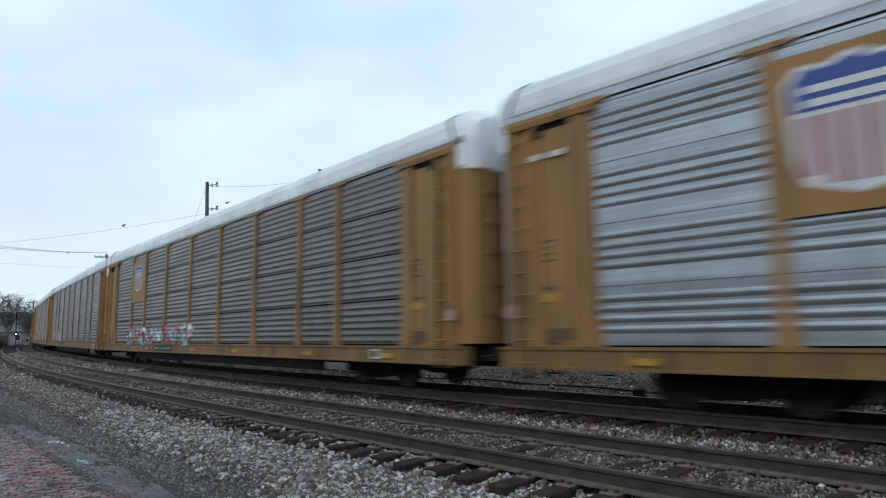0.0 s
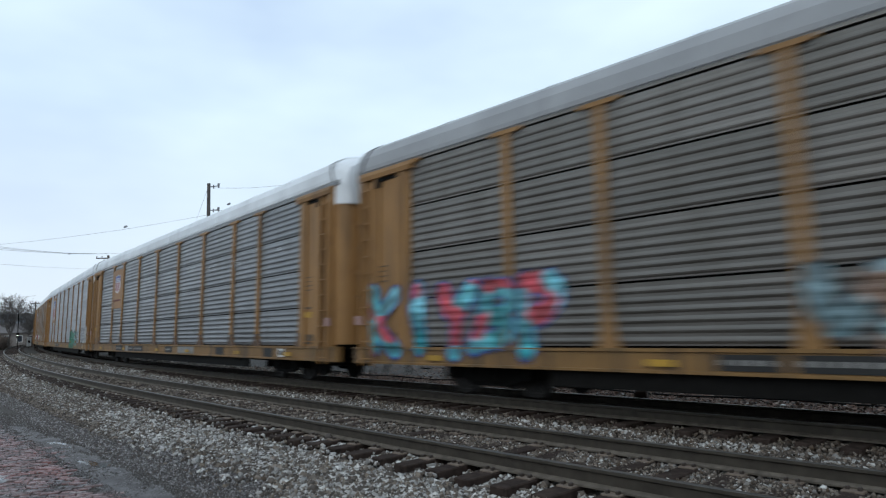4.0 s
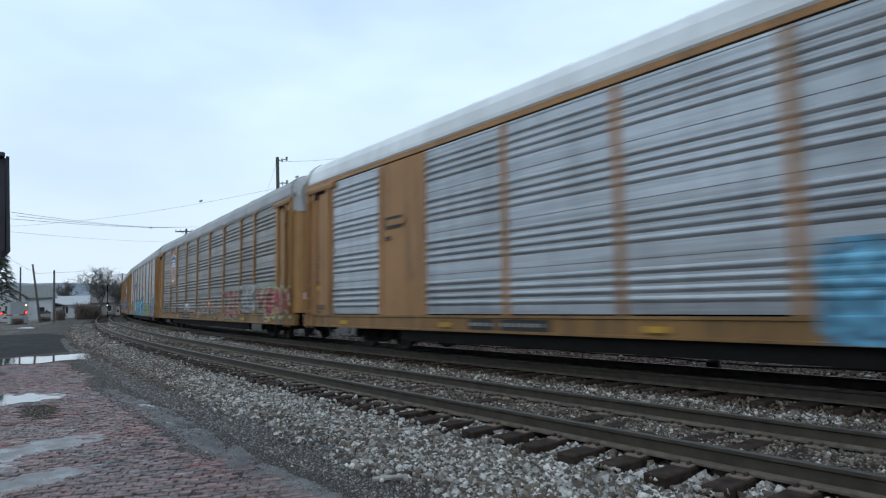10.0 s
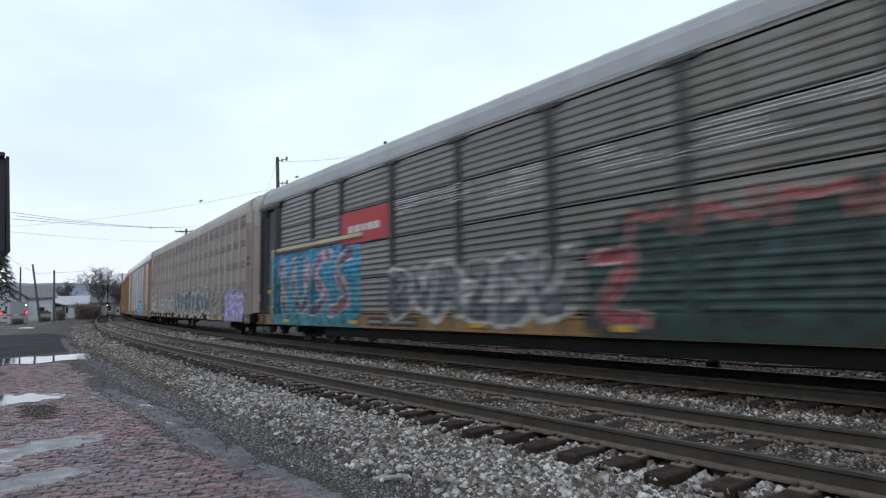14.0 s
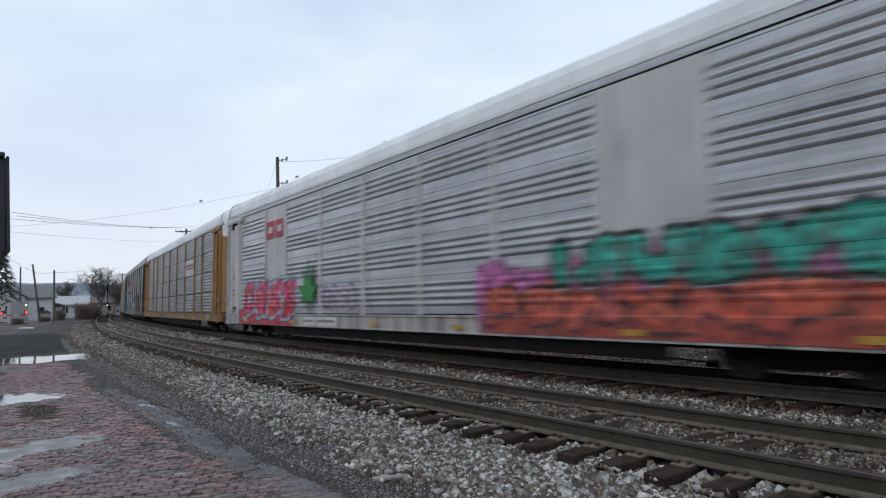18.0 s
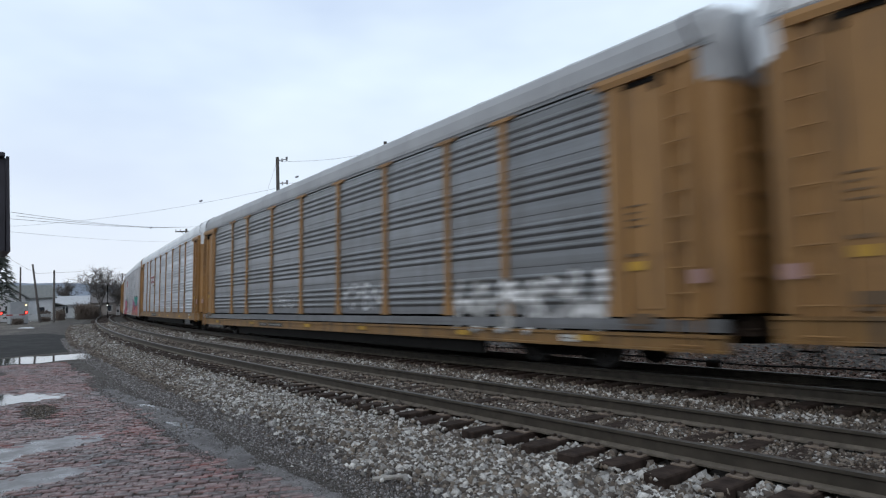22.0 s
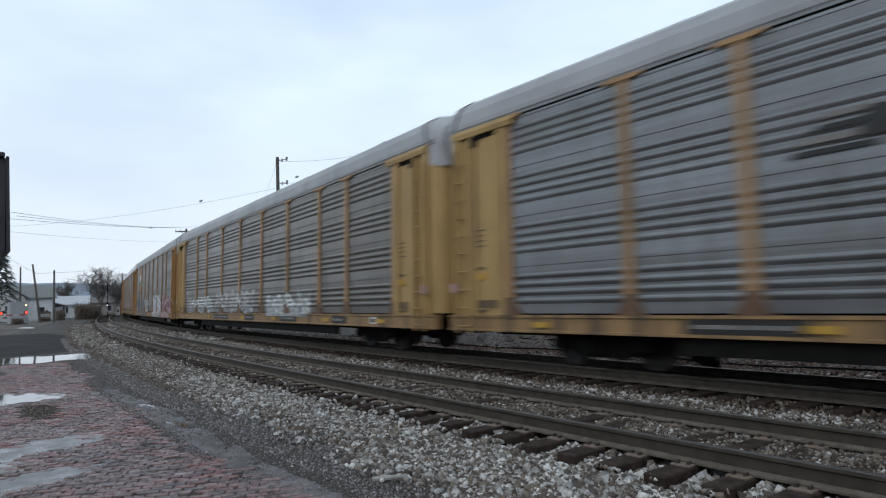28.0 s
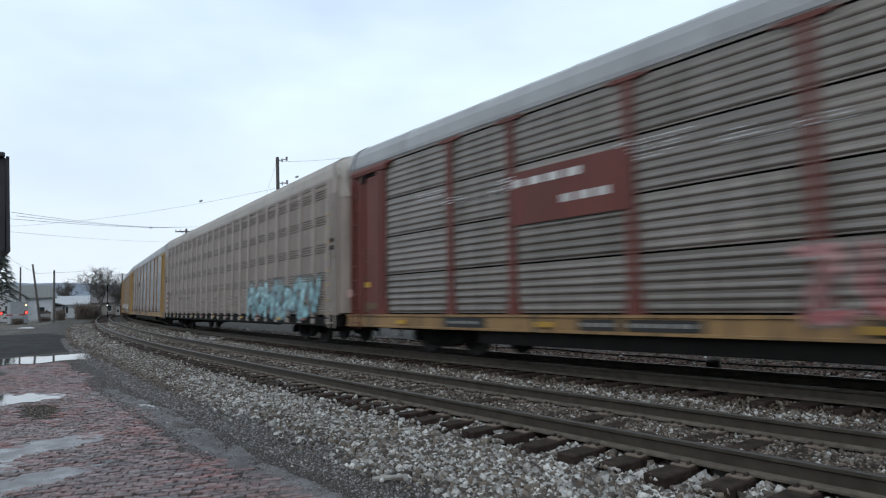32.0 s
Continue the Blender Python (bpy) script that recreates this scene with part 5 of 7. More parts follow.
    graffiti(car, sp, 23.2, 26.4, 0.58, 1.9, 2, [(0.40, 0.12, 0.22), (0.42, 0.16, 0.26)], (0.36, 0.10, 0.20), (0.34, 0.14, 0.20), seed=86, thick=0.12, single=True)
    graffiti(car, sp, 23.6, 25.9, 0.58, 2.2, 1, [(0.02, 0.07, 0.26), (0.03, 0.14, 0.36), (0.05, 0.36, 0.46)], (0.06, 0.42, 0.50), seed=85, thick=0.16, rimw=0.06, single=True, forms="S", layer=1)

    car, sp = add(7, spec_of("ribs", Z_DARK, P_YEL, G_ROOF, f"{yellow} dull ribbed sides, a shield and red graffiti"))
    flat_sign(car, "emblem_panel", 5.25, 7.25, 2.6, 4.64, P_ORANGE, 0.05)
    shield_logo(car, 5.5, 2.75, 1.45, 1.75, 0.058)
    graffiti(car, sp, 2.8, 4.7, 0.95, 1.6, 2, [BLK, GREY], BLK, seed=7, thick=0.07)
    graffiti(car, sp, 9.9, 11.4, 1.0, 1.5, 2, [WHITE, WHITE], GREY, seed=71)
    graffiti(car, sp, 12.4, 17.6, 0.55, 1.7, 6, [(0.38, 0.14, 0.11), (0.03, 0.2, 0.17), (0.45, 0.24, 0.18)], (0.10, 0.16, 0.14), seed=72)
    graffiti(car, sp, 18.7, 21.5, 0.60, 2.05, 3, [(0.34, 0.02, 0.035), (0.32, 0.03, 0.04)], (0.34, 0.42, 0.30), seed=73, thick=0.12, rimw=0.04, halo=0.02, dark=(0.06, 0.24, 0.22))
    graffiti(car, sp, 21.5, 24.0, 0.9, 2.15, 3, [(0.20, 0.20, 0.20), (0.24, 0.24, 0.24)], (0.50, 0.50, 0.49), seed=74, thick=0.12, rimw=0.05)
    graffiti(car, sp, 23.9, 28.0, 0.66, 2.05, 4, [(0.22, 0.015, 0.025), (0.28, 0.02, 0.035)], (0.46, 0.52, 0.26), seed=75, thick=0.17, rimw=0.05, halo=0.02, dark=(0.05, 0.26, 0.28), single=True, forms="VEAK")

    car, sp = add(6, spec_of("wide", Z_LIGHT, P_ORANGE, W_ROOF, "orange-yellow car carrier with wide plain and ribbed zinc panels", rail=P_ORANGE, flange=False, door=paint("pale_end_door", (0.34, 0.31, 0.29), 0.8), rim=P_ORANGE, lift=0.04))
    bar_row(car, 5.5, 6.8, 3.15, 3.45, P_LOGO_BLACK, 1, 0.03)
    flat_sign(car, "emblem_panel", 5.58, 6.4, 3.22, 3.37, P_ORANGE, 0.036)
    bar_row(car, 5.5, 5.9, 2.85, 2.95, P_LOGO_BLACK, 1, 0.03)
    graffiti(car, sp, 16.0, 21.3, 0.55, 1.98, 4, [(0.12, 0.36, 0.56), (0.16, 0.42, 0.62)], (0.03, 0.06, 0.12), (0.13, 0.38, 0.58), seed=6, thick=0.22, rimw=0.035, single=True, forms="SUKE")
    graffiti(car, sp, 22.6, 26.0, 0.95, 1.6, 3, [GREY, GREY], BLK, seed=61, thick=0.07)

    car, sp = add(5, spec_of("taupe", P_TAUPE, P_TAUPE2, T_ROOF, "taupe fully panelled car carrier with vent slots and pale tags", sill=(0.60, 0.86), sill_mat=BLACK))
    graffiti(car, sp, 1.3, 3.3, 0.75, 2.35, 2, [(0.50, 0.49, 0.48), (0.42, 0.41, 0.42)], (0.08, 0.08, 0.085), seed=58, thick=0.13, rimw=0.03, single=True)
    graffiti(car, sp, 5.0, 10.4, 0.75, 2.1, 5, [(0.36, 0.36, 0.30), GREY], (0.16, 0.16, 0.15), seed=51)
    graffiti(car, sp, 11.2, 20.8, 0.62, 2.3, 8, [(0.30, 0.26, 0.12), (0.40, 0.36, 0.2)], (0.25, 0.25, 0.24), seed=54, thick=0.10)
    graffiti(car, sp, 11.2, 20.8, 0.62, 2.35, 8, [(0.035, 0.045, 0.055), (0.07, 0.085, 0.10)], (0.52, 0.53, 0.55), seed=52, thick=0.20, rimw=0.06, layer=1)
    graffiti(car, sp, 20.5, 24.0, 0.62, 1.95, 3, [(0.10, 0.10, 0.08), (0.12, 0.11, 0.09)], (0.09, 0.09, 0.07), (0.30, 0.27, 0.17), seed=55, thick=0.05)
    graffiti(car, sp, 23.0, 27.3, 0.6, 2.05, 3, [PURPLE, (0.42, 0.36, 0.62)], (0.22, 0.18, 0.42), (0.34, 0.29, 0.55), seed=53)

    car, sp = add(4, spec_of("stack", Z_DARK, P_BLACK, G_ROOF, "black-framed car carrier with stacked panels, teal graffiti", sill_mat=P_SILL))
    flat_sign(car, "emblem_panel", 7.3, 10.05, 2.95, 3.85, P_RED, 0.045)
    bar_row(car, 7.8, 9.6, 3.25, 3.45, P_WHITE, 5, 0.052)
    daylight_flecks(car, sp, 10.3, 24.0, 3.36, 3.86, -0.02, 4)
    daylight_flecks(car, sp, 2.6, 7.0, 3.1, 3.5, 0.1, 5)
    graffiti(car, sp, 2.05, 8.4, 0.58, 2.3, 3, [(0.008, 0.17, 0.22), (0.010, 0.20, 0.26)], (0.008, 0.17, 0.22), (0.010, 0.19, 0.24), seed=4, thick=0.3, square=True)
    graffiti(car, sp, 2.05, 8.4, 1.9, 3.05, 3, [(0.012, 0.20, 0.34), (0.015, 0.22, 0.40)], (0.012, 0.20, 0.34), (0.014, 0.22, 0.38), seed=46, thick=0.3, square=True)
    lime, maroon = paint("pale_lime_line", (0.36, 0.40, 0.24), 0.3), paint("maroon_line", (0.16, 0.03, 0.04), 0.3)
    flat_sign(car, "painted_border", 1.93, 2.05, 0.95, 3.2, lime, 0.064, "pale green sprayed border")
    flat_sign(car, "painted_border", 1.93, 8.6, 3.12, 3.22, lime, 0.064, "pale green sprayed border")
    flat_sign(car, "painted_border", 2.05, 8.6, 3.05, 3.115, maroon, 0.064, "dark red sprayed border")
    graffiti(car, sp, 2.2, 8.0, 0.7, 3.0, 4, [(0.05, 0.03, 0.06), (0.30, 0.10, 0.15), (0.36, 0.2, 0.26)], (0.50, 0.52, 0.52), seed=43, thick=0.085, rimw=0.03, single=True, layer=1, forms="IUSS")
    graffiti(car, sp, 9.9, 16.3, 0.5, 2.3, 5, [(0.08, 0.09, 0.10), (0.14, 0.14, 0.14)], (0.46, 0.45, 0.42), seed=41, thick=0.17, rimw=0.06)
    graffiti(car, sp, 16.6, 24.6, 0.5, 2.75, 3, [(0.007, 0.028, 0.022), (0.008, 0.034, 0.027)], (0.007, 0.026, 0.02), (0.008, 0.032, 0.025), seed=42, thick=0.3)
    graffiti(car, sp, 16.6, 18.0, 0.62, 2.3, 1, [(0.28, 0.04, 0.05), (0.30, 0.05, 0.07)], (0.38, 0.30, 0.27), seed=44, thick=0.10, single=True, layer=1, forms="Z")
    graffiti(car, sp, 22.9, 24.6, 0.6, 2.3, 1, [(0.28, 0.05, 0.06), (0.30, 0.07, 0.08)], (0.36, 0.30, 0.26), seed=47, thick=0.12, single=True, layer=2, forms="S")
    graffiti(car, sp, 17.4, 23.6, 2.1, 2.8, 5, [(0.26, 0.04, 0.05), (0.28, 0.06, 0.07)], (0.36, 0.33, 0.28), seed=45, thick=0.12, layer=1, single=True, forms="MN")

    car, sp = add(3, spec_of("stack", Z_MID, P_YEL, W_ROOF, f"{yellow} grey stacked panels and a white emblem plate"))
    flat_sign(car, "emblem_panel", 18.85, 21.35, 2.95, 3.78, P_PALE, 0.045, "pale painted emblem patch")
    flat_sign(car, "emblem_bar", 18.95, 21.2, 3.46, 3.58, P_OXIDE, 0.052, "faded red bar")
    flat_sign(car, "emblem_bar", 19.3, 21.2, 3.30, 3.40, P_OXIDE, 0.052, "faded red bar")

    car, sp = add(2, spec_of("wide", Z_PALE, P_PALE, W_ROOF, "pale grey car carrier with ribbed sides and bright graffiti", flange=False, rim=P_YEL, sill=(0.52, 0.93), lift=0.03, plate=(P_WHITE, P_GRIME), sill_mat=paint("grimy_pale_sill", (0.36, 0.345, 0.34), 1.0)))
    for a in (5.4, 6.28):
        flat_sign(car, "emblem_block", a, a + 0.72, 3.70, 4.34, P_RED, 0.03)
        flat_sign(car, "emblem_inset", a + 0.2, a + 0.62, 3.90, 4.14, P_PALE, 0.036)
    graffiti(car, sp, 2.4, 8.0, 0.46, 1.15, 3, [(0.50, 0.02, 0.05), (0.48, 0.03, 0.06)], (0.46, 0.03, 0.06), (0.47, 0.025, 0.055), seed=27, thick=0.3)
    graffiti(car, sp, 2.9, 8.3, 0.58, 2.4, 4, [(0.56, 0.03, 0.09), (0.55, 0.06, 0.05), (0.58, 0.10, 0.20)], (0.30, 0.60, 0.76), seed=21, thick=0.20, rimw=0.045, layer=1, halo=0.03, single=True, forms="DESS")
    leaf_figure(car, 8.45, 0.78, 1.75, 2.0)
    graffiti(car, sp, 10.3, 12.6, 1.0, 1.9, 3, [(0.36, 0.12, 0.24), (0.32, 0.22, 0.42)], (0.40, 0.36, 0.44), seed=22, thick=0.05, rimw=0.01)
    graffiti(car, sp, 18.0, 27.4, 0.57, 2.2, 5, [(0.42, 0.10, 0.30), (0.46, 0.14, 0.34)], (0.40, 0.09, 0.28), (0.42, 0.11, 0.30), seed=25, thick=0.2)
    graffiti(car, sp, 18.3, 26.6, 0.57, 1.65, 7, [(0.46, 0.07, 0.04), (0.50, 0.11, 0.06)], (0.02, 0.02, 0.02), (0.44, 0.07, 0.045), seed=23, thick=0.24, rimw=0.07, layer=1, single=True)
    graffiti(car, sp, 20.0, 26.2, 1.30, 2.45, 6, [(0.01, 0.26, 0.21), (0.02, 0.34, 0.27)], (0.01, 0.02, 0.02), seed=26, single=True, thick=0.23, rimw=0.07, layer=2, halo=0.025, dark=(0.45, 0.46, 0.45))

    car, sp = add(1, spec_of("ribs", Z_BRIGHT, P_YEL, W_ROOF, f"{yellow} clean bright ribbed zinc sides", lift=0.0))
    for a in (8.0, 8.95):
        outline_sign(car, "emblem_block", a, 3.1, 0.82, 0.5, [(0.0, 0.15), (0.15, 0), (1.0, 0.0), (1.0, 0.85), (0.85, 1.0), (0.0, 1.0)], paint("maroon_emblem", (0.22, 0.035, 0.05), 0.4), 0.05)
        outline_sign(car, "emblem_inset", a, 3.1, 0.82, 0.5, [(0.24, 0.3), (0.95, 0.3), (0.95, 0.7), (0.24, 0.7)], Z_BRIGHT, 0.056)
    bar_row(car, 8.9, 9.9, 2.85, 2.92, P_LOGO_BLACK, 5, 0.042)

    car, sp = add(0, spec_of("ribs", Z_MID, P_YEL, G_ROOF, f"{yellow} grey ribbed zinc sides and a low sill", sill=(0.42, 0.68)))
    graffiti(car, sp, 10.6, 12.4, 1.1, 1.7, 2, [WHITE, GREY], GREY, seed=100, thick=0.06)
    graffiti(car, sp, 16.2, 18.5, 0.95, 1.9, 3, [GREY, WHITE], GREY, seed=101, thick=0.07)
    graffiti(car, sp, 21.7, 26.1, 0.5, 1.85, 4, [(0.40, 0.40, 0.39), WHITE], (0.34, 0.34, 0.33), seed=102, thick=0.13)

    car, sp = add(-1, spec_of("ribs", Z_BLUE, P_YEL, W_ROOF, f"{yellow} bluish ribbed zinc sides and barred emblem", sill=(0.60, 0.95), feet=True))
    horse_logo(car, 7.5, 3.0, 2.4, 0.62, P_LOGO_BLACK, P_WHITE)
    bar_row(car, 10.6, 12.6, 2.1, 2.3, Z_MID, 4, 0.042)

    car, sp = add(-2, spec_of("ribs", Z_DARK, P_YEL, G_ROOF, f"{yellow} dark ribbed sides and white block graffiti"))
    flat_sign(car, "emblem_panel", 5.25, 7.25, 2.7, 4.64, P_ORANGE, 0.05)
    flat_sign(car, "emblem_field", 5.6, 6.85, 3.2, 4.1, P_WHITE, 0.058)
    outline_sign(car, "emblem_wave", 5.6, 3.2, 1.25, 0.5, [(0, 0), (1, 0), (1, 0.7), (0.6, 1.0), (0.4, 0.6), (0, 0.5)], P_GREEN, 0.066)
    sill_patches(car, sp, [(6.6, 11.6, 0)])
    graffiti(car, sp, 1.25, 2.1, 2.5, 3.5, 1, [(0.03, 0.022, 0.018), (0.04, 0.03, 0.02)], (0.03, 0.022, 0.018), seed=207, thick=0.06, rimw=0.0, single=True, forms="H")
    graffiti(car, sp, 2.75, 4.3, 1.25, 1.85, 2, [(0.20, 0.30, 0.29), (0.24, 0.33, 0.32)], (0.18, 0.26, 0.25), seed=208, thick=0.06)
    graffiti(car, sp, 4.7, 9.5, 0.55, 2.15, 5, [(0.055, 0.06, 0.07), (0.10, 0.105, 0.12)], (0.42, 0.43, 0.45), seed=206, thick=0.19, rimw=0.05, layer=1)
    graffiti(car, sp, 9.9, 13.4, 0.75, 2.2, 3, [(0.33, 0.33, 0.32), (0.4, 0.4, 0.39)], (0.16, 0.155, 0.15), seed=203, thick=0.12)
    graffiti(car, sp, 14.0, 14.75, 1.25, 1.95, 1, [(0.38, 0.39, 0.34), (0.4, 0.41, 0.36)], (0.36, 0.37, 0.32), seed=209, thick=0.16, rimw=0.01, single=True, forms="O")
    graffiti(car, sp, 16.0, 20.8, 0.6, 2.3, 5, [(0.52, 0.51, 0.53), (0.56, 0.55, 0.57)], (0.10, 0.10, 0.11), (0.55, 0.54, 0.56), seed=204, thick=0.25, rimw=0.03, single=True, forms="TESER")
    graffiti(car, sp, 21.3, 26.0, 0.62, 2.2, 4, [(0.20, 0.06, 0.07), (0.24, 0.10, 0.11)], (0.52, 0.40, 0.42), (0.44, 0.28, 0.30), seed=205, thick=0.17, rimw=0.06)

    car, sp = add(-3, spec_of("ribs", Z_DARK, P_TAN, G_ROOF, "tan-orange car carrier with dull ribbed sides and white tags", end=P_BUFF, feet=True, sill=(0.62, 0.95)))
    sill_patches(car, sp, [(13.8, 15.0, 0), (18.0, 19.6, 0), (22.5, 23.5, 0)])
    graffiti(car, sp, 3.0, 8.5, 0.9, 1.8, 5, [GREY, WHITE], GREY, seed=301)
    graffiti(car, sp, 9.0, 15.0, 0.9, 2.0, 5, [GREY, (0.5, 0.48, 0.46)], GREY, seed=302)
    graffiti(car, sp, 16.4, 20.8, 0.85, 1.75, 4, [(0.5, 0.52, 0.52), (0.52, 0.54, 0.54)], (0.18, 0.20, 0.21), (0.46, 0.48, 0.48), seed=303, thick=0.2)

    car, sp = add(-4, spec_of("ribs", Z_MID, P_TAN, G_ROOF, "tan-orange car carrier with grimy ribbed sides and flared posts", end=P_BUFF, feet=True, sill=(0.62, 0.95)))
    sill_patches(car, sp, [(6.2, 8.0, 0), (15.5, 17.0, 0)])
    horse_logo(car, 7.8, 3.0, 2.0, 0.6, P_LOGO_BLACK, Z_DARK)

    car, sp = add(-5, spec_of("taupe", P_TAUPE, P_TAUPE2, T_ROOF, "taupe fully panelled car carrier with aqua graffiti", sill=(0.60, 0.86), sill_mat=BLACK))
    bar_row(car, 5.0, 8.3, 1.62, 1.8, paint("faint_lettering", (0.13, 0.11, 0.098), 0.6), 7, 0.04)
    for k in range(8):
        flat_sign(car, "stripe", 1.66, 1.90, 0.98 + k * 0.15, 1.13 + k * 0.15, P_OXIDE if k % 2 else P_PALE, 0.1)
    graffiti(car, sp, 19.1, 26.9, 0.62, 2.3, 6, [(0.18, 0.36, 0.40), (0.32, 0.50, 0.54)], (0.06, 0.11, 0.13), seed=501, thick=0.17, rimw=0.05)

    for n in (-6, -7):
        car, sp = add(n, spec_of("stack", Z_BROWN, P_BROWN, G_ROOF, "oxide-red framed car carrier with stacked perforated panels", sill_mat=P_SILL_TAN, sill=(0.62, 0.95)))
        flat_sign(car, "emblem_panel", 7.3, 10.0, 2.7, 3.75, P_BROWN, 0.045)
        bar_row(car, 7.3, 9.2, 3.45, 3.6, P_WHITE, 4, 0.052)
        bar_row(car, 8.6, 9.8, 3.0, 3.15, P_WHITE, 3, 0.052)
        sill_patches(car, sp, [(5.0, 6.4, 0), (13.5, 15.2, 0), (19.0, 20.2, 0)])
        daylight_flecks(car, sp, 4.0, 24.0, 3.42, 3.85, 0.12, 6)
        graffiti(car, sp, 12.6, 18.0, 0.7, 2.0, 6, [(0.30, 0.06, 0.07), (0.42, 0.2, 0.2)], (0.40, 0.34, 0.33), seed=600 + n, thick=0.09)
    return cars


# play in the couplers: metres by which each car runs ahead of or behind an even spacing
SLACK = {12: 0.07, 11: -0.03, 10: 0.02, 9: 0.06, 8: 0.10, 7: 0.12, 6: 0.07, 4: -0.04, 3: -0.10, 2: -0.11, 1: -0.20, 0: -0.23,
         -1: -0.11, -2: -0.01, -3: -0.11, -4: 0.12, -5: 0.20, -6: 0.42, -7: 0.42}


def truck_pose(s):
    return on_line(s, D_FAR, 0.036)


def car_pose(s):
    """The car's pose with its middle s metres along: both trucks on the line, leaning with the curve."""
    a, b = truck_pose(s + 10.06), truck_pose(s - 10.06)
    d = a - b
    m = (a + b) / 2
    return Matrix.Translation(m) @ Matrix.Rotation(math.atan2(d.y, d.x), 4, "Z") @ Matrix.Rotation(CANT, 4, "X")


def motions():
    for n, (car, spec) in CARS.items():
        def mid(t):
            return SPEED * (t - 20.3) - 7.315 + SPACING * n + SLACK.get(n, 0.0)
        walk(car, [(k * 0.5, car_pose(mid(k * 0.5))) for k in range(65)])
        for tr in [c for c in car.children if c.name.startswith("truck")]:
            s0 = mid(0) + tr.location.x
            for ws in tr.children:
                base = ws.location.copy()
                first = max(0, int((-9.0 - s0) / SPEED * FPS))
                last = min(int(32 * FPS), int((55.0 - s0) / SPEED * FPS))

                def turned(k):
                    return Matrix.Translation(base) @ Matrix.Rotation((SPEED * k / FPS / 0.42) % math.tau, 4, "Y")
                rows = [(k / FPS, turned(k)) for k in range(first, last + 1)] if last > first else []
                if not rows or rows[0][0] > 0:
                    rows.insert(0, (0.0, rows[0][1] if rows else turned(0)))
                if rows[-1][0] < 32.0:
                    rows.append((32.0, rows[-1][1]))
                walk(ws, rows)


# ---------------------------------------------------------------- brick street, puddles
POOLS = [(-27.4, 3.0, 1.5, 1.9, 20), (-15.8, 1.15, 0.9, 0.75, 20), (-9.9, 0.85, 0.42, 0.85, 18), (-8.1, 0.62, 0.30, 0.62, 12), (-9.0, 0.35, 0.30, 0.4, 0)]


def pool_depth(x, y):
    """0 outside every hollow, up to 1 in its middle."""
    best = 0.0
    for cx, cy, rx, ry, rot in POOLS:
        c, t = math.cos(radians(rot)), math.sin(radians(rot))
        dx, dy = x - cx, y - cy
        r = math.hypot((dx * c + dy * t) / rx, (dy * c - dx * t) / ry) + 0.5 * noise.noise((x * 1.1, y * 3.0, 9.0)) + 0.3 * noise.noise((x * 4, y * 4, 3.0))
        best = max(best, min(1.0, max(0.0, 1.35 - r) * 1.6))
    return best


def build_bricks():
    """A worn brick street whose courses run across the view, hollowed where water stands."""
    street = tagged(new("brick_street"), "worn red brick street, wet and dusty, with gaps", "brick paving", kind="structure")
    L, W = 0.205, 0.100
    turn = 64.0
    dirx, diry = Vector((math.cos(radians(turn)), math.sin(radians(turn)), 0)), Vector((-math.sin(radians(turn)), math.cos(radians(turn)), 0))
    rnd = random.Random(3)
    kinds = []
    for k in range(5):
        # worn bricks of unequal length, a few with a broken end
        short, thin = rnd.uniform(0.004, 0.009) + (0.03 if k == 4 else 0), rnd.uniform(0.006, 0.012)
        kinds.append(Shape().chamfer(-L / 2 + 0.003, L / 2 - short, -W / 2 + thin / 2, W / 2 - thin / 2, -0.06, 0.0, 0.007))
    meshes = [k.mesh("brick", BRICK) for k in kinds]
    rest, count = Shape(), 0
    for j in range(-60, 300):
        for i in range(-140, 60):
            c = dirx * ((i + 0.5 * (j % 2)) * L) + diry * (j * W)
            x, y = c.x, c.y
            if not (-25.8 < x < 2.5 and (-1.7 if x < -9 else -2.8) < y < 3.2):
                continue
            edge = 2.50 + 0.12 * math.sin(x * 0.9) + max(0.0, (-13 - x)) * 0.06
            if y > edge + rnd.uniform(-0.12, 0.1) or x < -25.2 + 0.3 * math.sin(y * 3):
                continue
            if ((x + 13.4) / 1.0) ** 2 + ((y - 1.35) / 0.32) ** 2 < 1 + 0.8 * noise.noise((x * 3, y * 5, 1.0)) + rnd.uniform(-0.3, 0.2) or noise.noise((x * 0.35, y * 0.5, 4.0)) > 0.46 or rnd.random() < 0.02:
                continue
            dip = pool_depth(x, y)
            dz = -0.303 + 0.010 * noise.noise((x * 0.7, y * 0.9, 0)) + rnd.uniform(-0.007, 0.005) - 0.017 * dip
            bend = 3.0 * noise.noise((x * 0.12, y * 0.3, 7.0))
            m = Matrix.Translation((x, y, dz)) @ pose(0, 0, 0, rnd.uniform(-2.2, 2.2), rnd.uniform(-1.8, 1.8), turn + rnd.uniform(-1.6, 1.6) + bend)
            kind = rnd.randrange(4) if rnd.random() < 0.86 else 4
            if -8.6 < x < -4.4 and y > 0.9 and count < 300:
                part("brick", meshes[kind], BRICK, street).matrix_local = m
                count += 1
            else:
                rest.add([m @ Vector(v) for v in kinds[kind].v], kinds[kind].f)
    ob = part("bricks", rest.mesh("bricks", BRICK), BRICK, street)
    ob["kind"] = "stuff"


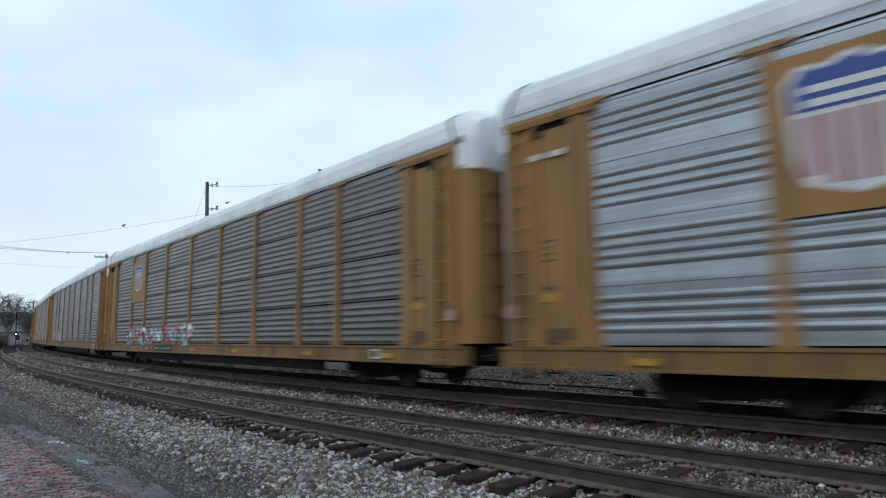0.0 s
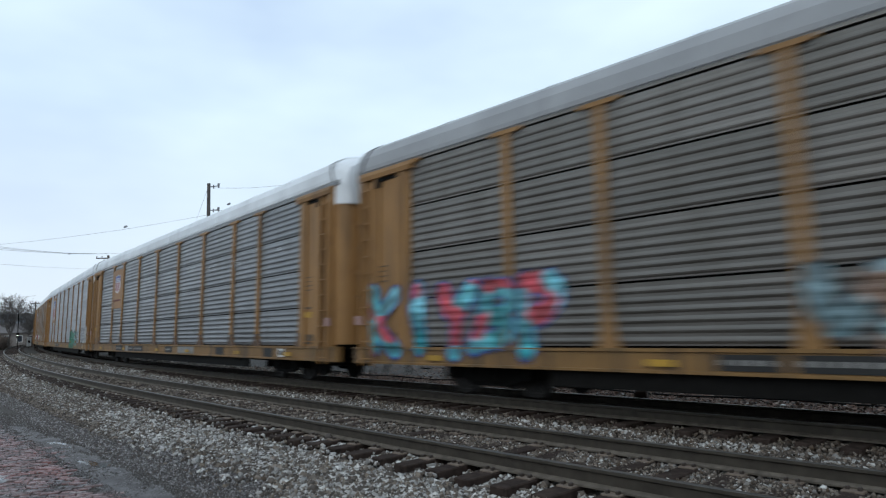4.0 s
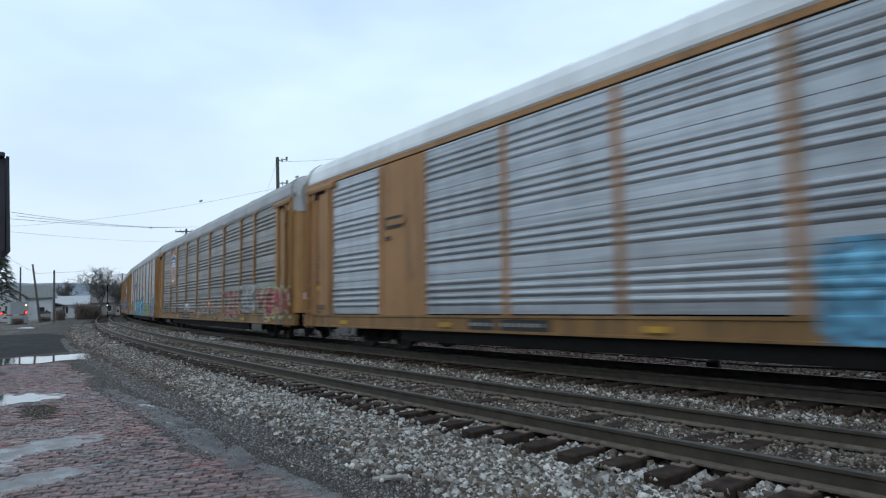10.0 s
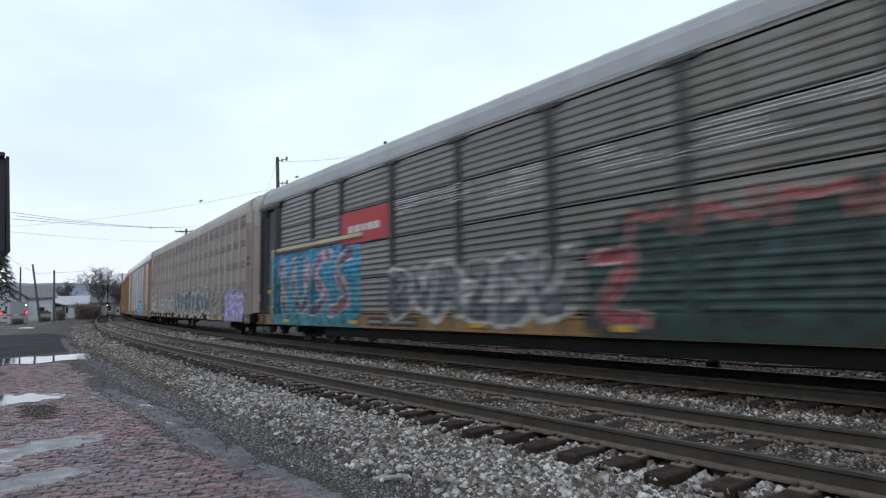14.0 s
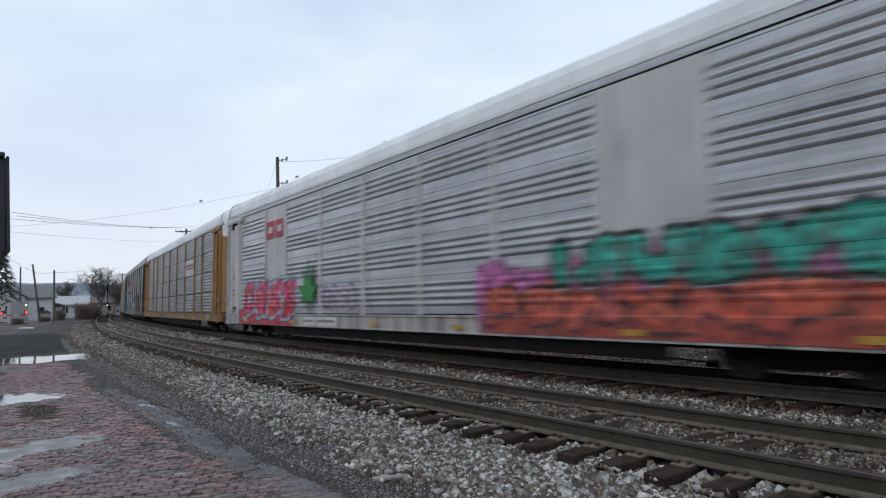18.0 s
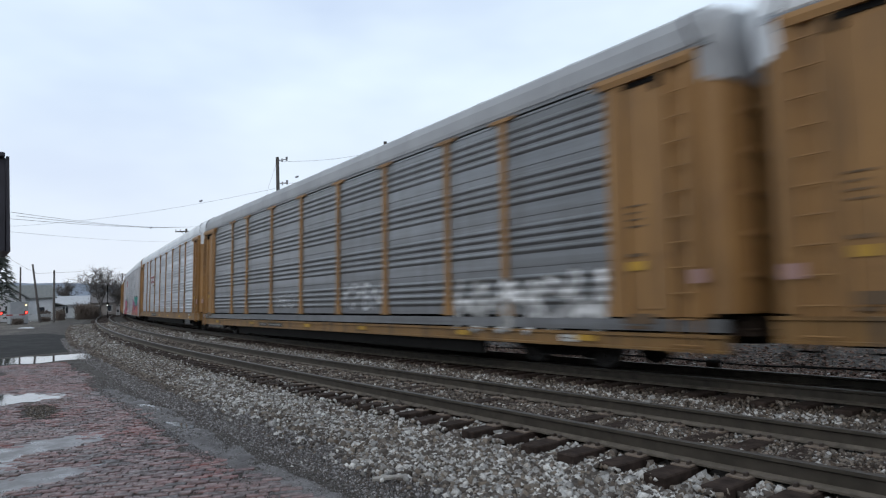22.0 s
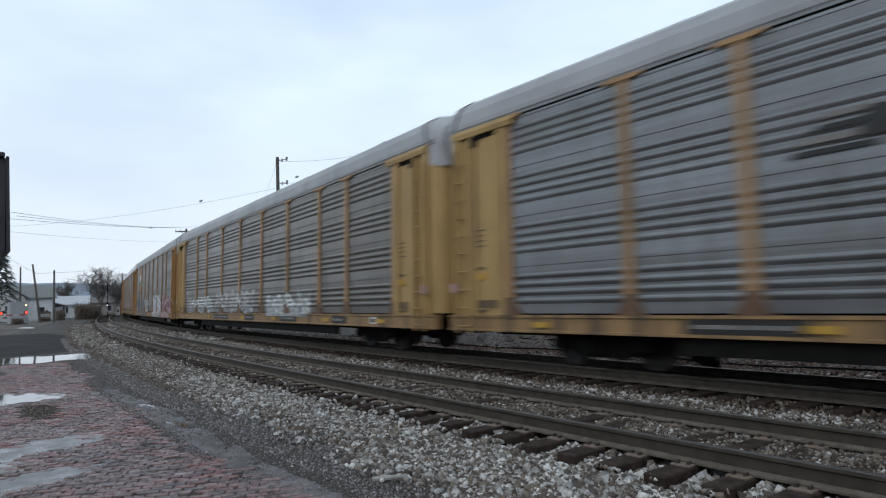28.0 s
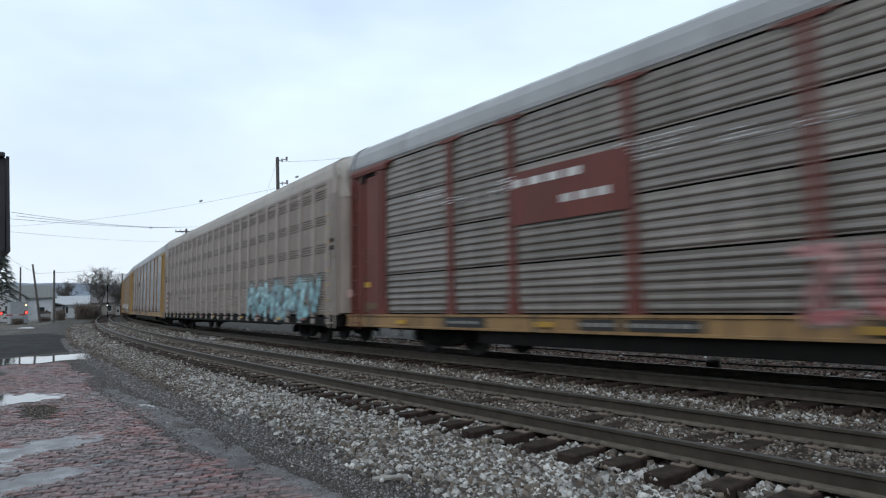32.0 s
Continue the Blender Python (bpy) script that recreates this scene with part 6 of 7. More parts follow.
def water_mat():
    w = Mat("puddle_water", 0.04, 0, 0.9)
    nz = w.noise(1.2, 4)
    w.colour(w.ramp(nz, [(0.3, (0.03, 0.03, 0.03)), (0.7, (0.07, 0.068, 0.065))]))
    fine = w.noise(7, 3)
    w.bump(fine, 0.03, 0.01)
    w.b.inputs["IOR"].default_value = 1.6
    return w.m


def blob(cx, cy, rx, ry, rot, seed, z, name, mat, label, cat):
    n, v = 64, []
    for k in range(n):
        a = k * math.tau / n
        r = 1 + 0.55 * noise.noise((math.cos(a) * 1.3 + seed, math.sin(a) * 1.3, seed * 2.0)) + 0.2 * noise.noise((math.cos(a) * 5, math.sin(a) * 5 + seed, 1.0))
        p = pose(0, 0, 0, 0, 0, rot) @ Vector((math.cos(a) * rx * r, math.sin(a) * ry * r, 0))
        v.append((cx + p.x, cy + p.y, z))
    v += [(x, y, z - 0.004) for x, y, z in v]
    sh = Shape().add(v, [tuple(range(n)), tuple(range(2 * n - 1, n - 1, -1))] + [(i, (i + 1) % n, n + (i + 1) % n, n + i) for i in range(n)])
    return thing(name, sh.mesh(name, mat), label, cat, kind="structure")


def silt_mat():
    """A thin film of water over settled silt."""
    w = Mat("wet_silt_film", 0.3, 0, 0.5)
    mid, fine = w.noise(2.5, 6, rough=0.65), w.noise(26, 4, rough=0.7)
    c = w.ramp(mid, [(0.3, (0.085, 0.076, 0.076)), (0.7, (0.16, 0.148, 0.148))])
    w.colour(w.mix(w.grey(fine, 0.5, 0.75, 0, 0.5), c, (0.06, 0.052, 0.052)))
    w.rough(w.grey(mid, 0.38, 0.62, 0.16, 0.55))
    w.bump(fine, 0.12, 0.01)
    return w.m


def build_puddles():
    wm, sm = water_mat(), silt_mat()
    for k, (cx, cy, rx, ry, rot) in enumerate(POOLS):
        lab = "shallow puddle reflecting the pale sky" if k < 2 else "thin film of water over grey silt on bricks"
        blob(cx, cy, rx * 1.25, ry * 1.25, rot, k + 1.0, -0.3115, "water_" + str(k + 1), wm if k < 2 else sm, lab, "puddle")
    blob(-10.05, 2.78, 0.42, 0.09, 8, 8.0, -0.3085, "water_7", wm, "shallow puddle reflecting the pale sky", "puddle")
    blob(-12.4, 2.85, 0.6, 0.10, 5, 5.0, -0.3135, "water_6", wm, "shallow puddle reflecting the pale sky", "puddle")


# ---------------------------------------------------------------- distance
def ray_place(az, dist):
    """A place dist metres off in the direction with that x for each y of the table below."""
    return az[0] * dist, az[1] * dist


def utility_pole(x, y, h, r, arms, label, lean=(0, 0)):
    root = tagged(new("utility_pole"), label, "utility pole", "utility poles")
    root.location = (x, y, GROUND_Z)
    top = (lean[0], lean[1], h)
    part("shaft", Shape().tube((0, 0, -0.3), top, r * 1.25, r * 0.8, 10).mesh("shaft", POLE), POLE, root)
    for z, half, ang in arms:
        c, s = math.cos(ang), math.sin(ang)
        arm = Shape()
        p, q = Vector((-c * half, -s * half, z)), Vector((c * half, s * half, z))
        arm.tube(p, q, 0.07, n=6)
        arm.tube((0, 0, z - 0.5), p * 0.5 + Vector((0, 0, z * 0.5)), 0.025, n=5)
        arm.tube((0, 0, z - 0.5), q * 0.5 + Vector((0, 0, z * 0.5)), 0.025, n=5)
        ob = part("crossarm", arm.mesh("crossarm", POLE), POLE, root)
        for k in (-1, -0.55, 0.55, 1):
            o = part("insulator", cached("insulator", lambda: Shape().tube((0, 0, 0), (0, 0, 0.12), 0.03, 0.06, 8).tube((0, 0, 0.12), (0, 0, 0.2), 0.06, 0.03, 8)), WIRE, ob)
            o.location = (c * half * k * 0.95, s * half * k * 0.95, z + 0.06)
    return root


def cord(pts, r, n=4):
    """One round cord through all the points."""
    sh, v = Shape(), []
    for k, p in enumerate(pts):
        d = (pts[min(k + 1, len(pts) - 1)] - pts[max(k - 1, 0)]).normalized()
        side = d.cross(Vector((0, 0, 1))).normalized()
        up = side.cross(d)
        v += [tuple(p + side * (math.cos(i * math.tau / n) * r) + up * (math.sin(i * math.tau / n) * r)) for i in range(n)]
    fs = [(k * n + i, k * n + (i + 1) % n, (k + 1) * n + (i + 1) % n, (k + 1) * n + i) for k in range(len(pts) - 1) for i in range(n)]
    return sh.add(v, fs)


def wire(a, b, sag, r=0.012):
    sh = cord([Vector(a).lerp(Vector(b), k / 16) - Vector((0, 0, sag * k / 4 * (1 - k / 16))) for k in range(17)], r)
    return thing("overhead_wire", sh.mesh("wire", WIRE), "thin black overhead cable sagging between poles", "cable", "overhead cables")


def bare_tree(x, y, h, seed, spread=0.55):
    root = tagged(new("bare_tree"), "leafless broad tree with fine brown twigs", "tree", "bare trees")
    root.location = (x, y, GROUND_Z)
    rnd = random.Random(seed)
    bark = plain("bark", (0.115, 0.105, 0.10), 0.9, 0, 0.3, 6)
    limbs, twigs = Shape(), Shape()
    low, wide = h * 0.30, h * spread

    def reach(p, q, r, n, into):
        # a bent branch from p to q, whose points are returned
        pts = [p]
        for k in range(1, n + 1):
            t = k / n
            w = p.lerp(q, t) + Vector((rnd.gauss(0, 1), rnd.gauss(0, 1), rnd.gauss(0, 1))) * (q - p).length * 0.05 * (t < 1) + Vector((0, 0, (q - p).length * 0.10 * math.sin(math.pi * t)))
            into.tube(pts[-1], w, max(0.012, r * (1 - 0.7 * (k - 1) / n)), max(0.010, r * (1 - 0.7 * k / n)), 5 if into is limbs else 3, caps=False)
            pts.append(w)
        return pts
    stem = reach(Vector((0, 0, -0.2)), Vector((0.1, 0.05, h * 0.45)), h * 0.026, 5, limbs)
    for k in range(18):
        az = k * 2.4 + rnd.uniform(-0.3, 0.3)
        el = radians(rnd.uniform(14, 80) if k else 88)
        tip = Vector((math.cos(az) * math.cos(el) * wide, math.sin(az) * math.cos(el) * wide, h * 0.56 + math.sin(el) * h * 0.42)) * rnd.uniform(0.9, 1.0)
        limb = reach(stem[3 + k % 3], tip, h * 0.012, 6, limbs)
        for p in limb[2:]:
            for j in range(5):
                d = Vector((rnd.gauss(0, 1), rnd.gauss(0, 1), rnd.gauss(0.35, 0.8))).normalized() * h * rnd.uniform(0.10, 0.2)
                for q in reach(p, p + d, h * 0.004, 3, twigs)[1:]:
                    for i in range(2):
                        e = Vector((rnd.gauss(0, 1), rnd.gauss(0, 1), rnd.gauss(0.3, 0.8))).normalized() * h * rnd.uniform(0.04, 0.09)
                        twigs.tube(q, q + e, 0.012, 0.008, 3, caps=False)
    part("trunk", limbs.mesh("trunk", bark), bark, root)
    part("crown", twigs.mesh("crown", bark), bark, root, "fine leafless twigs")
    return root


def evergreen(x, y, h, r, seed):
    root = tagged(new("evergreen_tree"), "dark green conifer with drooping boughs", "tree")
    root.location = (x, y, GROUND_Z)
    rnd = random.Random(seed)
    leaf = plain("needles", (0.060, 0.070, 0.060), 0.9, 0, 0.4, 3)
    part("trunk", Shape().tube((0, 0, -0.2), (0, 0, h), h * 0.015, 0.03, 8).mesh("trunk", POLE), POLE, root)
    sh = Shape()
    for k in range(900):
        t = rnd.random() ** 0.7
        z = h * (0.08 + 0.92 * t)
        rr = r * (1 - t) * rnd.uniform(0.35, 1.1) + 0.15
        a = rnd.uniform(0, math.tau)
        c = Vector((math.cos(a) * rr, math.sin(a) * rr, z - rr * 0.25))
        d = Vector((math.cos(a), math.sin(a), -0.45))
        sd = Vector((-math.sin(a), math.cos(a), 0)) * rnd.uniform(0.12, 0.3)
        l = rnd.uniform(0.4, 1.0)
        sh.add([c - sd, c + sd, c + d * l + sd * 0.2, c + d * l - sd * 0.2, c + Vector((0, 0, 0.12))], [(0, 1, 4), (1, 2, 4), (2, 3, 4), (3, 0, 4), (3, 2, 1, 0)])
    part("crown", sh.mesh("crown", leaf), leaf, root)


def bush(x, y, r, h, seed, label="brown leafless bush, a dense tangle of twigs"):
    rnd = random.Random(seed)
    tw = plain("bush_twigs", (0.12, 0.095, 0.08), 0.95, 0, 0.35, 5)
    sh = Shape()
    for k in range(700):
        a, e = rnd.uniform(0, math.tau), rnd.uniform(0.1, 1.5)
        b = Vector((rnd.uniform(-r, r) * 0.6, rnd.uniform(-r, r) * 0.6, rnd.uniform(0, h * 0.5)))
        d = Vector((math.cos(a) * math.cos(e), math.sin(a) * math.cos(e), math.sin(e)))
        q = b + Vector((d.x * r * 0.55, d.y * r * 0.55, d.z * h * 0.5)) * rnd.uniform(0.5, 1)
        sh.tube(b, q, 0.035, 0.01, 3, caps=False)
    ob = thing("bush", sh.mesh("bush", tw), label, "bush", "bushes")
    ob.location = (x, y, GROUND_Z)


def house(x, y, yaw, w, d, eave, ridge, wall_col, roof_col, label, porch=False, stack=False):
    root = tagged(new("house"), label, "house", "houses beyond the crossing")
    root.matrix_world = pose(x, y, GROUND_Z, 0, 0, yaw)
    wm, rm = plain("siding_" + str(len(MATS)), wall_col, 0.75, 0, 0.08, 2), plain("roofing_" + str(len(MATS)), roof_col, 0.8, 0, 0.2, 3)
    glass, trim = plain("dark_glass", (0.03, 0.035, 0.045), 0.15), plain("white_trim", (0.6, 0.6, 0.6), 0.6, 0, 0.05)
    part("wall", Shape().prism([(-d / 2, 0), (d / 2, 0), (d / 2, eave), (0, ridge), (-d / 2, eave)], -w / 2, w / 2).mesh("wall", wm), wm, root)
    o, k = 0.45, (ridge - eave) / (d / 2)
    for s in (1, -1):
        prof = [(0, ridge + 0.05), (s * (d / 2 + o), eave - o * k + 0.05), (s * (d / 2 + o), eave - o * k + 0.25), (0, ridge + 0.27)]
        part("roof", Shape().prism(prof, -w / 2 - o, w / 2 + o).mesh("roof", rm), rm, root)

    def window(px, py, z, along):
        wv = part("window", cached(("win", along), lambda: Shape().box(-0.55, 0.55, -0.06, 0.06, -0.75, 0.75) if along == "x" else Shape().box(-0.06, 0.06, -0.55, 0.55, -0.75, 0.75)), trim, root)
        wv.location = (px, py, z)
        g = part("pane", cached(("pane", along), lambda: Shape().box(-0.45, 0.45, -0.075, 0.075, -0.65, 0.65) if along == "x" else Shape().box(-0.075, 0.075, -0.45, 0.45, -0.65, 0.65)), glass, wv)
    for s in (1, -1):
        for px in (-w * 0.3, 0.0, w * 0.3):
            for z in ([1.7, 4.3] if eave > 4.5 else [1.6]):
                window(px, s * d / 2, z, "x")
        for py in (-d * 0.22, d * 0.22):
            for z in ([1.7, 4.3] if eave > 4.5 else [1.6]):
                window(s * w / 2, py, z, "y")
    if porch:
        pr = part("porch_roof", Shape().prism([(0, 2.9), (2.2, 2.3), (2.2, 2.45), (0, 3.1)], -w / 2, w / 2).mesh("porch_roof", rm), rm, root)
        pr.matrix_local = pose(w / 2 - 0.2, 0, 0, 0, 0, -90)
        for py in (-d / 2 + 0.3, 0, d / 2 - 0.3):
            part("porch_post", cached("porchpost", lambda: Shape().box(-0.08, 0.08, -0.08, 0.08, 0, 2.4)), trim, root).location = (w / 2 + 1.9, py, 0)
    if stack:
        part("chimney", Shape().chamfer(-0.3, 0.3, -0.3, 0.3, ridge - 0.6, ridge + 0.9, 0.03).mesh("chimney", rm), rm, root).location = (w * 0.2, 0, 0)
    return root


def far_xy(px, dist):
    """A place dist metres off along the sight line that leaves the camera at tangent px of the final view's centre line."""
    a = math.radians(90 + 52.4) - math.atan(px)
    return dist * math.cos(a), dist * math.sin(a)


def build_distance():
    # hills along the horizon, the haze of distance mixed into their blue-grey
    hm = plain("hazed_hill", (0.20, 0.235, 0.29), 0.95, 0, 0.25, 0.0055)
    sh, n = Shape(), 90
    for k in range(n):
        a = math.radians(95 + k * 1.7)
        hgt = 48 + 26 * noise.noise((k * 0.11, 0.3, 0)) + 8 * noise.noise((k * 0.6, 1.3, 0))
        c, s = math.cos(a), math.sin(a)
        sh.add([(c * 1500, s * 1500, -2), (c * 1700, s * 1700, hgt), (c * 2100, s * 2100, -2)], [])
    for k in range(n - 1):
        for j in (0, 1):
            sh.f.append((k * 3 + j, k * 3 + 3 + j, k * 3 + 4 + j, k * 3 + 1 + j))
    thing("hills", sh.mesh("hills", hm), "distant wooded hills on the horizon, coloured bluish for haze", "hill", kind="structure")

    # line of poles behind the train
    x1, y1 = -0.934 * 48, 0.405 * 48
    x0, y0 = -0.83 * 50, 0.537 * 50
    x2, y2 = -78.83, 22.58
    h1, h0, h2 = 1.457 + 0.223 * 48, 1.457 + 0.241 * 50, 10.45
    utility_pole(x1, y1, h1 + 0.32, 0.15, [], "tall weathered wooden utility pole behind the train")
    utility_pole(x0, y0, h0 + 0.32, 0.16, [], "tall weathered wooden utility pole behind the train")
    utility_pole(x2, y2, h2 + 0.32, 0.15, [(h2, 1.25, radians(60))], "wooden utility pole with one crossarm and insulators")
    bracket((x1, y1, h1 - 0.25))
    bracket((x1, y1, h1 - 2.0))
    for k, (dz, end) in enumerate(((0.0, (-31.9, 2.1, 5.55)), (0.1, (-31.9, 2.3, 5.40)), (0.05, (-31.9, 1.9, 5.28)))):
        c = (-1.2, 0.0, 1.2)[k]
        wire((x2 + c * 0.5, y2 + c * 0.86, h2 + 0.25), end, 0.25, 0.010)
    wire((x2 - 0.2, y2, h2 - 1.5), (-39.9, 2.6, 5.55), 0.2, 0.007)
    wire((x1, y1, h1 - 2.3), (-69.9, 3.85, 9.05), 0.5, 0.009)
    wire((x1, y1, h1 - 0.3), (x0, y0, h0 - 0.6), 0.3, 0.010)
    wire((x1, y1, h1 - 2.0), (x0, y0, h0 - 2.2), 0.2, 0.012)
    wire((x1, y1, h1 - 0.2), (x1 - 12, y1 + 0.8, 2.0), 0.0, 0.008)
    wire((x1, y1, h1 - 2.1), (x1 - 9, y1 + 4, 2.0), 0.0, 0.008)
    for p in ((-43.0, 13.27, 8.24), (-41.9, 19.6, 10.2), (-60.0, 14.2, 8.3)):
        ball = thing("cable_spacer", cached("spacer", lambda: Shape().tube((-0.16, 0, 0), (0.16, 0, 0), 0.07, n=8)), "small black cable spacer on an overhead wire", "cable spacer", "cable spacers")
        ball.material_slots[0].link = "OBJECT"
        ball.material_slots[0].material = WIRE
        ball.location = p

    def place(dx, dy, dist):
        return dx * dist, dy * dist
    # poles by the crossing
    utility_pole(*place(-0.997, 0.0772, 120), 8.55, 0.13, [], "thin dark utility pole beside a house")
    utility_pole(*place(-0.995, 0.0994, 105), 8.1, 0.14, [], "dark utility pole leaning to one side", (-0.1, -0.95))
    utility_pole(*place(-0.9934, 0.1145, 105), 7.25, 0.14, [], "thin dark utility pole near the crossing")
    utility_pole(*place(-0.9809, 0.1946, 120), 7.4, 0.12, [(7.1, 0.75, radians(70))], "distant utility pole with a crossarm")
    wire((*place(-0.9955, 0.0935, 105), 6.5), (*place(-0.9809, 0.1946, 120), 8.0), 0.15, 0.02)
    wire((*place(-0.9955, 0.0935, 105), 6.6), (*place(-0.9990, 0.045, 80), 8.2), 0.2, 0.02)
    signal_mast(*place(-0.9842, 0.1769, 112))
    whistle_board(*place(-0.9819, 0.1892, 125))
    # houses
    house(*place(-0.9971, 0.0755, 140), 94, 9.5, 8.5, 3.95, 6.1, (0.62, 0.63, 0.65), (0.14, 0.145, 0.14), "pale two-storey house with a dark roof and porch", True)
    house(*place(-0.9984, 0.0550, 132), 4, 9.0, 6.0, 4.0, 6.0, (0.60, 0.60, 0.62), (0.14, 0.145, 0.145), "pale gabled house with a dark shingle roof")
    house(*place(-0.9918, 0.1285, 150), 80, 7.5, 6.5, 2.6, 4.1, (0.66, 0.66, 0.66), (0.38, 0.39, 0.41), "low pale house with a frosted grey roof")
    house(*place(-0.9832, 0.1825, 175), 70, 8.0, 7.0, 3.0, 5.0, (0.20, 0.18, 0.17), (0.12, 0.11, 0.11), "brown house half hidden behind bare trees", stack=True)
    # trees and bushes
    bare_tree(*place(-0.9856, 0.1690, 122), 8.2, 33, 0.52)
    bare_tree(*place(-0.9820, 0.1885, 150), 6.5, 5, 0.4)
    bare_tree(*place(-0.9918, 0.1280, 230), 10.0, 9, 0.4)
    bare_tree(*place(-0.9800, 0.2000, 165), 7.5, 15, 0.4)
    evergreen(*place(-0.9985, 0.0545, 122), 12.2, 3.6, 4)
    for dx, dy, dist, r, h, sd in ((-0.9888, 0.149, 118, 1.9, 3.3, 1), (-0.9877, 0.1565, 121, 1.7, 2.8, 2), (-0.9925, 0.1222, 118, 0.9, 2.2, 3), (-0.9868, 0.162, 135, 1.6, 2.5, 4),
                                   (-0.9972, 0.075, 98, 0.8, 1.0, 5), (-0.9946, 0.104, 112, 1.0, 0.9, 6), (-0.981, 0.194, 140, 1.6, 2.4, 7), (-0.9945, 0.1045, 128, 1.2, 2.0, 8)):
        bush(*place(dx, dy, dist), r, h, sd)
    picket_fence(place(-0.9961, 0.0880, 118), place(-0.9938, 0.1115, 124))
    crossing_cabinet(*place(-0.9972, 0.0747, 100))
    crossing_gate(*place(-0.9990, 0.0450, 86))
    sm = plain("old_snow", (0.50, 0.51, 0.53), 0.7, 0, 0.25, 3, 0.5)
    mound = thing("snow_pile", snow_shape().mesh("snow_pile", sm, True), "low heap of old white snow on gravel", "snow pile")
    mound.matrix_world = pose(*place(-0.9966, 0.083, 76), GROUND_Z - 0.10) @ Matrix.Diagonal((0.8, 0.72, 0.75, 1))
    stake_and_litter()
    station_sign()


def bracket(at):
    sh = Shape().tube((0, 0, 0), (0.75, 0.45, 0), 0.035, n=6).tube((0.7, 0.42, -0.12), (0.7, 0.42, 0.18), 0.06, 0.09, 8).tube((0.35, 0.21, -0.15), (0.35, 0.21, 0.1), 0.05, n=8)
    ob = thing("insulator_bracket", sh.mesh("bracket", WIRE), "dark insulator bracket bolted to a pole", "insulator", "insulator brackets")
    ob.location = at


def snow_shape():
    sh, n = Shape(), 20
    v = [(0, 0, 0.32)]
    for j, (r, z) in enumerate(((0.5, 0.26), (0.85, 0.14), (1.0, -0.02))):
        v += [(math.cos(k * math.tau / n) * r * 0.7 * (1 + 0.3 * noise.noise((k, j, 0.5))), math.sin(k * math.tau / n) * r * 1.35, z * (1 + 0.4 * noise.noise((k * 0.7, j, 3)))) for k in range(n)]
    fs = [(0, 1 + k, 1 + (k + 1) % n) for k in range(n)]
    for j in range(2):
        fs += [(1 + j * n + k, 1 + (j + 1) * n + k, 1 + (j + 1) * n + (k + 1) % n, 1 + j * n + (k + 1) % n) for k in range(n)]
    return sh.add(v, fs)


def signal_mast(x, y):
    root = tagged(new("signal_mast"), "dark railway signal mast with one lit white lamp", "railway signal")
    root.location = (x, y, GROUND_Z)
    part("mast", Shape().tube((0, 0, 0), (0, 0, 5.6), 0.055, n=8).mesh("mast", BLACK), BLACK, root)
    part("backplate", Shape().chamfer(-0.1, 0.1, -0.2, 0.2, 1.85, 2.5, 0.04).mesh("backplate", BLACK), BLACK, root)
    lamp = glow("white_signal_lamp", (1.0, 0.98, 0.9), 6.0)
    part("lamp", Shape().tube((0.1, -0.05, 2.15), (0.24, -0.05, 2.15), 0.06, n=12).mesh("lamp", lamp), lamp, root, "lit white lamp")


def whistle_board(x, y):
    root = tagged(new("track_sign"), "small white trackside board on a dark post", "sign")
    root.location = (x, y, GROUND_Z)
    wh = plain("white_board", (0.6, 0.6, 0.6), 0.6, 0, 0.05)
    part("post", Shape().tube((0, 0, 0), (0, 0, 1.9), 0.05, n=6).mesh("post", BLACK), BLACK, root)
    part("board", Shape().box(-0.04, 0.04, -0.32, 0.32, 0.4, 1.9).mesh("board", wh), wh, root)
    part("letter_bar", Shape().box(0.04, 0.05, -0.15, 0.15, 0.95, 1.35).mesh("letter_bar", BLACK), BLACK, root)


def picket_fence(a, b):
    root = tagged(new("picket_fence"), "white wooden picket fence before a house", "fence")
    wm = plain("fence_white", (0.55, 0.55, 0.55), 0.7, 0, 0.08)
    a, b = Vector((*a, GROUND_Z)), Vector((*b, GROUND_Z))
    ang = math.atan2(b.y - a.y, b.x - a.x)
    n = int((b - a).length / 0.22)
    for k in range(n + 1):
        sl = part("picket", cached("picket", lambda: Shape().prism([(-0.012, 0.05), (0.012, 0.05), (0.012, 1.15), (-0.012, 1.15)], -0.05, 0.05)), wm, root)
        sl.matrix_local = Matrix.Translation(a.lerp(b, k / n)) @ pose(0, 0, 0, 0, 0, math.degrees(ang))
    for z in (0.3, 0.9):
        part("rail", Shape().tube(a + Vector((0, 0, z)), b + Vector((0, 0, z)), 0.035, n=4).mesh("rail", wm), wm, root)


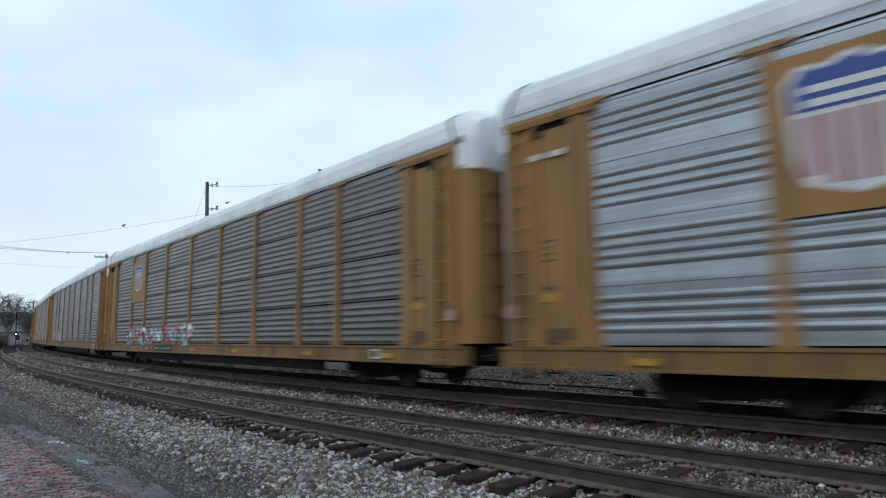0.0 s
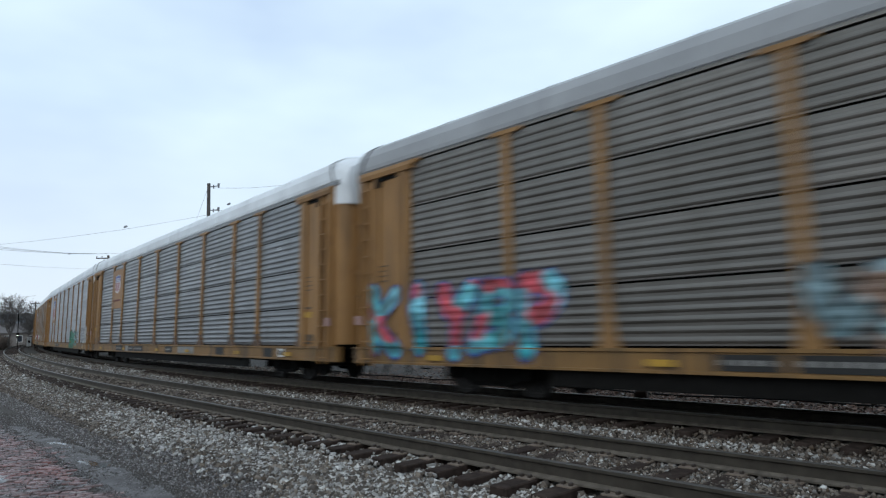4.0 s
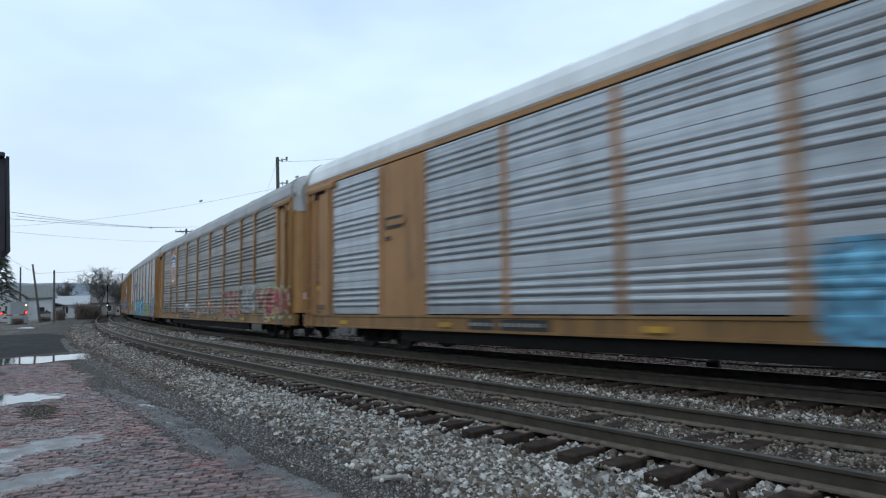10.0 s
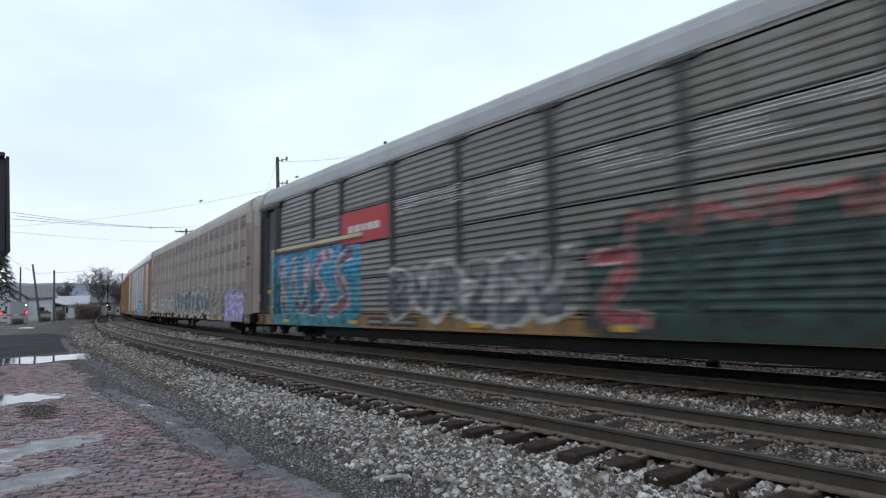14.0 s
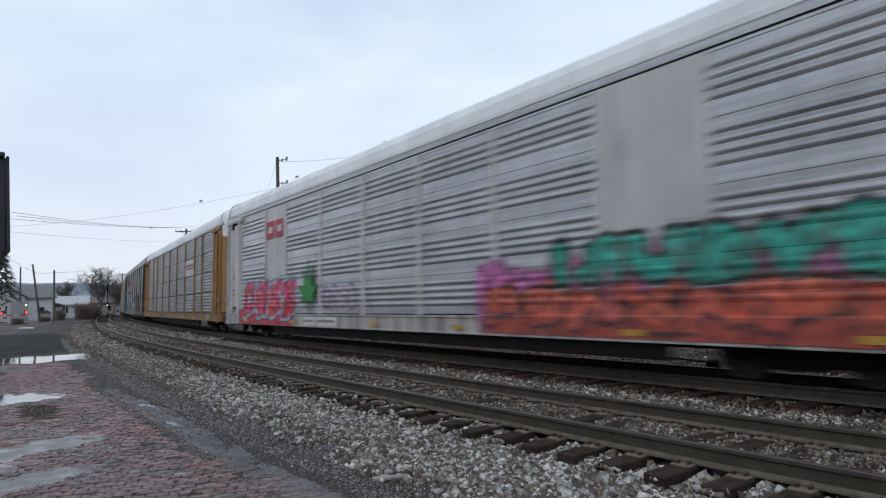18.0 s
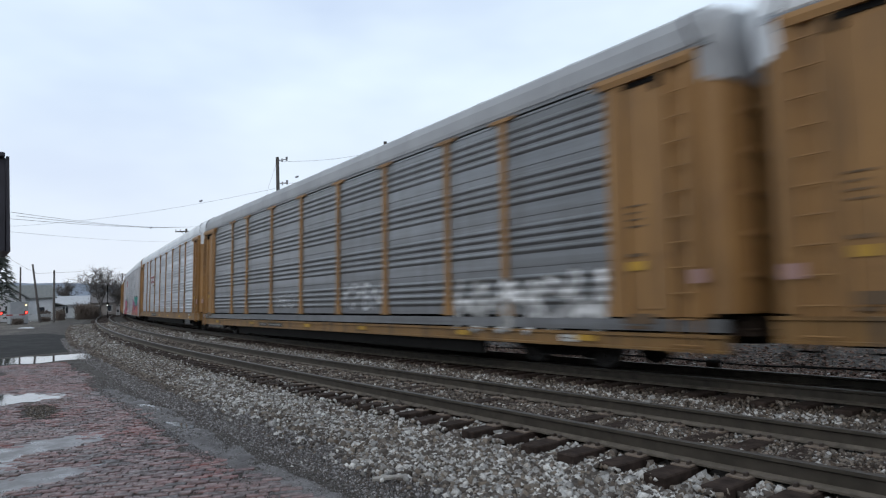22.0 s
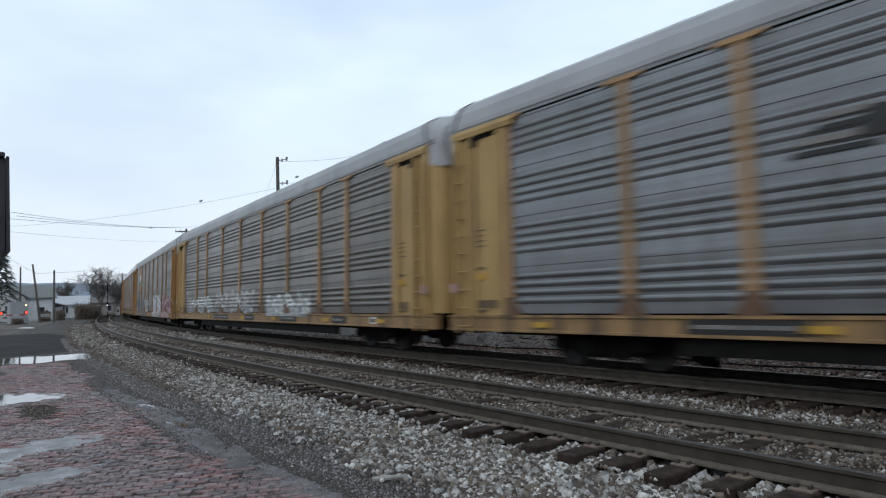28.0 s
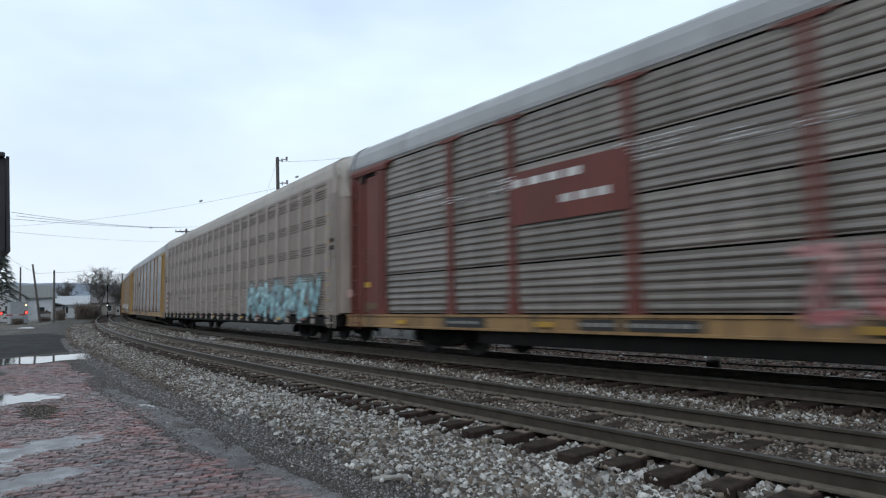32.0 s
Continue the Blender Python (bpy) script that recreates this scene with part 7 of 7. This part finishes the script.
def crossing_cabinet(x, y):
    """The silver equipment hut of a level crossing."""
    root = tagged(new("signal_hut"), "silver sheet-metal railway equipment hut", "equipment hut")
    root.matrix_world = pose(x, y, GROUND_Z, 0, 0, 8)
    al = plain("hut_aluminium", (0.33, 0.34, 0.35), 0.45, 0.5, 0.08, 2)
    part("body", Shape().chamfer(-0.8, 0.8, -1.0, 1.0, 0.12, 2.75, 0.03).mesh("body", al), al, root)
    part("roof", Shape().prism([(-1.08, 2.75), (1.08, 2.75), (1.08, 2.83), (0, 2.95), (-1.08, 2.83)], -0.88, 0.88).mesh("roof", al), al, root)
    door = part("door", Shape().chamfer(0.8, 0.84, -0.5, 0.5, 0.2, 2.4, 0.01).mesh("door", al), al, root)
    part("handle", Shape().tube((0.84, 0.35, 1.1), (0.92, 0.35, 1.1), 0.03, n=6).mesh("handle", BLACK), BLACK, door)
    part("plinth", Shape().box(-0.75, 0.75, -0.95, 0.95, 0.0, 0.12).mesh("plinth", BED), BED, root)
    lamp = glow("yellow_indicator", (1.0, 0.75, 0.3), 5.0)
    part("indicator", Shape().tube((0.8, 0.72, 2.45), (0.92, 0.72, 2.45), 0.07, n=10).mesh("indicator", lamp), lamp, root, "lit yellow indicator lamp")


def crossing_gate(x, y):
    """A lowered gate arm with lit red lamps before the hut."""
    root = tagged(new("crossing_gate"), "lowered crossing gate arm with lit red lamps", "level crossing gate")
    root.matrix_world = pose(x, y, GROUND_Z, 0, 0, 6)
    red, white = plain("gate_red", (0.35, 0.03, 0.03), 0.6), plain("gate_white", (0.45, 0.45, 0.45), 0.6)
    part("mast", Shape().tube((0, -1.6, 0), (0, -1.6, 3.6), 0.08, n=8).mesh("mast", white), white, root)
    for k in range(9):
        m = red if k % 2 else white
        part("arm_section", Shape().box(-0.03, 0.03, -1.6 + k * 0.62, -1.6 + (k + 1) * 0.62, 1.25, 1.38).mesh("arm_section", m), m, root)
    lamp = glow("red_lamp", (1.0, 0.04, 0.03), 7.0)
    for yy in (1.05, 3.38):
        lp = part("lamp", Shape().tube((0.03, yy, 1.55), (0.16, yy, 1.55), 0.10, n=12).mesh("lamp", lamp), lamp, root, "lit red lamp")
        part("hood", Shape().tube((0.0, yy, 1.55), (0.08, yy, 1.55), 0.19, n=12).mesh("hood", BLACK), BLACK, lp)
        part("bracket", Shape().box(-0.03, 0.03, yy - 0.04, yy + 0.04, 1.38, 1.5).mesh("bracket", BLACK), BLACK, lp)


def stake_and_litter():
    """A short rotten stake and brown leaf litter beyond the far track."""
    sh = Shape().chamfer(-0.13, 0.13, -0.12, 0.12, -0.1, 0.30, 0.03)
    st = thing("wooden_stake", sh.mesh("wooden_stake", TIE), "short rotten wooden stake beyond the far track", "stake")
    st.matrix_world = pose(-7.1, 12.35, -0.32, 4, -6, 20)
    tw = thing("twig", Shape().tube((0, 0, 0), (0.35, -0.05, -0.32), 0.012, 0.006, 5).mesh("twig", PLATE), "pale broken twig leaning on the stake", "twig")
    tw.location = (-6.95, 12.2, 0.05)
    pts = [on_line(k * 0.6, D_FAR + 3.55 + 0.15 * math.sin(k * 0.37), GROUND_Z + 0.07 + 0.02 * math.sin(k * 0.9)) for k in range(-8, 46)]
    cable = cord([Vector(p) for p in pts], 0.022, 6)
    thing("ground_cable", cable.mesh("ground_cable", BLACK), "black cable lying loose along the gravel", "cable")
    rng = np.random.default_rng(11)
    sh = Shape()
    for k in range(38000):
        x, y = rng.uniform(-30, 6), 12.0 + rng.exponential(2.6)
        if y > 22:
            continue
        # the strip follows the line's bend
        pl = on_line(-x, D_FAR + (y - 10.2), 0)
        z = max(bed_z(y - 6.31) + 0.015 if y < 15.8 else -1.0, GROUND_Z + (0.03 if y < 14.5 else 0.03 + min(0.5, (y - 14.5) * 0.06)))
        r, a = rng.uniform(0.03, 0.075), rng.uniform(0, math.tau)
        c, s_ = math.cos(a) * r, math.sin(a) * r
        t = rng.uniform(0.0, 0.04)
        sh.add([(pl.x - c, pl.y - s_, z), (pl.x + s_ * 0.6, pl.y - c * 0.6, z + t), (pl.x + c, pl.y + s_, z + t * 0.5), (pl.x - s_ * 0.6, pl.y + c * 0.6, z + 0.01)], [(0, 1, 2, 3)])
    w = Mat("leaf_litter", 0.9)
    w.colour(w.ramp(w.island(), [(0.0, (0.055, 0.033, 0.025)), (0.45, (0.15, 0.078, 0.054)), (0.8, (0.21, 0.135, 0.10)), (1.0, (0.30, 0.24, 0.20))]))
    thing("leaf_litter", sh.mesh("leaf_litter", w.m), "scattered brown dead leaves on gravel", "leaf litter", kind="stuff")


def loose_plank():
    """A short grey board dropped at the foot of the ballast."""
    w = plain("grey_weathered_board", (0.24, 0.225, 0.205), 0.8, 0, 0.3, 14, 0.4)
    ob = thing("loose_plank", Shape().chamfer(-0.17, 0.17, -0.035, 0.035, 0.0, 0.025, 0.005).mesh("loose_plank", w), "short pale weathered board lying on gravel", "plank")
    ob.matrix_world = pose(-5.43, 3.45, -0.300, 3, -2, 58)


def station_sign():
    """A dark board on a grey post, seen edge on."""
    root = tagged(new("station_sign"), "dark weathered signboard on a grey post", "signboard")
    root.location = (-6.99, -0.03, 0.0)
    dk = plain("dark_board", (0.022, 0.02, 0.028), 0.6, 0, 0.3, 5)
    gp = plain("galvanised_post", (0.2, 0.2, 0.21), 0.5, 0.4, 0.1)
    part("board", Shape().chamfer(-0.35, 0.35, -0.6, 0.44, 1.97, 2.78, 0.01).mesh("board", dk), dk, root)
    part("trim", Shape().prism([(0.44, 1.965), (0.468, 1.965), (0.452, 2.79), (0.43, 2.79)], -0.37, 0.37).mesh("trim", dk), dk, root)
    part("cap", Shape().chamfer(-0.4, 0.4, -0.65, 0.42, 2.785, 2.82, 0.008).mesh("cap", dk), dk, root)
    part("post", Shape().tube((0, 0.36, GROUND_Z), (0, 0.36, 1.97), 0.04, n=10).mesh("post", gp), gp, root)


def build_unseen_wall():
    """A plain long wall added behind the camera, unseen, to darken the train's reflections."""
    w = Mat("unseen_wall_brick", 0.85, 0, 0.3)
    nz = w.noise(3.0, 5)
    w.colour(w.mix(w.grey(nz, 0.3, 0.7), (0.12, 0.07, 0.055), (0.20, 0.125, 0.10)))
    sh = Shape().box(-26.0, 34.0, -15.4, -15.0, GROUND_Z, 4.6)
    thing("wall_south", sh.mesh("wall_south", w.m), "plain dark brick wall out of view, added to dim reflections", "wall", kind="structure")


CARS = {}
loose_plank()
build_unseen_wall()
build_ground()
build_road()
build_verge()
build_mud()
BEDDING = build_bed()
build_track("track_near", D_NEAR, 0.0017, "railway track of rusty rails on dark wooden ties")
build_track("track_far", D_FAR, CANT, "railway track under the train, rusty rails on ties")
build_puddles()
build_distance()
CARS = build_train()
build_stones(BEDDING)
build_bricks()
motions()
